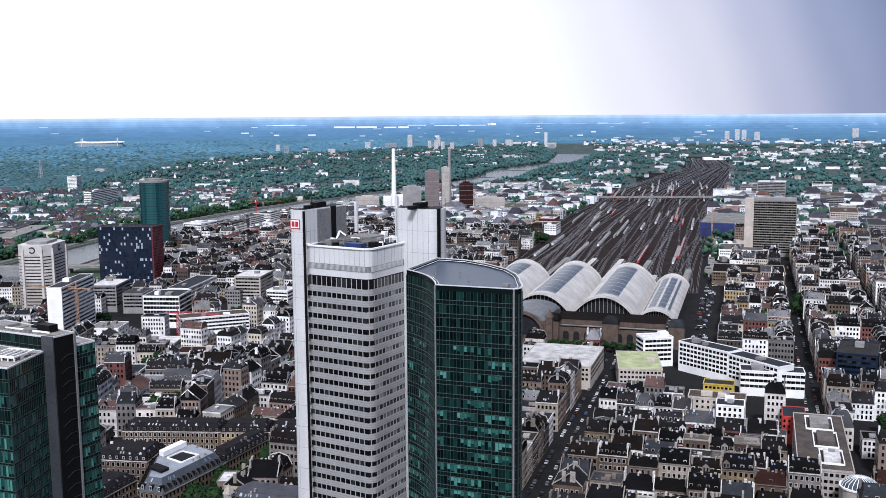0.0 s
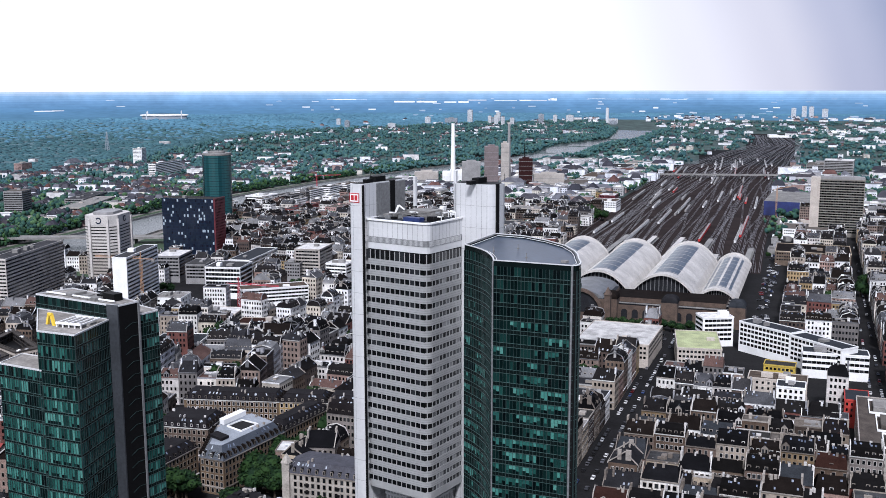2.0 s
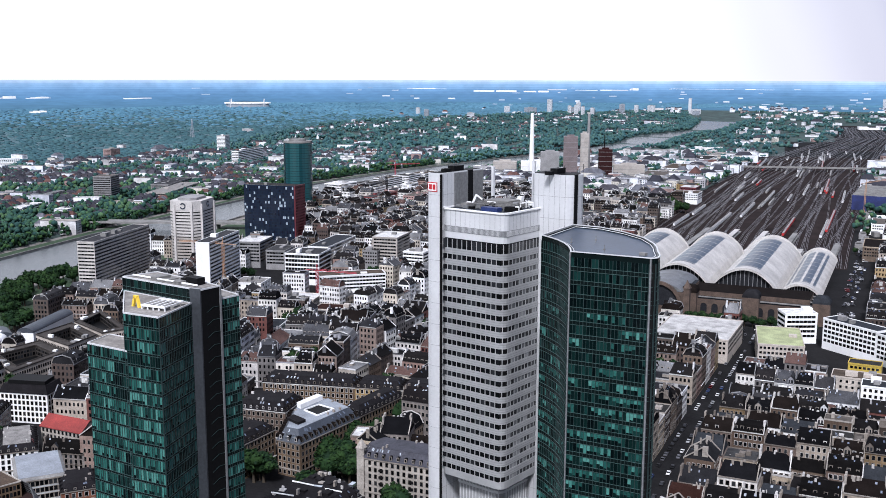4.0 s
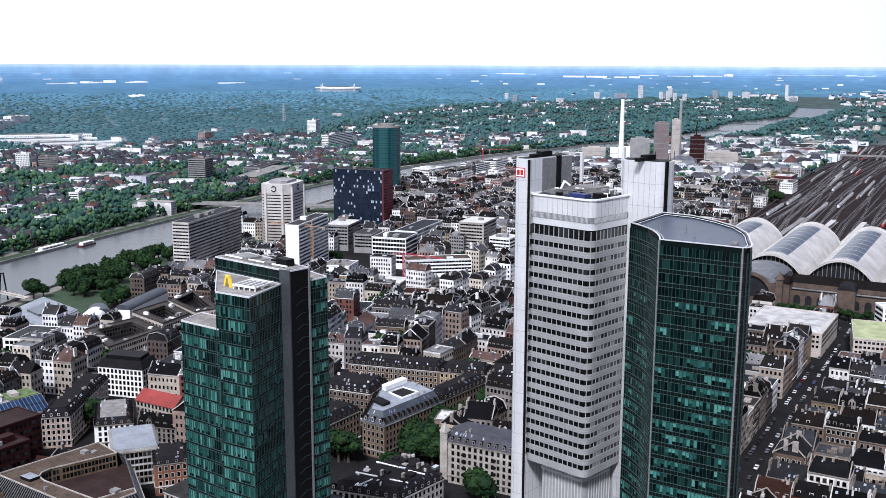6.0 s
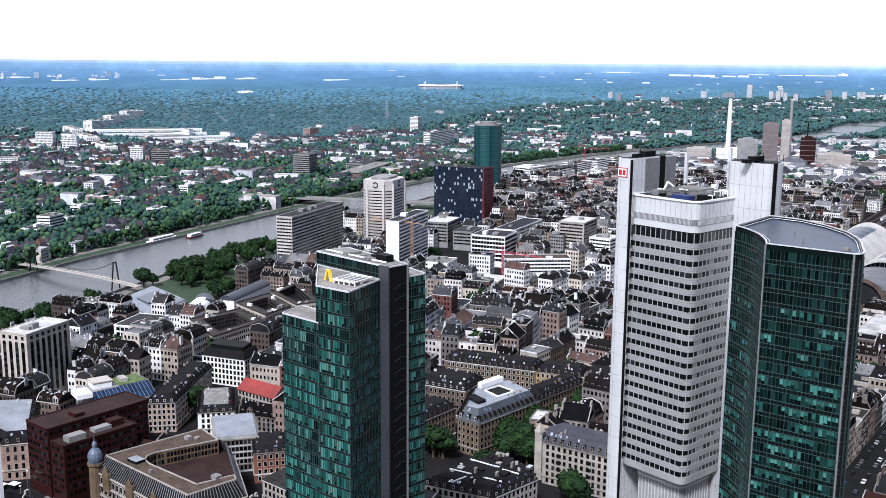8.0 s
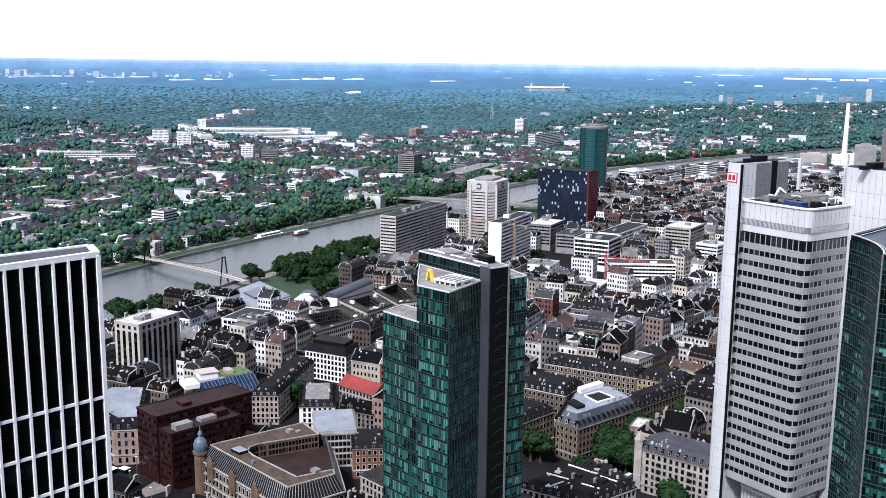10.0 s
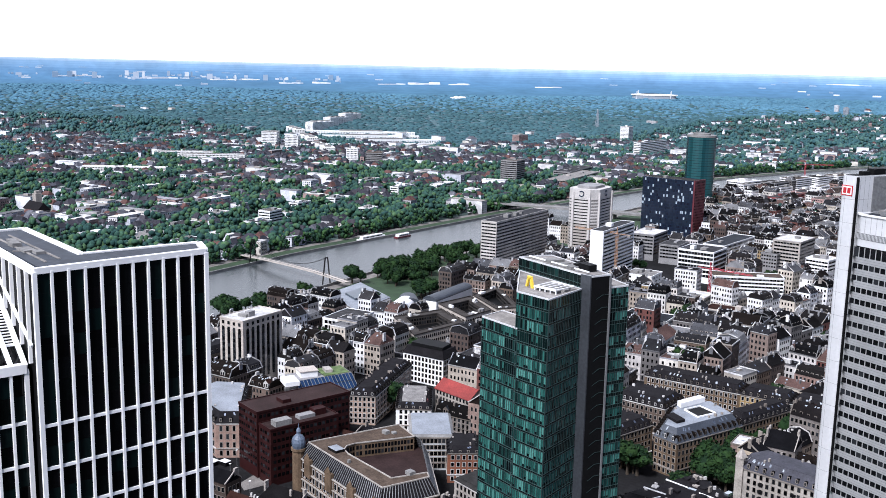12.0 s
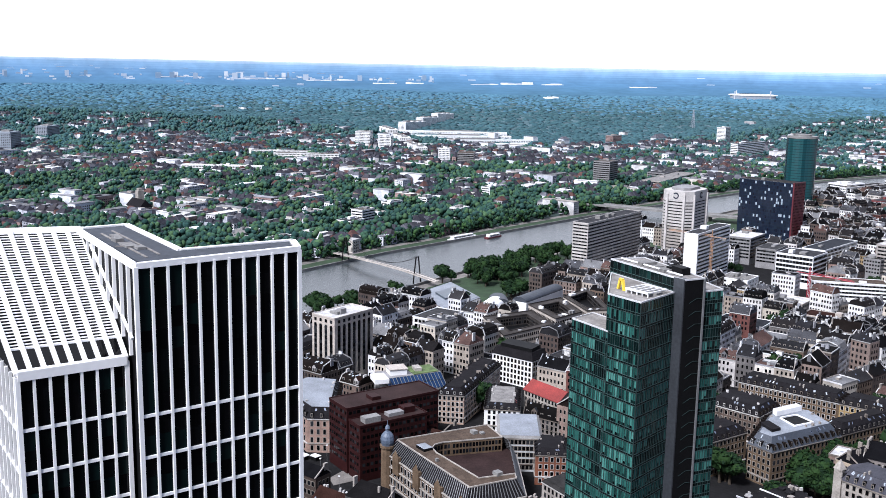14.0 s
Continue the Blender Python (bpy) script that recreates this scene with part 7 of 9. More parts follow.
# ---- bridges and boats ----
def footbridge():
    t = thing("footbridge", "slender footbridge with a pale deck hung from steel pylons", "bridge", (-880, 318, 0))
    pts = [(-955, 293, 5.0), (-915, 302, 7.0), (-875, 311, 8.5), (-835, 322, 8.5), (-795, 335, 6.0)]
    for a, b in zip(pts, pts[1:]):
        m = Mesh()
        m.beam(a, b, 5.5, 0.8)
        part("deck", m, M_CREAM, t, "pale deck")
        for o in (-2.7, 2.7):
            m = Mesh()
            m.beam((a[0], a[1] + o, a[2] + 1.2), (b[0], b[1] + o, b[2] + 1.2), 0.15, 0.4)
            part("railing", m, M_CONC, t)
    for x, y in ((-822, 327), (-934, 297)):
        for o in (-3.6, 3.6):
            m = Mesh()
            m.beam((x, y + o, 0), (x, y + o * 0.3, 24), 0.9, 0.9)
            part("pylon_leg", m, M_BLACK, t, "dark steel pylon leg")
        m = Mesh()
        m.beam((x, y - 1.2, 23.5), (x, y + 1.2, 23.5), 0.8, 0.8)
        part("pylon_head", m, M_BLACK, t)
    for s in (-1, 1):
        m = Mesh()
        prev = None
        for i in range(13):
            f = i / 12
            p = (-822 - 112 * f, 327 + s * 1.2 - 30 * f, 10.5 + 13 * (2 * f - 1) ** 2)
            if prev:
                m.beam(prev, p, 0.25, 0.25)
            prev = p
        part("cable", m, M_BLACK, t, "slack suspension cable")


footbridge()
t = thing("road_bridge", "grey road bridge crossing the river on piers", "bridge", (-1090, 790, 0))
m = Mesh()
m.beam((-1195, 700, 8), (-985, 850, 8), 20, 1.6)
part("deck", m, M_CONC, t)
for s in (-9.5, 9.5):
    m = Mesh()
    m.beam((-1195 + s * 0.58, 700 - s * 0.8, 9.3), (-985 + s * 0.58, 850 - s * 0.8, 9.3), 0.4, 1.1)
    part("parapet", m, M_CONC, t)
for k in range(4):
    m = Mesh()
    m.box((-1160 + 42 * k, 725 + 30 * k, 0), (4, 16, 7.4), 35)
    part("pier", m, M_CONC, t)
for x, y, L, lab, red in ((-1017, 462, 46, "long white river restaurant boat at the quay", 0), (-1012, 498, 26, "small red and white river boat at the quay", 1)):
    d = Vector((-0.42, 0.9))
    t = thing("river_boat", lab, "boat", (x, y, 0), "boats at the quay")
    a = Vector((x, y))
    n = Vector((d.y, -d.x))
    hull = [a - d * L / 2 - n * 3, a - d * L / 2 + n * 3, a + d * L * 0.42 + n * 3, a + d * L / 2, a + d * L * 0.42 - n * 3]
    m = Mesh()
    m.prism([tuple(p) for p in hull], 0.1, 1.6)
    part("hull", m, M_REDPANEL if red else M_WHITE, t)
    m = Mesh()
    m.prism([tuple(a + (p - a) * 0.8) for p in hull], 1.6, 4.2)
    part("cabin", m, M_WHITE, t)
    m = Mesh()
    wall_windows(m, a - d * L * 0.36 + n * 2.4, a + d * L * 0.32 + n * 2.4, 2.2, 1.1, 2.2, 1.7, 0.06)
    part("cabin_windows", m, M_PANE, t, "", "stuff")

# ---- far landmarks ----
def far_block(x, y, sx, sy, h, ang, wall, label, name="tower_block", cat="apartment building", storey=3.3, group="far tower blocks"):
    """A block beyond the near land: drawn in along the line of sight like the land it stands on."""
    t = thing(name, label, cat, (0, 0, 0), group)
    m = Mesh()
    m.box((x, y, 0), (sx, sy, h), ang)
    ob = new("wall", m.data("wall", [wall], True))
    ob.parent = t
    m = Mesh()
    r, l = turned(ang), turned(ang + 90)
    c = Vector((x, y))
    q = [c - r * sx / 2 - l * sy / 2, c + r * sx / 2 - l * sy / 2, c + r * sx / 2 + l * sy / 2, c - r * sx / 2 + l * sy / 2]
    for k in range(int(h / storey)):
        for i, j in ((0, 1), (1, 2), (3, 0)):
            wall_windows(m, q[i], q[j], 1 + storey * k, 1.4, 4.2, 1.9, 0.3)
    if m.v:
        ob = new("windows", m.data("windows", [M_PANE], True))
        ob.parent = t
        tagged(ob, "rows of small dark windows", kind="stuff")
    m = Mesh()
    m.box((x, y, h), (sx * 0.4, sy * 0.5, 3), ang)
    ob = new("plant_room", m.data("plant_room", [M_CONC], True))
    ob.parent = t
    return t


M_WHITEFAR = material("white_far_panel", [(0.76, 0.76, 0.75)], 0.8, stain=0.08)
# The blue-grey cast of the next two panels is painted haze.
M_PALEFAR = material("pale_hazed_panel", [(0.5, 0.52, 0.55)], 0.8, stain=0.1)
M_GREYFAR = material("grey_hazed_panel", [(0.26, 0.29, 0.33)], 0.8, stain=0.1)
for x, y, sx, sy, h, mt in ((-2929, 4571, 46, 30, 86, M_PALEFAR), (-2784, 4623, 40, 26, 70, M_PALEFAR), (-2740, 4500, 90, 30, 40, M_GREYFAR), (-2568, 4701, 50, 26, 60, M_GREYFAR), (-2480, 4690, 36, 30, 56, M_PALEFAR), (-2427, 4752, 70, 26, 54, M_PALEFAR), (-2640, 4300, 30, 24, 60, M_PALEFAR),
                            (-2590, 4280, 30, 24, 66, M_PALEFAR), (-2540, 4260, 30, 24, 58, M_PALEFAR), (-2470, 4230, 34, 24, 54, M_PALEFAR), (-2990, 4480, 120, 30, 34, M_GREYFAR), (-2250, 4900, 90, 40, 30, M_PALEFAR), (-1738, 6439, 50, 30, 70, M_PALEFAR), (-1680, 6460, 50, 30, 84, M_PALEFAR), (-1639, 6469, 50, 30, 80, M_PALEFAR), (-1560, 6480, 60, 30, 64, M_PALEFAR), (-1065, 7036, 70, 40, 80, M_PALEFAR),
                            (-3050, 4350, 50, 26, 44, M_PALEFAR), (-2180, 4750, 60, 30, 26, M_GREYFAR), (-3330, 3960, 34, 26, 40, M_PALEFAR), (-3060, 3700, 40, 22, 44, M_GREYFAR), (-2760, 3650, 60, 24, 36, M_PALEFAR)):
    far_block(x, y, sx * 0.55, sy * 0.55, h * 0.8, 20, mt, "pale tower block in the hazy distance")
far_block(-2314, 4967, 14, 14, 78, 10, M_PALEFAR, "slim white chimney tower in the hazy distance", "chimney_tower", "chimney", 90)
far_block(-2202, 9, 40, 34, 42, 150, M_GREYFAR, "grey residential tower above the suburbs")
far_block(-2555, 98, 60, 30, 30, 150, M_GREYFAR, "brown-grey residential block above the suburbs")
for k in range(9):
    far_block(-3180 + 62 * k * 1.1, 1400 - 46 * k * 1.1 * 0.9, 46, 26, 18 + 4 * (k % 3), 124, M_WHITEFAR, "white terraced flats climbing the hill", "terraced_flats", "apartment building", 3.2, "terraced flats")
for x0, y0, x1, y1 in ((-2560, 985, -2420, 1240), (-2400, 940, -2300, 1190), (-2260, 900, -2180, 1180), (-2130, 862, -2085, 1120), (-2010, 835, -1990, 1040)):
    c, L = Vector(((x0 + x1) / 2, (y0 + y1) / 2)), math.hypot(x1 - x0, y1 - y0)
    far_block(c.x, c.y, L, 11, 9, math.degrees(math.atan2(y1 - y0, x1 - x0)), M_WHITEFAR, "long white terraced row among gardens", "terraced_row", "apartment building", 3.2, "terraced rows")
for k in range(9):
    p = Vector((-2620, 965)).lerp(Vector((-1940, 790)), k / 8)
    far_block(p.x, p.y, 40, 26, 14 + 3 * (k % 3), 165, M_WHITEFAR, "white stepped block of flats", "stepped_flats", "apartment building", 3.2, "stepped flats")
# long white sheds and halls at the edge of sight
for x0, y0, x1, y1, h in ((-9001, 1912, -9243, 2428, 16), (-8685, 2495, -8881, 2971, 14), (-7771, 2791, -7830, 2984, 12), (-7871, 3116, -7919, 3269, 20), (-7705, 3631, -7886, 4279, 12), (-7800, 3960, -7886, 4279, 22), (-7734, 4324, -7787, 4525, 14), (-7072, 4781, -7126, 5051, 10), (-9531, 1344, -9792, 1810, 14), (-4851, 2726, -4852, 2788, 14),
                          (-9604, 11205, -8937, 11268, 14), (-7317, 9760, -6364, 9901, 22), (-7338, 11419, -6196, 11527, 16), (-6614, 13544, -5132, 13586, 12), (-6417, 11971, -6318, 11979, 34), (-1144, 3891, -973, 3962, 14), (-954, 4703, -752, 4780, 14), (-1068, 4350, -896, 4417, 12)):
    t = thing("far_hall", "long white hall at the edge of the woods", "industrial hall", (0, 0, 0), "far halls")
    rh = random.Random(int(abs(x0)))
    f = 0.0
    while f < 0.95:
        g = min(1.0, f + rh.uniform(0.08, 0.3))
        c, L = Vector((x0, y0)).lerp(Vector((x1, y1)), (f + g) / 2), math.hypot(x1 - x0, y1 - y0) * (g - f)
        m = Mesh()
        m.box((c.x, c.y, 0), (L * 0.97, 60, h * rh.uniform(0.35, 1.0)), math.degrees(math.atan2(y1 - y0, x1 - x0)))
        ob = new("hall_block", m.data("hall_block", [rh.choice((M_WHITEFAR, M_WHITEFAR, M_PALEFAR))], True))
        ob.parent = t
        f = g + rh.choice((0, 0, 0.05, 0.12))
# stadium: a white ring roof on masts
t = thing("stadium", "stadium with a white ring roof above the woods", "stadium", (0, 0, 0))
m = Mesh()
n = 28
for i in range(n):
    a0, a1 = 6.2832 * i / n, 6.2832 * (i + 1) / n
    p = [(-4842 + rx * math.cos(a), 4132 + rx * math.sin(a) * 0.9) for rx, a in ((150, a0), (150, a1), (90, a1), (90, a0))]
    m.quad((*p[0], 27), (*p[1], 27), (*p[2], 31), (*p[3], 31))
    m.quad((*p[0], 22), (*p[1], 22), (*p[1], 27), (*p[0], 27))
ob = new("ring_roof", m.data("ring_roof", [material("white_membrane", [(0.75, 0.74, 0.7)], 0.6)], True))
ob.parent = t
m = Mesh()
m.prism([(-4842 + 140 * math.cos(6.2832 * i / n), 4132 + 126 * math.sin(6.2832 * i / n)) for i in range(n)], 0, 22)
ob = new("stand", m.data("stand", [M_GREYFAR], True))
ob.parent = t
for i in range(0, n, 7):
    m = Mesh()
    m.box((-4842 + 150 * math.cos(6.2832 * i / n), 4132 + 135 * math.sin(6.2832 * i / n), 0), (4, 4, 48))
    ob = new("mast", m.data("mast", [M_PALEFAR], True))
    ob.parent = t
# lattice look-out mast in the woods
t = thing("lattice_mast", "slim grey lattice mast standing in the woods", "mast", (-2534, 1936, 0))
for s in range(4):
    cx, cy = ((-1, -1), (1, -1), (1, 1), (-1, 1))[s]
    m = Mesh()
    m.beam((-2534 + 5 * cx, 1936 + 5 * cy, 0), (-2534 + 0.8 * cx, 1936 + 0.8 * cy, 62), 0.9, 0.9)
    part("leg", m, M_GREYFAR, t)
m = Mesh()
for k in range(10):
    w0, w1 = 5 - 0.42 * k, 5 - 0.42 * (k + 1)
    for s in range(4):
        a, b = ((-1, -1), (1, -1), (1, 1), (-1, 1))[s], ((1, -1), (1, 1), (-1, 1), (-1, -1))[s]
        m.beam((-2534 + w0 * a[0], 1936 + w0 * a[1], 6.2 * k), (-2534 + w1 * b[0], 1936 + w1 * b[1], 6.2 * (k + 1)), 0.5, 0.5)
part("bracing", m, M_GREYFAR, t, "", "stuff")
# church
t = thing("church", "old stone church with a square tower and slate roof", "church", (-1310, 150, 0))
TAKEN.append((-1310, 150, 28))
m = Mesh()
m.box((-1324, 152, 0), (8, 8, 27), 20)
m.box((-1324, 152, 27), (5, 5, 3), 20)
part("tower", m, M_PALEWALL, t)
m = Mesh()
m.box((-1300, 148, 0), (34, 16, 11), 20)
part("nave", m, M_PALEWALL, t)
m = Mesh()
r, l = turned(20), turned(110)
c = Vector((-1300, 148))
e = [c - r * 18 - l * 9, c + r * 18 - l * 9, c + r * 18 + l * 9, c - r * 18 + l * 9]
m.add([(*p, 11) for p in e] + [(*(c - r * 17), 20), (*(c + r * 17), 20)], [(0, 1, 5, 4), (2, 3, 4, 5), (1, 2, 5), (3, 0, 4)])
part("nave_roof", m, M_DARKSLATE, t)
# white villas and flats on the far bank
for x, y, lr, ll, z in ((-1068, 347, 26, 20, 17), (-1100, 372, 24, 16, 24), (-1421, 640, 40, 14, 14), (-1331, 715, 60, 16, 13), (-1224, 453, 30, 14, 13), (-1260, 520, 26, 14, 12), (-1150, 520, 22, 16, 13), (-1010, 250, 30, 18, 12), (-1060, 205, 60, 24, 9), (-1120, 270, 40, 22, 10), (-1180, 330, 30, 16, 12), (-1310, 640, 44, 14, 16)):
    office((x, y), 124, lr, ll, z, "bands", M_WHITE, "white modern villa block among the bank gardens", cat="apartment building", group="bank villas", storey=3.1, wh=1.4)
# white workshop roofs along the tracks
for x, y, lr, ll, z, mt in ((-951, 2136, 120, 60, 10, M_WHITE), (-1052, 2400, 130, 70, 11, M_WHITE), (-960, 2280, 90, 50, 10, M_CREAM), (-855, 1731, 110, 60, 9, M_WHITE), (-794, 1640, 70, 50, 10, M_GREY), (-900, 1900, 120, 46, 9, M_WHITE), (-700, 1290, 36, 60, 17, M_CREAM), (-627, 1129, 40, 70, 17, M_CREAM), (-660, 1440, 40, 40, 17, M_WHITE), (-690, 1500, 36, 26, 19, M_REDPANEL), (-720, 1560, 36, 30, 16, M_YELLOW)):
    office((x, y), 104, lr, ll, z, "punched", mt, "broad pale building beside the railway yard", cat="commercial building", group="yard buildings")


# ---- tower cranes ----
def crane(x, y, h, jib, ang, col, label):
    t = thing("tower_crane", label, "crane", (x, y, 0), "tower cranes")
    m = Mesh()
    for cx, cy in ((-0.8, -0.8), (0.8, -0.8), (0.8, 0.8), (-0.8, 0.8)):
        m.box((x + cx, y + cy, 0), (0.3, 0.3, h))
    for k in range(int(h / 3)):
        m.beam((x - 0.8, y - 0.8, 3 * k), (x + 0.8, y - 0.8, 3 * k + 3), 0.2, 0.2)
        m.beam((x + 0.8, y - 0.8, 3 * k), (x + 0.8, y + 0.8, 3 * k + 3), 0.2, 0.2)
    part("mast", m, col, t)
    d = turned(ang)
    m = Mesh()
    m.beam((x - d.x * jib * 0.3, y - d.y * jib * 0.3, h), (x + d.x * jib, y + d.y * jib, h), 1.0, 0.4)
    m.beam((x, y, h + 1.4), (x + d.x * jib, y + d.y * jib, h + 0.9), 0.35, 0.35)
    for k in range(int(jib / 3)):
        m.beam((x + d.x * 3 * k, y + d.y * 3 * k, h), (x + d.x * (3 * k + 1.5), y + d.y * (3 * k + 1.5), h + 1.3), 0.2, 0.2)
    part("jib", m, col, t)
    m = Mesh()
    m.beam((x, y, h), (x, y, h + 6), 0.6, 0.6)
    part("head", m, col, t)
    m = Mesh()
    m.box((x - d.x * jib * 0.27, y - d.y * jib * 0.27, h - 2), (3, 1.6, 2), ang)
    part("counterweight", m, M_CONC, t)


M_CRANERED = material("red_crane_paint", [(0.4, 0.04, 0.06)], 0.6)
M_CRANEORANGE = material("orange_crane_paint", [(0.42, 0.25, 0.15)], 0.6)
crane(-645, 612, 24, 40, 15, M_CRANERED, "red tower crane over a building site")
crane(-700, 552, 50, 44, 200, M_CRANEORANGE, "orange tower crane beside white slabs")
crane(-1180, 1330, 40, 46, 60, M_CRANERED, "red tower crane by the river")
crane(-430, 1500, 44, 50, 80, M_CRANEORANGE, "orange tower crane beside the tracks")



# ---- town houses ----
def roof_profile(depth, rg, kind):
    """(distance in from the front, height above the eaves) from the front eaves to the back eaves."""
    if kind == "mansard":
        inset, rise, top = rg.uniform(1.3, 2.2), rg.uniform(3.0, 4.6), rg.uniform(0.7, 2.2)
        return [(-0.35, -0.1), (inset, rise), (depth / 2, rise + top), (depth - inset, rise), (depth + 0.35, -0.1)]
    ridge, top = depth * rg.uniform(0.4, 0.6), depth * rg.uniform(0.36, 0.46)
    return [(-0.4, -0.15), (ridge * 0.5, top * 0.48), (ridge, top), (ridge + (depth - ridge) * 0.5, top * 0.48), (depth + 0.4, -0.15)]


def town_house(quad, z, rg, single=True, out=None):
    """A perimeter-block house on its four corners (front edge first)."""
    kind = rg.choice(("mansard", "mansard", "mansard", "gable", "gable", "flat"))
    q = [Vector(p) for p in quad]
    c = sum(q, Vector((0, 0))) / 4
    if single:
        t = thing("town_house", "five-storey town house with " + {"flat": "a flat roof", "gable": "a dark pitched roof and roof windows", "mansard": "a dark mansard roof and dormers"}[kind], "house", (c.x, c.y, 0), "town houses")
    walls, roof, win, trim, dorm = (Mesh(), Mesh(), Mesh(), Mesh(), Mesh()) if single else (out["wall"], out["roof"], out["win"], out["trim"], out["dorm"])
    floors = max(3, int((z - 1.5) / 3.5))
    walls.prism(quad, 0, z)
    d = q[1] - q[0]
    L = d.length
    d /= L
    n = Vector((d.y, -d.x))
    ang = math.degrees(math.atan2(d.y, d.x))
    depth = (q[3] - q[0]).length
    pitch = rg.uniform(2.2, 2.9)
    wide = rg.uniform(1.1, 1.5)
    for a, b in ((q[0], q[1]), (q[2], q[3]), (q[1], q[2]), (q[3], q[0])):
        for k in range(floors):
            wall_windows(win, a, b, 1.0 + k * (z - 0.8) / floors, 2.0 if k else 2.5, pitch, wide, 0.07, 0, 0.04, 0.16 if single else 0, 1)

    def place(x, y, zz):
        """A point x along the front, y in from it."""
        p = q[0] + d * x - n * y
        return (p.x, p.y, z + zz)

    if kind == "flat":
        roof.prism([tuple(c + (p - c) * 0.97) for p in q], z, z + 0.25)
        for a, b in zip(quad, quad[1:] + quad[:1]):
            trim.beam((*a, z + 0.35), (*b, z + 0.35), 0.35, 0.8)
        for k in range(rg.randint(1, 4)):
            p = place(L * rg.uniform(0.15, 0.85), depth * rg.uniform(0.25, 0.75), 0.2)
            trim.box(p, (rg.uniform(1, 5), rg.uniform(1, 4), rg.uniform(0.6, 2.8)), ang)
        for k in range(rg.randint(0, 4)):
            x, y = L * rg.uniform(0.15, 0.8), depth * rg.uniform(0.2, 0.7)
            dorm.quad(place(x, y, 0.5), place(x + 1.2, y, 0.5), place(x + 1.2, y + 1.6, 0.62), place(x, y + 1.6, 0.62), 3)
    else:
        prof = roof_profile(depth, rg, kind)
        m = len(prof)
        hip = rg.uniform(0, 0.5)
        vs = [place(hip * max(0, h), y, h) for y, h in prof] + [place(L - hip * max(0, h), y, h) for y, h in prof]
        roof.add(vs, [(i, m + i, m + i + 1, i + 1) for i in range(m - 1)] + [tuple(range(m)), tuple(reversed(range(m, 2 * m))), (0, m - 1, 2 * m - 1, m)])
        (y0, h0), (y1, h1), (y2, h2) = prof[:3]
        nd = int(L / rg.uniform(2.7, 4.2))
        if kind == "mansard":
            skip = rg.choice((0, 0, 0.25))
            gable = rg.randrange(max(1, nd)) if rg.random() < 0.35 else -1
            for i in range(nd):
                for side in (0, 1):
                    if rg.random() < skip:
                        continue
                    x = L * (i + 0.5) / nd
                    w, hh = rg.choice(((0.65, 1.5), (0.75, 1.8)))
                    inn, sg = (0.5, 1) if side == 0 else (depth - 0.5, -1)
                    if i == gable and side == 0:
                        w, hh, inn = 1.7, 3.0, 0.1
                        trim.add([place(x - w, inn - 0.1, 0), place(x + w, inn - 0.1, 0), place(x + w, inn - 0.1, hh), place(x, inn - 0.1, hh + 1.7), place(x - w, inn - 0.1, hh),
                                  place(x - w, inn + 2.6, 0), place(x + w, inn + 2.6, 0), place(x + w, inn + 2.6, hh), place(x, inn + 2.6, hh + 1.7), place(x - w, inn + 2.6, hh)],
                                 [(0, 1, 2, 3, 4), (1, 6, 7, 2), (5, 0, 4, 9)])
                        dorm.add([place(x - w - 0.2, inn - 0.3, hh - 0.2), place(x, inn - 0.3, hh + 1.8), place(x + w + 0.2, inn - 0.3, hh - 0.2), place(x - w - 0.2, inn + 3, hh - 0.2), place(x, inn + 3, hh + 1.8), place(x + w + 0.2, inn + 3, hh - 0.2)], [(0, 1, 4, 3), (1, 2, 5, 4)], 0)
                        for o in (-0.75, 0.75):
                            dorm.quad(place(x + o - 0.45, inn - 0.16, 0.7), place(x + o + 0.45, inn - 0.16, 0.7), place(x + o + 0.45, inn - 0.16, 2.5), place(x + o - 0.45, inn - 0.16, 2.5), 1)
                        continue
                    yb, lift = inn + sg * 1.9, 0.55
                    dorm.add([place(x - w, inn, lift), place(x + w, inn, lift), place(x + w, inn, lift + hh), place(x - w, inn, lift + hh), place(x - w, yb, lift), place(x + w, yb, lift), place(x + w, yb, lift + hh + 0.15), place(x - w, yb, lift + hh + 0.15)], [(1, 5, 6, 2), (4, 0, 3, 7), (3, 2, 6, 7)], 0)
                    dorm.quad(place(x - w - 0.1, inn - sg * 0.02, lift), place(x + w + 0.1, inn - sg * 0.02, lift), place(x + w + 0.1, inn - sg * 0.02, lift + hh + 0.15), place(x - w - 0.1, inn - sg * 0.02, lift + hh + 0.15), 2)
                    dorm.quad(place(x - w + 0.16, inn - sg * 0.06, lift + 0.2), place(x + w - 0.16, inn - sg * 0.06, lift + 0.2), place(x + w - 0.16, inn - sg * 0.06, lift + hh - 0.12), place(x - w + 0.16, inn - sg * 0.06, lift + hh - 0.12), 1)
        # roof windows on the slopes
        for k in range(rg.randint(1, 7)):
            a = 0 if kind == "gable" and rg.random() < 0.5 else 1
            if rg.random() < 0.35:
                a = 3 - a
            (ya, ha), (yb, hb) = prof[a], prof[a + 1]
            f, x, w = rg.uniform(0.2, 0.6), rg.uniform(1, L - 2), rg.uniform(0.5, 1.1)
            g = f + 0.28
            lo, hi = (ya + (yb - ya) * f, ha + (hb - ha) * f + 0.12), (ya + (yb - ya) * g, ha + (hb - ha) * g + 0.12)
            dorm.quad(place(x, *lo), place(x + w, *lo), place(x + w, *hi), place(x, *hi), 3)
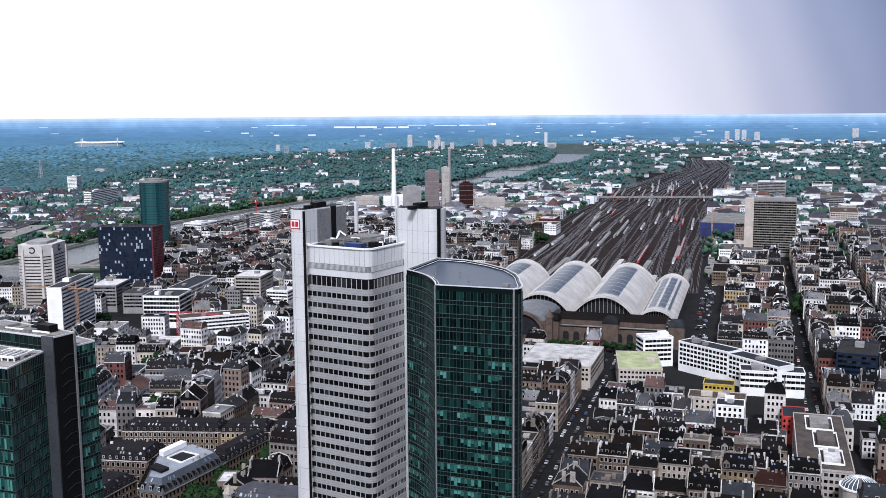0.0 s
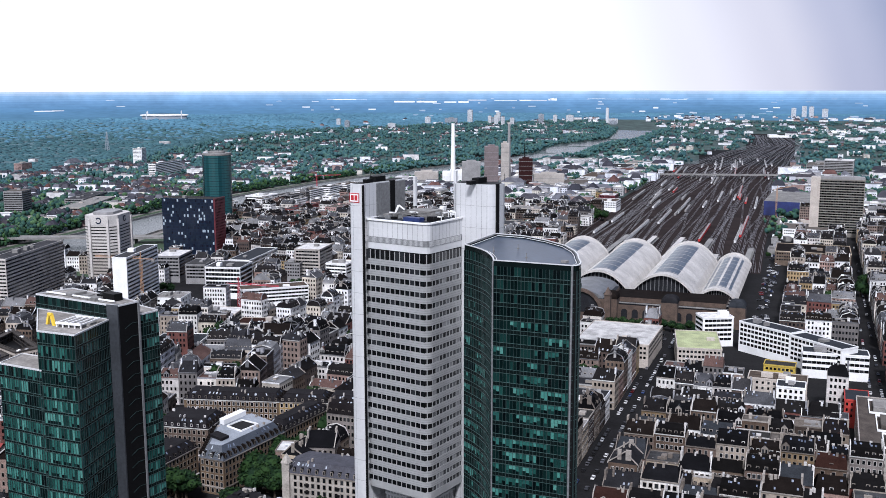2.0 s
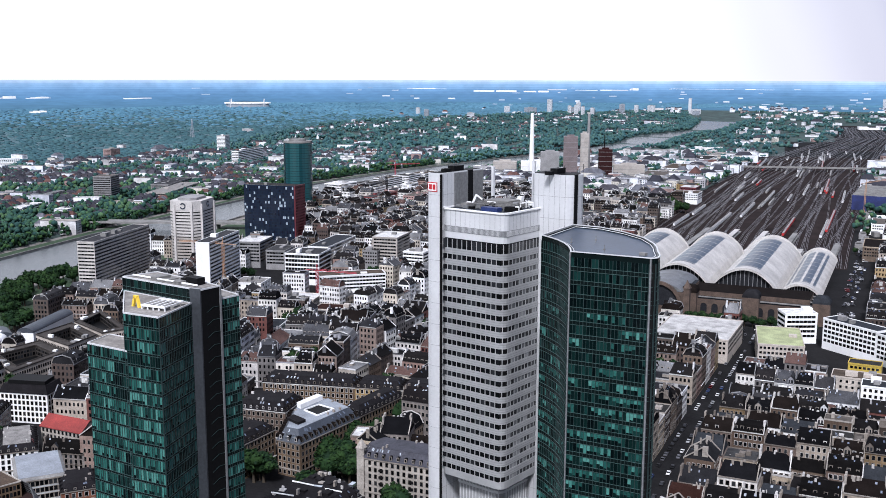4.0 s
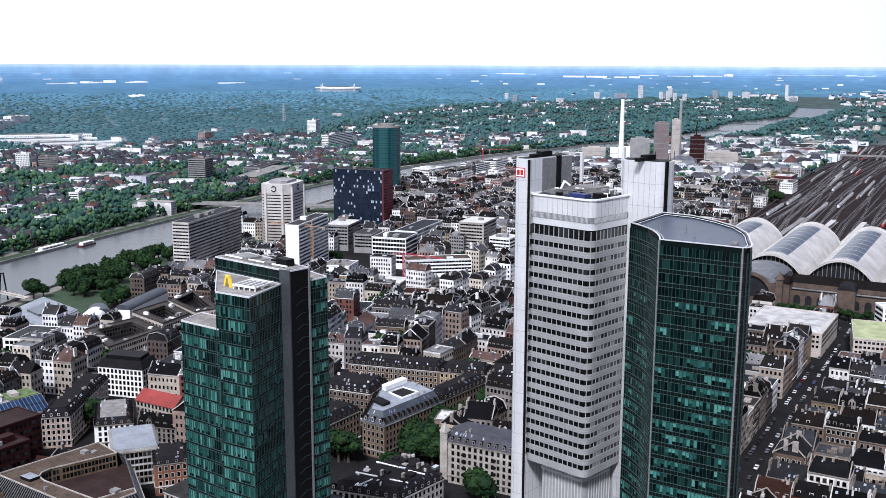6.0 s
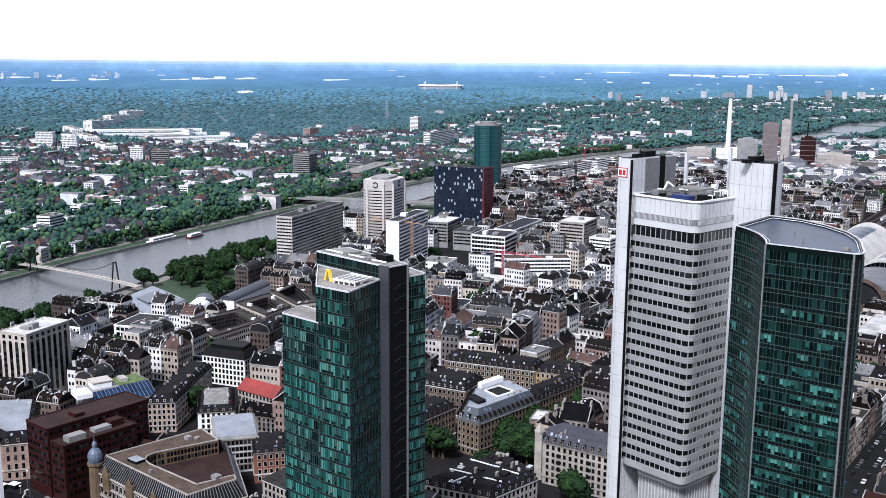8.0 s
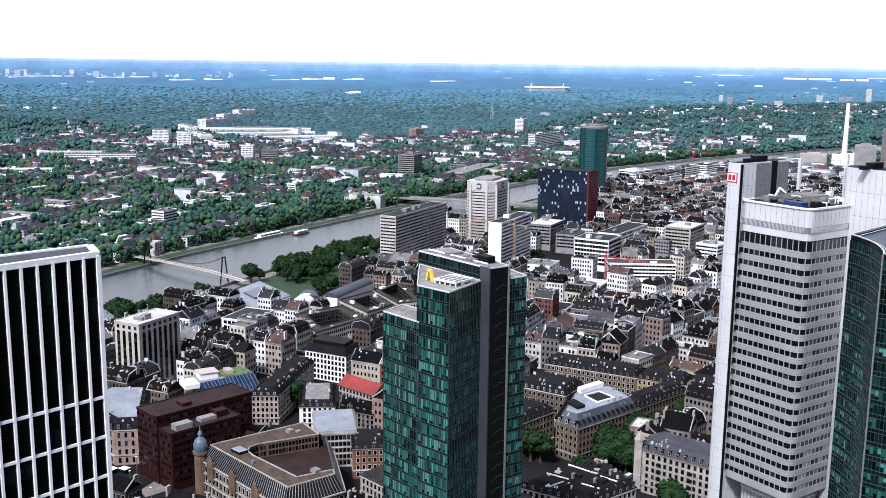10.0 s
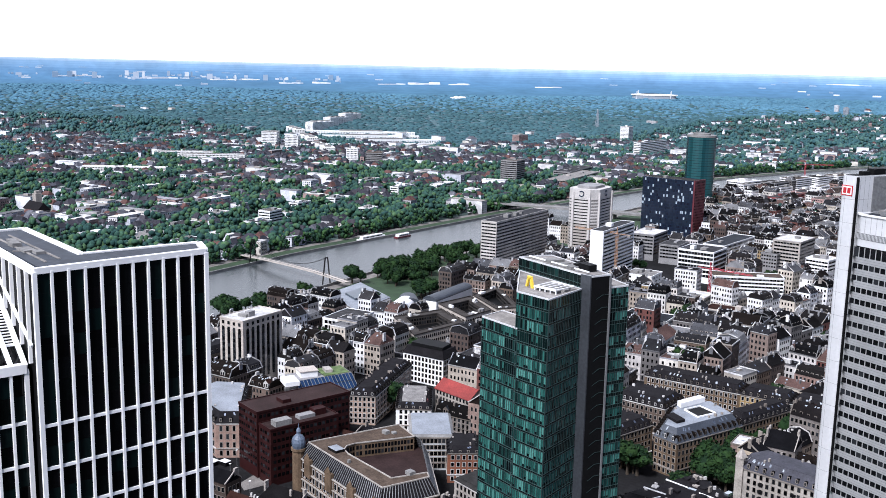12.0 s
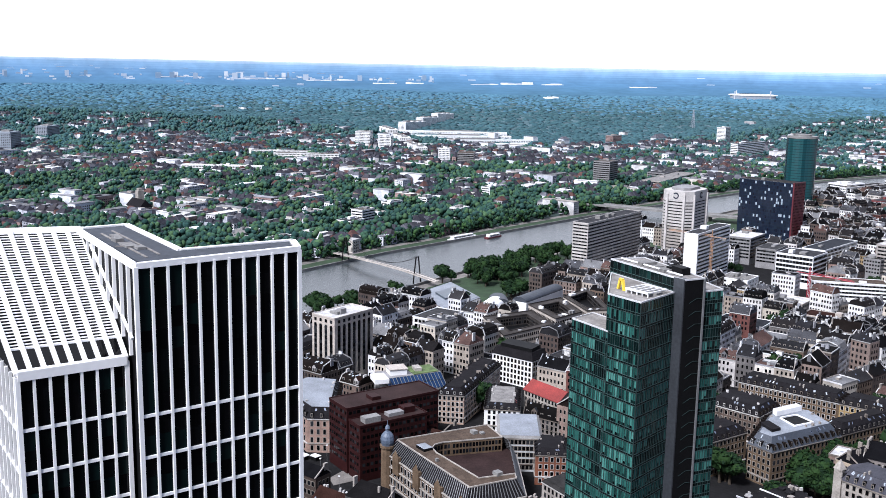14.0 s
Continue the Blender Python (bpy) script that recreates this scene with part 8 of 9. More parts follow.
        # raised party walls and chimney stacks
        for s in (0.25, L - 0.25):
            if rg.random() < 0.7:
                for (ya, ha), (yb, hb) in zip(prof, prof[1:]):
                    trim.beam(place(s, ya, ha + 0.2), place(s, yb, hb + 0.2), 0.45, 0.5)
            for k in range(rg.randint(0, 2)):
                y = depth * rg.uniform(0.25, 0.75)
                o = 0.5 if s < 1 else -0.5
                trim.box(place(s + o, y, h1 * 0.6), (0.9, rg.uniform(1.2, 2.6), h2 - h1 * 0.6 + rg.uniform(0.6, 1.8)), ang)
        for k in range(rg.randint(1, 5)):
            x, y = L * rg.uniform(0.15, 0.85), depth * rg.uniform(0.35, 0.65)
            trim.box(place(x, y, h1 + 0.2), (rg.uniform(0.4, 1.4), rg.uniform(0.4, 1.2), h2 - h1 + rg.uniform(0.2, 0.8)), ang)
        # cornice
        trim.beam(place(0, -0.2, -0.25), place(L, -0.2, -0.25), 0.5, 0.5)
        trim.beam(place(0, -0.12, -z + z / floors), place(L, -0.12, -z + z / floors), 0.3, 0.35)
    if single:
        part("wall", walls, M_WALL, t)
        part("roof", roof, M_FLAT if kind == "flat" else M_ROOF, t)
        part("windows", win, [M_PANE, M_FRAME], t, "tall windows in pale surrounds", "stuff")
        part("trim", trim, M_FRAME, t, "pale copings and chimneys", "stuff")
        if dorm.v:
            part("dormers", dorm, [M_ROOF, M_PANE, M_FRAME, M_SKYLIGHT], t, "small dormers and bright roof windows", "stuff")


def row(p0, p1, depth, rg, out, low=False):
    """Houses side by side from p0 to p1, with their fronts on the right."""
    p0, p1 = Vector(p0), Vector(p1)
    L = (p1 - p0).length
    if L < 10:
        return
    d = (p1 - p0) / L
    n = Vector((d.y, -d.x))
    n_h = max(1, round(L / rg.uniform(11, 22)))
    z = rg.uniform(9, 13) if low else rg.uniform(16, 20.5)
    for i in range(n_h):
        a, b = p0 + d * (L * i / n_h + 0.02), p0 + d * (L * (i + 1) / n_h - 0.02)
        zz = z + rg.choice((-5, -3, -1.5, 0, 0, 0.6, 1.5, 3, 4.5))
        back = rg.choice((0, 0, 0, 1.5, 3.5, -2))
        c = (a + b) / 2 - n * depth / 2
        x, y = c
        dist, az = math.hypot(x, y), azimuth(x, y)
        if dist < 385 or not 2 < az < 96 or not free(x, y, 9) or zone(x, y) != "north":
            continue
        near = dist < 560
        quad = [tuple(a), tuple(b), tuple(b - n * (depth - back)), tuple(a - n * (depth - back))]
        town_house(quad, zz, rg, near, None if near else out)


YARDS = []
OUT = {k: Mesh() for k in ("wall", "roof", "win", "trim", "dorm")}


def blocks(origin, deg, cols, rows, cw, ch, street, keep, seed):
    rg = random.Random(seed)
    ux, uy = turned(deg - 90), turned(deg)
    o = Vector(origin)
    for i in range(cols):
        for j in range(rows):
            c = o + ux * (cw * (i + 0.5)) + uy * (ch * (j + 0.5))
            if not keep(c.x, c.y):
                continue
            w, h = (cw - street) / 2, (ch - street) / 2
            k = [c - ux * w - uy * h, c + ux * w - uy * h, c + ux * w + uy * h, c - ux * w + uy * h]
            dep = rg.uniform(12, 14.5)
            row(k[0], k[1], dep, rg, OUT)
            row(k[2], k[3], dep, rg, OUT)
            row(k[1] + uy * dep, k[2] - uy * dep, dep, rg, OUT)
            row(k[3] - uy * dep, k[0] + uy * dep, dep, rg, OUT)
            # trees or a low house in the yard
            if rg.random() < 0.7:
                for k in range(rg.randint(1, 3)):
                    YARDS.append(c + ux * rg.uniform(-0.5, 0.5) * (w - dep) + uy * rg.uniform(-0.6, 0.6) * (h - dep))
            # rear wings and workshops fill the rest of the yard
            for f in (-0.5, 0.0, 0.5):
                if rg.random() < 0.72 and w > dep + 6:
                    e = c + uy * (h - dep) * f * 1.5
                    side = rg.choice((-1, 1))
                    a, b = e - ux * (w - dep) * (1 if side > 0 else 0.3), e + ux * (w - dep) * (0.3 if side > 0 else 1)
                    row(a, b, rg.uniform(8, 12), rg, OUT, True)


def split(x, y):
    """Which side of the old boulevard: the station quarter or the river quarter."""
    return azimuth(x, y) < 43 + (math.hypot(x, y) - 500) * 0.004


blocks(at(-438, -520), 103.6, 11, 4, 72, 104, 15, lambda x, y: split(x, y) and not -6 < local(x, y)[0] < 138 and not (local(x, y)[1] > -118 and -215 < local(x, y)[0] < 60), 11)
blocks(at(5, -520), 103.6, 1, 5, 132, 54, 11, lambda x, y: True, 16)
blocks(at(66, -104), 103.6, 7, 9, 72, 92, 15, lambda x, y: split(x, y), 12)
blocks(at(-758, -104), 103.6, 8, 8, 72, 92, 14, lambda x, y: local(x, y)[0] < -190 and zone(x, y) == "north" and (local(x, y)[0] > -470 or split(x, y)), 13)
blocks((-900, -260), 119, 15, 13, 74, 92, 14, lambda x, y: not split(x, y), 15)
solo("town_houses_beyond", OUT["wall"], M_WALL_I, "crowded walls of town houses further off", "houses", "stuff")
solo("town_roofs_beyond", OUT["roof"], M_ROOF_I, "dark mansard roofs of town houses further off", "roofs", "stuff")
solo("town_windows_beyond", OUT["win"], [M_PANE, M_FRAME], "windows of town houses further off", "windows", "stuff")
solo("town_trim_beyond", OUT["trim"], M_FLAT_I, "pale copings and chimneys of town houses further off", "chimneys", "stuff")
solo("town_dormers_beyond", OUT["dorm"], [M_ROOF_I, M_PANE, M_FRAME, M_SKYLIGHT], "dormers of town houses further off", "dormers", "stuff")

# ---- suburbs: houses among trees ----
rg = random.Random(21)
sub, subroof, subwin, subflat = Mesh(), Mesh(), Mesh(), Mesh()


def suburb_house(x, y, w, d, h, ang, pitched):
    a = radians(ang)
    r, l = Vector((math.cos(a), math.sin(a))), Vector((-math.sin(a), math.cos(a)))
    c = Vector((x, y))
    q = [c - r * w / 2 - l * d / 2, c + r * w / 2 - l * d / 2, c + r * w / 2 + l * d / 2, c - r * w / 2 + l * d / 2]
    sub.prism([tuple(p) for p in q], 0, h)
    if pitched:
        e = [(*(c + (p - c) * 1.06), h) for p in q]
        k0, k1 = c - r * w * 0.3, c + r * w * 0.3
        rise = d * rg.uniform(0.35, 0.55)
        subroof.add(e + [(*k0, h + rise), (*k1, h + rise)], [(0, 1, 5, 4), (2, 3, 4, 5), (1, 2, 5), (3, 0, 4)])
    else:
        subflat.prism([tuple(c + (p - c) * 1.02) for p in q], h, h + 0.6)
        if rg.random() < 0.5:
            subflat.box((x, y, h + 0.6), (w * 0.3, d * 0.4, 2.2), ang)
    nf = max(1, int(h / 3.1))
    for k in range(nf):
        for i, j in ((0, 1), (1, 2), (3, 0)):
            wall_windows(subwin, q[i], q[j], 1 + 3.1 * k, 1.5, 3.2, 1.5, 0.08)


def thick(x, y):
    """Where the suburbs are built up (above 0) and where trees stand (below)."""
    return noise.noise((x * 0.0042, y * 0.0042, 3.7)) + 0.5 * noise.noise((x * 0.011, y * 0.011, 8.1)) + 0.03


count = 0
tries = 0
while count < 4900 and tries < 60000:
    tries += 1
    az = rg.uniform(3, 94)
    d = math.sqrt(rg.uniform(880 ** 2, 6600 ** 2)) if rg.random() < 0.45 else rg.uniform(880, 2600)
    x, y = -math.sin(radians(az)) * d, math.cos(radians(az)) * d
    zn = zone(x, y)
    if zn == "river" or zn == "rail" or not free(x, y, 14):
        continue
    if zn == "wood" and not (d < wood_start(az) * 1.25 and rg.random() < 0.04):
        continue
    if zn == "south" and thick(x, y) < 0 and rg.random() < 0.85:
        continue
    if zn == "north":
        p, u = local(x, y)
        if not (u > 735 and p > -190 or u > 640 and p <= -190):
            continue
        if u > 1200 and thick(x, y) < -0.08 and rg.random() < 0.7:
            continue
    big = 1 + (d > 2200) * 0.5
    street = (124 if zn == "south" else 104) + rg.choice((0, 90)) + rg.uniform(-5, 5)
    if zn == "south":
        if rg.random() < 0.8:
            # a row of houses along one street
            along = turned(street)
            w, dp, h = rg.uniform(9, 14), rg.uniform(9, 12), rg.uniform(8, 13)
            n_row = rg.randint(2, 4)
            gap = rg.choice((0.2, 0.2, 3.5))
            for k in range(n_row):
                p = Vector((x, y)) + along * (k - n_row / 2) * (w + gap)
                if zone(p.x, p.y) == "south" and free(p.x, p.y, 10):
                    suburb_house(p.x, p.y, w, dp, h + rg.uniform(-1, 1), street + (90 if gap > 1 and rg.random() < 0.4 else 0), True)
                    count += 1
        else:
            suburb_house(x, y, rg.uniform(18, 48), rg.uniform(11, 15), rg.uniform(9, 17), street, False)
            count += 1
    else:
        suburb_house(x, y, rg.uniform(16, 46), rg.uniform(11, 22), rg.uniform(7, 18) * (0.75 if d > 2600 else 1), street, rg.random() < 0.25)
        count += 1
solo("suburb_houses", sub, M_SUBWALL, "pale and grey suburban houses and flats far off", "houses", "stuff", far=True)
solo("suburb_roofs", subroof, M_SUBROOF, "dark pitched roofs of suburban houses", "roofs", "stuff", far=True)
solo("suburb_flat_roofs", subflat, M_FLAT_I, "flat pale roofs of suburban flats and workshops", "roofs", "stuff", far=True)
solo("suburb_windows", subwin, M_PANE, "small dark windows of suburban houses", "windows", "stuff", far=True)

# pale roofs in the hazy distance
town = Mesh()
for i in range(170):
    az = rg.uniform(3, 95)
    d = rg.choice((rg.uniform(6500, 9500), rg.uniform(10000, 17000)))
    if 44 < az < 74 and (d < 10000 or rg.random() < 0.7):
        continue
    x, y = -math.sin(radians(az)) * d, math.cos(radians(az)) * d
    town.box((x, y, hill(az, d)), (rg.uniform(20, 70) * d / 9000, 30, rg.uniform(6, 13)), az)
for i in range(120):
    az, d = rg.uniform(66, 96), rg.uniform(8800, 10500)
    x, y = -math.sin(radians(az)) * d, math.cos(radians(az)) * d
    town.box((x, y, hill(az, d)), (rg.uniform(14, 50), 30, rg.choice((8, 12, 16, 16, 24, 50))), az)
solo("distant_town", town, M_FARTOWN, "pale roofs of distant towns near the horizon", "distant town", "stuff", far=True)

# ---- trees ----
def crown_mesh(seed, far=False):
    rt = random.Random(seed)
    m = Mesh()
    lobes = [(0, 0, 0, 1.0)] + [(rt.uniform(-0.6, 0.6), rt.uniform(-0.6, 0.6), rt.uniform(-0.25, 0.5), rt.uniform(0.45, 0.7)) for _ in range(6)]
    for k in range(330):
        lx, ly, lz, lr = rt.choice(lobes)
        a, b = rt.uniform(0, 2 * math.pi), math.asin(rt.uniform(-0.6, 1))
        rr = lr * rt.uniform(0.72, 1.02)
        c = Vector((lx + rr * math.cos(a) * math.cos(b), ly + rr * math.sin(a) * math.cos(b), lz + rr * math.sin(b) * 0.85)) * 3.6
        u = Vector((rt.uniform(-1, 1), rt.uniform(-1, 1), rt.uniform(-0.6, 0.6))).normalized()
        w = u.cross(Vector((rt.uniform(-1, 1), rt.uniform(-1, 1), rt.uniform(-1, 1)))).normalized()
        s = rt.uniform(0.35, 0.75)
        tip = u.cross(w) * s * 0.35
        m.add([tuple(c - u * s), tuple(c + w * s * 0.7 + tip), tuple(c + u * s), tuple(c - w * s * 0.7 + tip)], [(0, 1, 2), (0, 2, 3)])
    for lx, ly, lz, lr in lobes:
        bm = bmesh.new()
        bmesh.ops.create_icosphere(bm, subdivisions=2, radius=lr * 2.9)
        vs = [(v.co.x * (1 + 0.2 * noise.noise(v.co + Vector((seed, 0, 0)))) + lx * 3.6, v.co.y + ly * 3.6, v.co.z * 0.85 + lz * 3.6) for v in bm.verts]
        m.add(vs, [tuple(v.index for v in f.verts) for f in bm.faces])
        bm.free()
    return m.data("crown", [M_LEAF])


def trunk_mesh(seed):
    rt = random.Random(seed)
    m = Mesh()
    n = 7
    for z0, z1, r0, r1 in ((0, 3, 0.42, 0.32), (3, 6.5, 0.32, 0.16)):
        m.add([(r0 * math.cos(6.283 * i / n), r0 * math.sin(6.283 * i / n), z0) for i in range(n)] + [(r1 * math.cos(6.283 * i / n), r1 * math.sin(6.283 * i / n), z1) for i in range(n)],
              [(i, (i + 1) % n, n + (i + 1) % n, n + i) for i in range(n)])
    for k in range(4):
        a = rt.uniform(0, 6.28)
        m.beam((0, 0, 3 + 0.5 * k), (2.2 * math.cos(a), 2.2 * math.sin(a), 5.6 + 0.5 * k), 0.16, 0.16)
    return m.data("trunk", [M_BARK])


KINDS = [(crown_mesh(s), trunk_mesh(s)) for s in (1, 2, 3, 4)]


def tree(x, y, s, rt, base=0.0):
    cm, tm = rt.choice(KINDS)
    t = thing("tree", "broad green deciduous tree in full leaf", "tree", (x, y, base), "trees")
    t.scale = (s, s, s * rt.uniform(0.9, 1.15))
    t.rotation_euler = (0, 0, rt.uniform(0, 6.28))
    c = new("crown", cm)
    c.parent, c.location = t, (0, 0, 5.2)
    k = new("trunk", tm)
    k.parent = t


rt = random.Random(5)
# park clumps on the town bank, and yard trees
for x, y, n, spread in ((-736, 215, 5, 12), (-748, 236, 5, 10), (-775, 290, 3, 6), (-812, 352, 2, 5), (-822, 385, 9, 13), (-818, 402, 9, 14), (-815, 420, 8, 12), (-845, 440, 7, 12), (-865, 470, 7, 14), (-880, 500, 7, 16), (-900, 560, 7, 18), (-722, 325, 3, 4), (-742, 382, 5, 8), (-700, 260, 3, 6), (-577, 262, 3, 6), (-545, 205, 2, 4), (-800, 400, 6, 14), (-790, 375, 4, 10), (-836, 412, 8, 14), (-850, 470, 7, 12), (-660, 268, 3, 5), (-355, 338, 5, 7), (-352, 352, 5, 7),
                        (-362, 372, 5, 7), (-370, 400, 5, 7), (-340, 330, 4, 5), (-368, 296, 4, 6), (-500, 236, 2, 4), (-438, 300, 3, 6), (-560, 440, 5, 10), (-575, 520, 6, 10), (-500, 490, 5, 8), (-470, 560, 5, 8), (-505, 625, 5, 6), (-640, 690, 5, 14), (-590, 700, 4, 8), (-330, 300, 2, 3), (-290, 310, 3, 5), (-760, 620, 4, 14), (-194, 974, 5, 9), (-205, 1010, 4, 7), (-281, 1781, 7, 16), (-270, 1700, 6, 14), (-179, 1396, 6, 14), (-172, 1319, 6, 14), (-240, 1550, 5, 14), (-640, 1330, 7, 12), (-660, 1360, 6, 12)):
    for k in range(n):
        a, r = rt.uniform(0, 6.28), spread * math.sqrt(rt.random())
        tree(x + r * math.cos(a), y + r * math.sin(a), rt.uniform(1.15, 2.1), rt)
# yards inside the blocks
n_yard = 0
for p in YARDS:
    dist = p.length
    if n_yard < 130 and 400 < dist < 950 and 4 < azimuth(p.x, p.y) < 92 and zone(p.x, p.y) == "north" and free(p.x, p.y, 2):
        tree(p.x, p.y, rt.uniform(1.3, 2.0), rt)
        n_yard += 1
# the square before the station
for k in range(16):
    tree(*at(-60 + 6.5 * k, -92 + rt.uniform(-4, 4)), rt.uniform(0.9, 1.3), rt)
# far trees: clumps among the suburbs and the woods
ICO = bmesh.new()
bmesh.ops.create_icosphere(ICO, subdivisions=1, radius=1)
ICO_V = [v.co.copy() for v in ICO.verts]
ICO_F = [tuple(v.index for v in f.verts) for f in ICO.faces]
ICO.free()


def lump(mesh, x, y, z, r, h, rt):
    o = Vector((rt.uniform(0, 99), rt.uniform(0, 99), 0))
    mesh.add([(x + v.x * r * (1 + 0.5 * noise.noise(v * 1.7 + o)), y + v.y * r * (1 + 0.5 * noise.noise(v * 1.9 - o)), z + (v.z * (1 + 0.3 * noise.noise(v * 2 + o))) * h) for v in ICO_V], ICO_F)


greens, greens_far = Mesh(), Mesh()
n = 0
while n < 11500:
    az = rt.uniform(3, 95)
    d = rt.uniform(900, 2600) if rt.random() < 0.6 else rt.uniform(2600, 5600)
    x, y = -math.sin(radians(az)) * d, math.cos(radians(az)) * d
    zn = zone(x, y)
    if zn in ("river", "rail", "wood") or not free(x, y, 4):
        continue
    if zn == "north" and (d < 1350 or rt.random() < 0.5):
        continue
    if thick(x, y) > 0.04 and rt.random() < 0.5:
        continue
    s = rt.uniform(4.5, 9.5) * (1 + (d > 2600) * 0.25)
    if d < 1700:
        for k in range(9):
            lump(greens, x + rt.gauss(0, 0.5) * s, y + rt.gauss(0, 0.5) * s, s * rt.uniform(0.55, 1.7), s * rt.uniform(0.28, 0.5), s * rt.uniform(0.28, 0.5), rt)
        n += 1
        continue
    # Crowns past about 2150 m take the hazier leaf colour.
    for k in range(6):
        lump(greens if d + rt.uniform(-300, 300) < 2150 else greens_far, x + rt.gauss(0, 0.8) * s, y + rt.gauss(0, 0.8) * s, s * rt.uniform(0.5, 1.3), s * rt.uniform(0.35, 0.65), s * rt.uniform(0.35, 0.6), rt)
    n += 1
# the avenue on the far bank
avenue = Mesh()
for i in range(1, 11):
    a, b = Vector(FAR_BANK[i]), Vector(FAR_BANK[i + 1])
    L = (b - a).length
    d = (b - a) / L
    nn = Vector((d.y, -d.x))
    for k in range(int(L / 6)):
        p = a + d * (6 * k + rt.uniform(-3, 3)) - nn * rt.choice((28, 34, 42, 50, 58))
        if not free(p.x, p.y, 2):
            continue
        s = rt.uniform(4.5, 8)
        for j in range(16):
            lump(avenue, p.x + rt.gauss(0, 0.5) * s, p.y + rt.gauss(0, 0.5) * s, s * rt.uniform(0.4, 1.8), s * rt.uniform(0.22, 0.42), s * rt.uniform(0.22, 0.42), rt)
# trees along the river further down
for line, offs in ((NEAR_BANK, (8, 18, 30)), (FAR_BANK, (-10, -22, -36))):
    for i in range(9, len(line) - 1):
        a, b = Vector(line[i]), Vector(line[i + 1])
        L = (b - a).length
        d = (b - a) / L
        nn = Vector((d.y, -d.x))
        for k in range(int(L / 7)):
            p = a + d * (7 * k + rt.uniform(-3, 3)) + nn * rt.choice(offs)
            if noise.noise((p.x * 0.006, p.y * 0.006, 5.5)) < -0.25 or not free(p.x, p.y, 3):
                continue
            s = rt.uniform(5, 9)
            for j in range(6):
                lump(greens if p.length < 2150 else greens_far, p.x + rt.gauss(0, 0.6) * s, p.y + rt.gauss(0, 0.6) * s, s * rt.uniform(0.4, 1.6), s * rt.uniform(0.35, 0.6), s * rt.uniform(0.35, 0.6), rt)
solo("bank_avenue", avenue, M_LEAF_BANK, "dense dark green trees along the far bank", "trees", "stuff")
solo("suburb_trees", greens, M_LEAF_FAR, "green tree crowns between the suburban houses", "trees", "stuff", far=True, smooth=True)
solo("outlying_trees", greens_far, M_LEAF_HAZE, "tree crowns between far suburbs, haze in their colour", "trees", "stuff", far=True, smooth=True)
woods, woods2 = Mesh(), Mesh()
n = 0
while n < 25000:
    az = rt.uniform(3, 96)
    d0 = wood_start(az)
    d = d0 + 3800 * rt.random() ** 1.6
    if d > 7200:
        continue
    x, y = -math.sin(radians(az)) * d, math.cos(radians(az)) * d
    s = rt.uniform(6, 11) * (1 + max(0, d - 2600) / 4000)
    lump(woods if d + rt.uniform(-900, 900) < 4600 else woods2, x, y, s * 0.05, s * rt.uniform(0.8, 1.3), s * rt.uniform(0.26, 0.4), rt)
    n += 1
solo("woods", woods, M_WOODS, "dense city forest canopy tinted blue-green with haze", "forest", "stuff", far=True, smooth=True)
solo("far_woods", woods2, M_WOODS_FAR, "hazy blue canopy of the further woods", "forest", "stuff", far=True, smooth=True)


# ---- cars and vans ----
CAR_PAINT = [material(n, [c], 0.35, stain=0, grain=0, coat=0.3) for n, c in (("white_car_paint", (0.7, 0.7, 0.7)), ("black_car_paint", (0.012, 0.012, 0.013)), ("silver_car_paint", (0.32, 0.33, 0.34)), ("red_car_paint", (0.13, 0.01, 0.012)), ("blue_car_paint", (0.02, 0.04, 0.12)), ("grey_car_paint", (0.09, 0.09, 0.1)))]


def car_meshes(paint, van):
    L, W = (5.2, 2.0) if van else (4.4, 1.8)
    body = Mesh()
    prof = [(-L / 2, 0.35), (L / 2, 0.35), (L / 2, 0.8), (L * 0.28, 0.98), (-L / 2, 0.95)]
    for s in (-W / 2, W / 2):
        body.add([(x, s, z) for x, z in prof], [tuple(range(5))] if s < 0 else [tuple(reversed(range(5)))])
    for (x0, z0), (x1, z1) in zip(prof, prof[1:] + prof[:1]):
        body.quad((x0, W / 2, z0), (x1, W / 2, z1), (x1, -W / 2, z1), (x0, -W / 2, z0))
    cab = Mesh()
    top = 2.1 if van else 1.45
    a = [(-L * 0.48 if van else -L * 0.42, 0.95), (L * 0.3, 0.95), (L * (0.24 if van else 0.12), top), (-L * (0.47 if van else 0.28), top)]
    for s in (-W * 0.44, W * 0.44):
        cab.add([(x, s, z) for x, z in a], [(0, 1, 2, 3)], 1)
    for k, ((x0, z0), (x1, z1)) in enumerate(zip(a, a[1:] + a[:1])):
        cab.quad((x0, W * 0.44, z0), (x1, W * 0.44, z1), (x1, -W * 0.44, z1), (x0, -W * 0.44, z0), 0 if k in (0, 2) else 1)
    wheel = Mesh()
    for s in (-0.11, 0.11):
        wheel.add([(0.33 * math.cos(6.283 * i / 10), s, 0.33 + 0.33 * math.sin(6.283 * i / 10)) for i in range(10)], [tuple(range(10))])
    wheel.add([(0.33 * math.cos(6.283 * i / 10), s, 0.33 + 0.33 * math.sin(6.283 * i / 10)) for s in (-0.11, 0.11) for i in range(10)], [(i, (i + 1) % 10, 10 + (i + 1) % 10, 10 + i) for i in range(10)])
    return body.data("body", [paint]), cab.data("cabin", [paint, M_PANE]), wheel, L, W


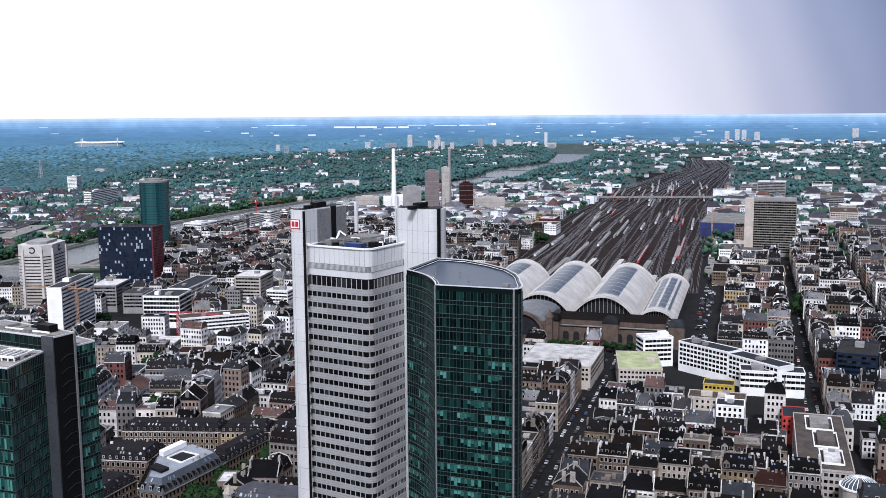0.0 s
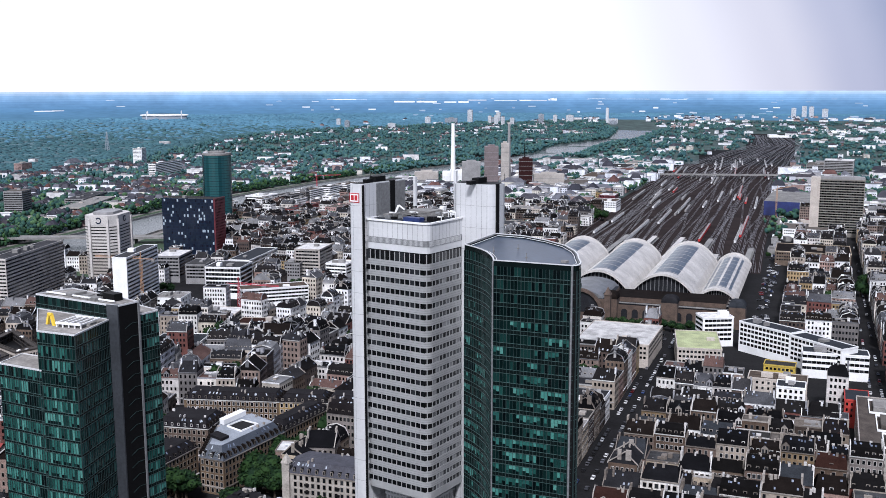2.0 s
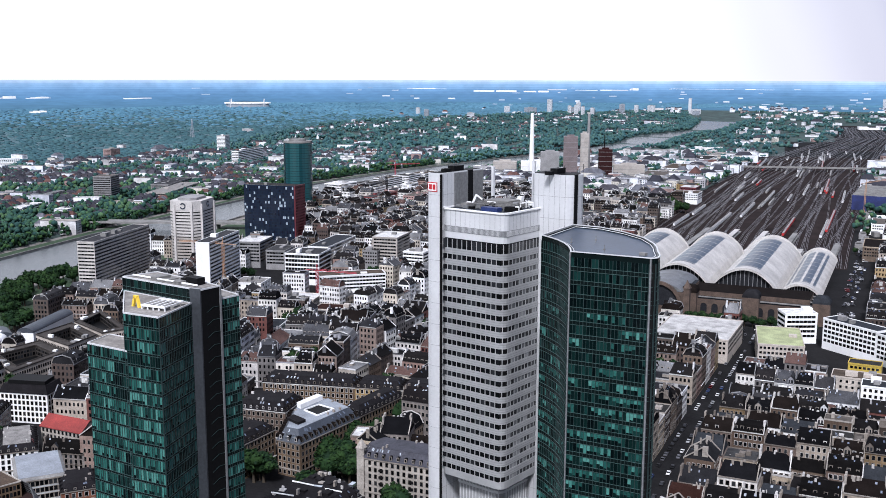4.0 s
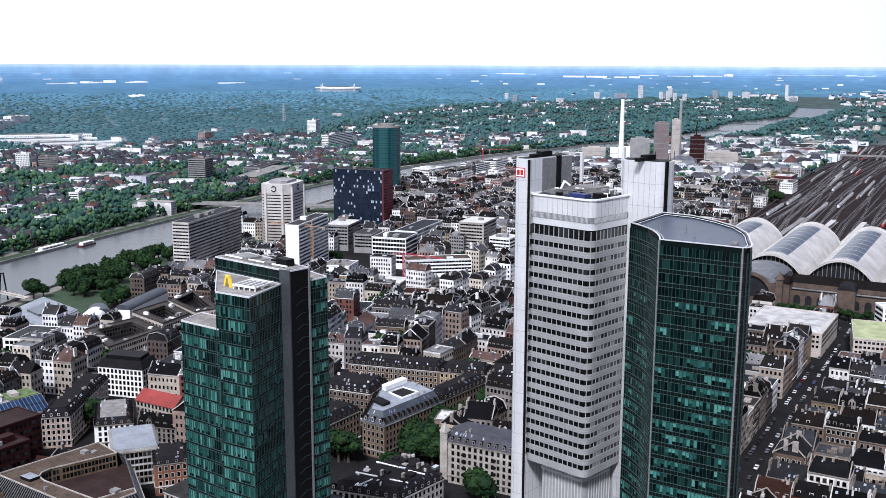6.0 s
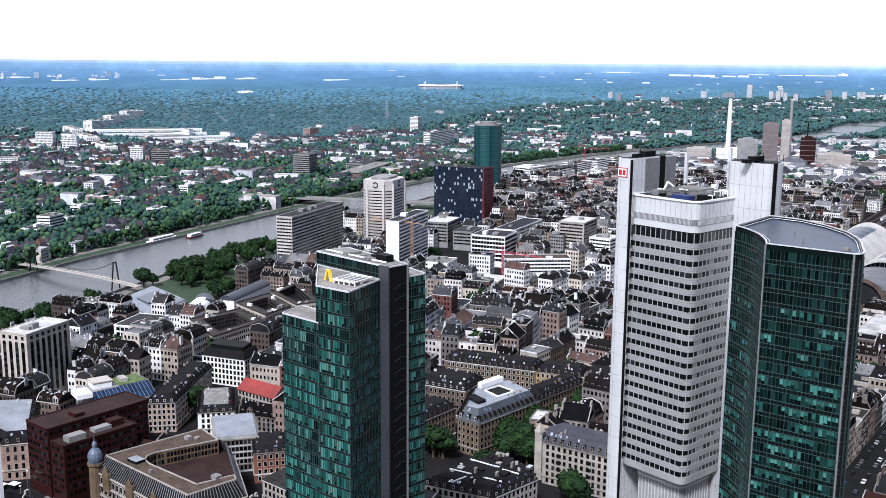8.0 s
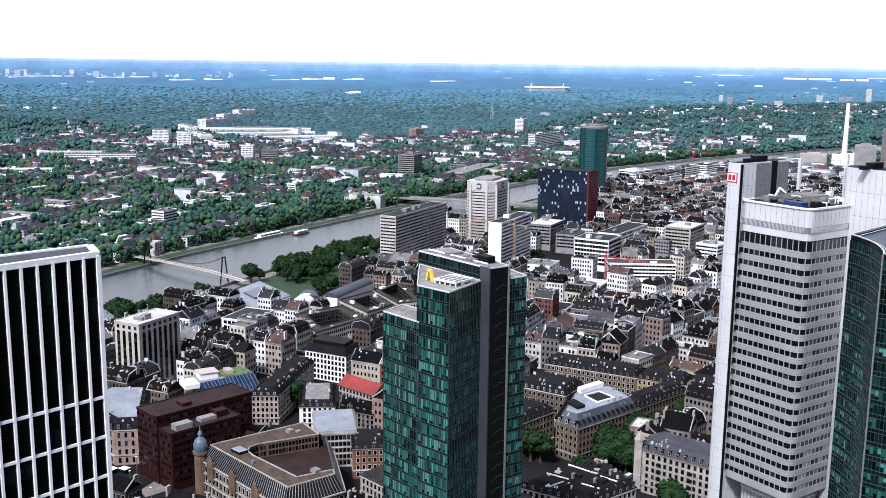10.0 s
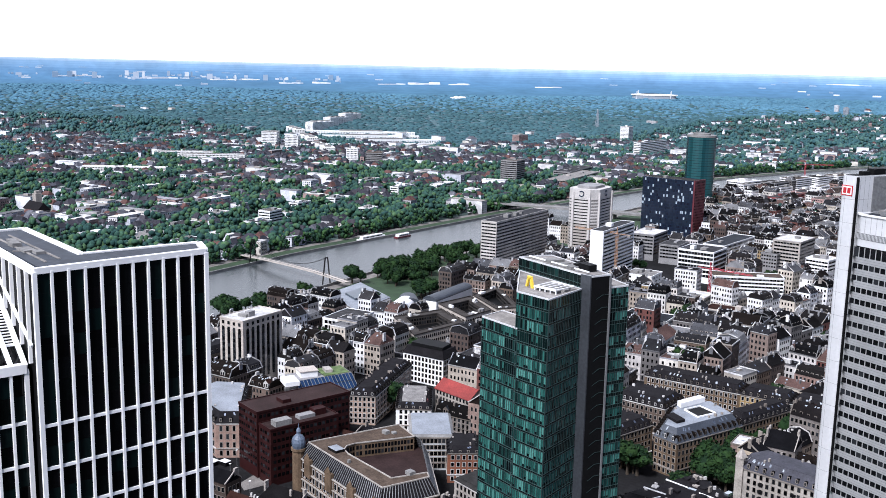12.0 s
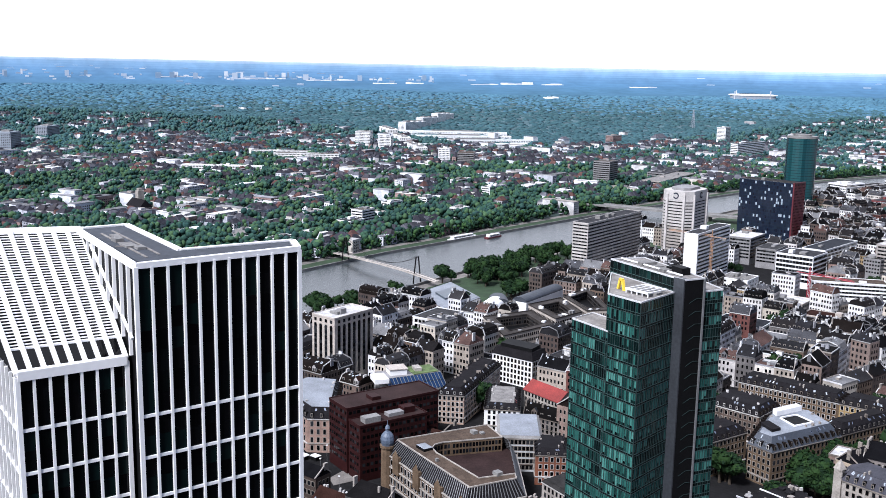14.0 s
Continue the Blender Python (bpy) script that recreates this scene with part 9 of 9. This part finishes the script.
def car(paint, van, label):
    b, c, w, L, W = car_meshes(paint, van)
    t = thing("van" if van else "car", label, "van" if van else "car", (0, 0, -50), "parked cars")
    for nm, me in (("body", b), ("cabin", c)):
        ob = new(nm, me)
        ob.parent = t
    wheels = Mesh()
    for x in (-L * 0.31, L * 0.31):
        for y in (-W / 2 + 0.1, W / 2 - 0.1):
            wheels.add([(v[0] + x, v[1] + y, v[2]) for v in w.v], w.f)
    ob = new("wheels", wheels.data("wheels", [M_BLACK]))
    ob.parent = t
    tagged(ob, kind="stuff")
    return t


PROTO = [car(p, False, lab + " parked at the kerb") for p, lab in zip(CAR_PAINT, ("white compact car", "black compact car", "silver compact car", "red compact car", "dark blue car", "grey compact car"))] + [car(CAR_PAINT[0], True, "white delivery van parked at the kerb")]
rc = random.Random(9)
spots = []
for p in (-6, 138):
    for u in range(-480, -112, 8):
        for o in (-3.4, 3.4):
            if rc.random() < 0.6:
                spots.append((*at(p + o, u + rc.uniform(-1, 1)), 103.6))
    for u in range(-100, 420, 9):
        if p == 138 and rc.random() < 0.6:
            spots.append((*at(p + rc.choice((-3.4, 3.4)), u), 103.6))
for i in range(90):
    spots.append((*at(rc.uniform(50, 62), rc.uniform(-40, 330)), rc.choice((13.6, 103.6))))
for i in range(30):
    spots.append((*at(rc.uniform(-40, 40), rc.uniform(-108, -98)), 13.6))
n_cars = 0
first = set()
for x, y, a in spots:
    d = math.hypot(x, y)
    if d < 390 or n_cars >= 280 or not 4 < azimuth(x, y) < 60:
        continue
    k = rc.choice((0, 0, 1, 2, 2, 5, 1, 3, 4, 6, 0, 2, 1, 5, 1, 5, 2, 4))
    m = Matrix.Translation((x, y, 0.03)) @ pose(0, 0, 0, 0, 0, a + rc.choice((0, 180)))
    if k not in first:
        PROTO[k].matrix_basis = m
        first.add(k)
    else:
        copy_thing(PROTO[k], m)
    n_cars += 1
for k in range(7):
    if k not in first:
        for o in (*PROTO[k].children_recursive, PROTO[k]):
            bpy.data.objects.remove(o)

# low sheds and kiosks on the strip beside the halls
rs = random.Random(31)
for k in range(9):
    p, u = 52 + rs.uniform(-3, 3), 340 + 42 * k
    t = thing("yard_shed", "low grey yard shed beside the tracks", "shed", (*at(p, u), 0), "yard sheds")
    m = Mesh()
    m.box((*at(p, u), 0), (rs.uniform(8, 14), rs.uniform(14, 30), rs.uniform(4, 7)), 13.6)
    part("wall", m, rs.choice((M_CONC, M_WHITE, M_GREY)), t)
    m = Mesh()
    m.box((*at(p, u), 7), (6, 8, 1.2), 13.6)
    part("roof_vent", m, M_CONC, t)
for k in range(26):
    tree(*at(rs.uniform(47, 62), rs.uniform(300, 900)), rs.uniform(0.7, 1.2), rs)
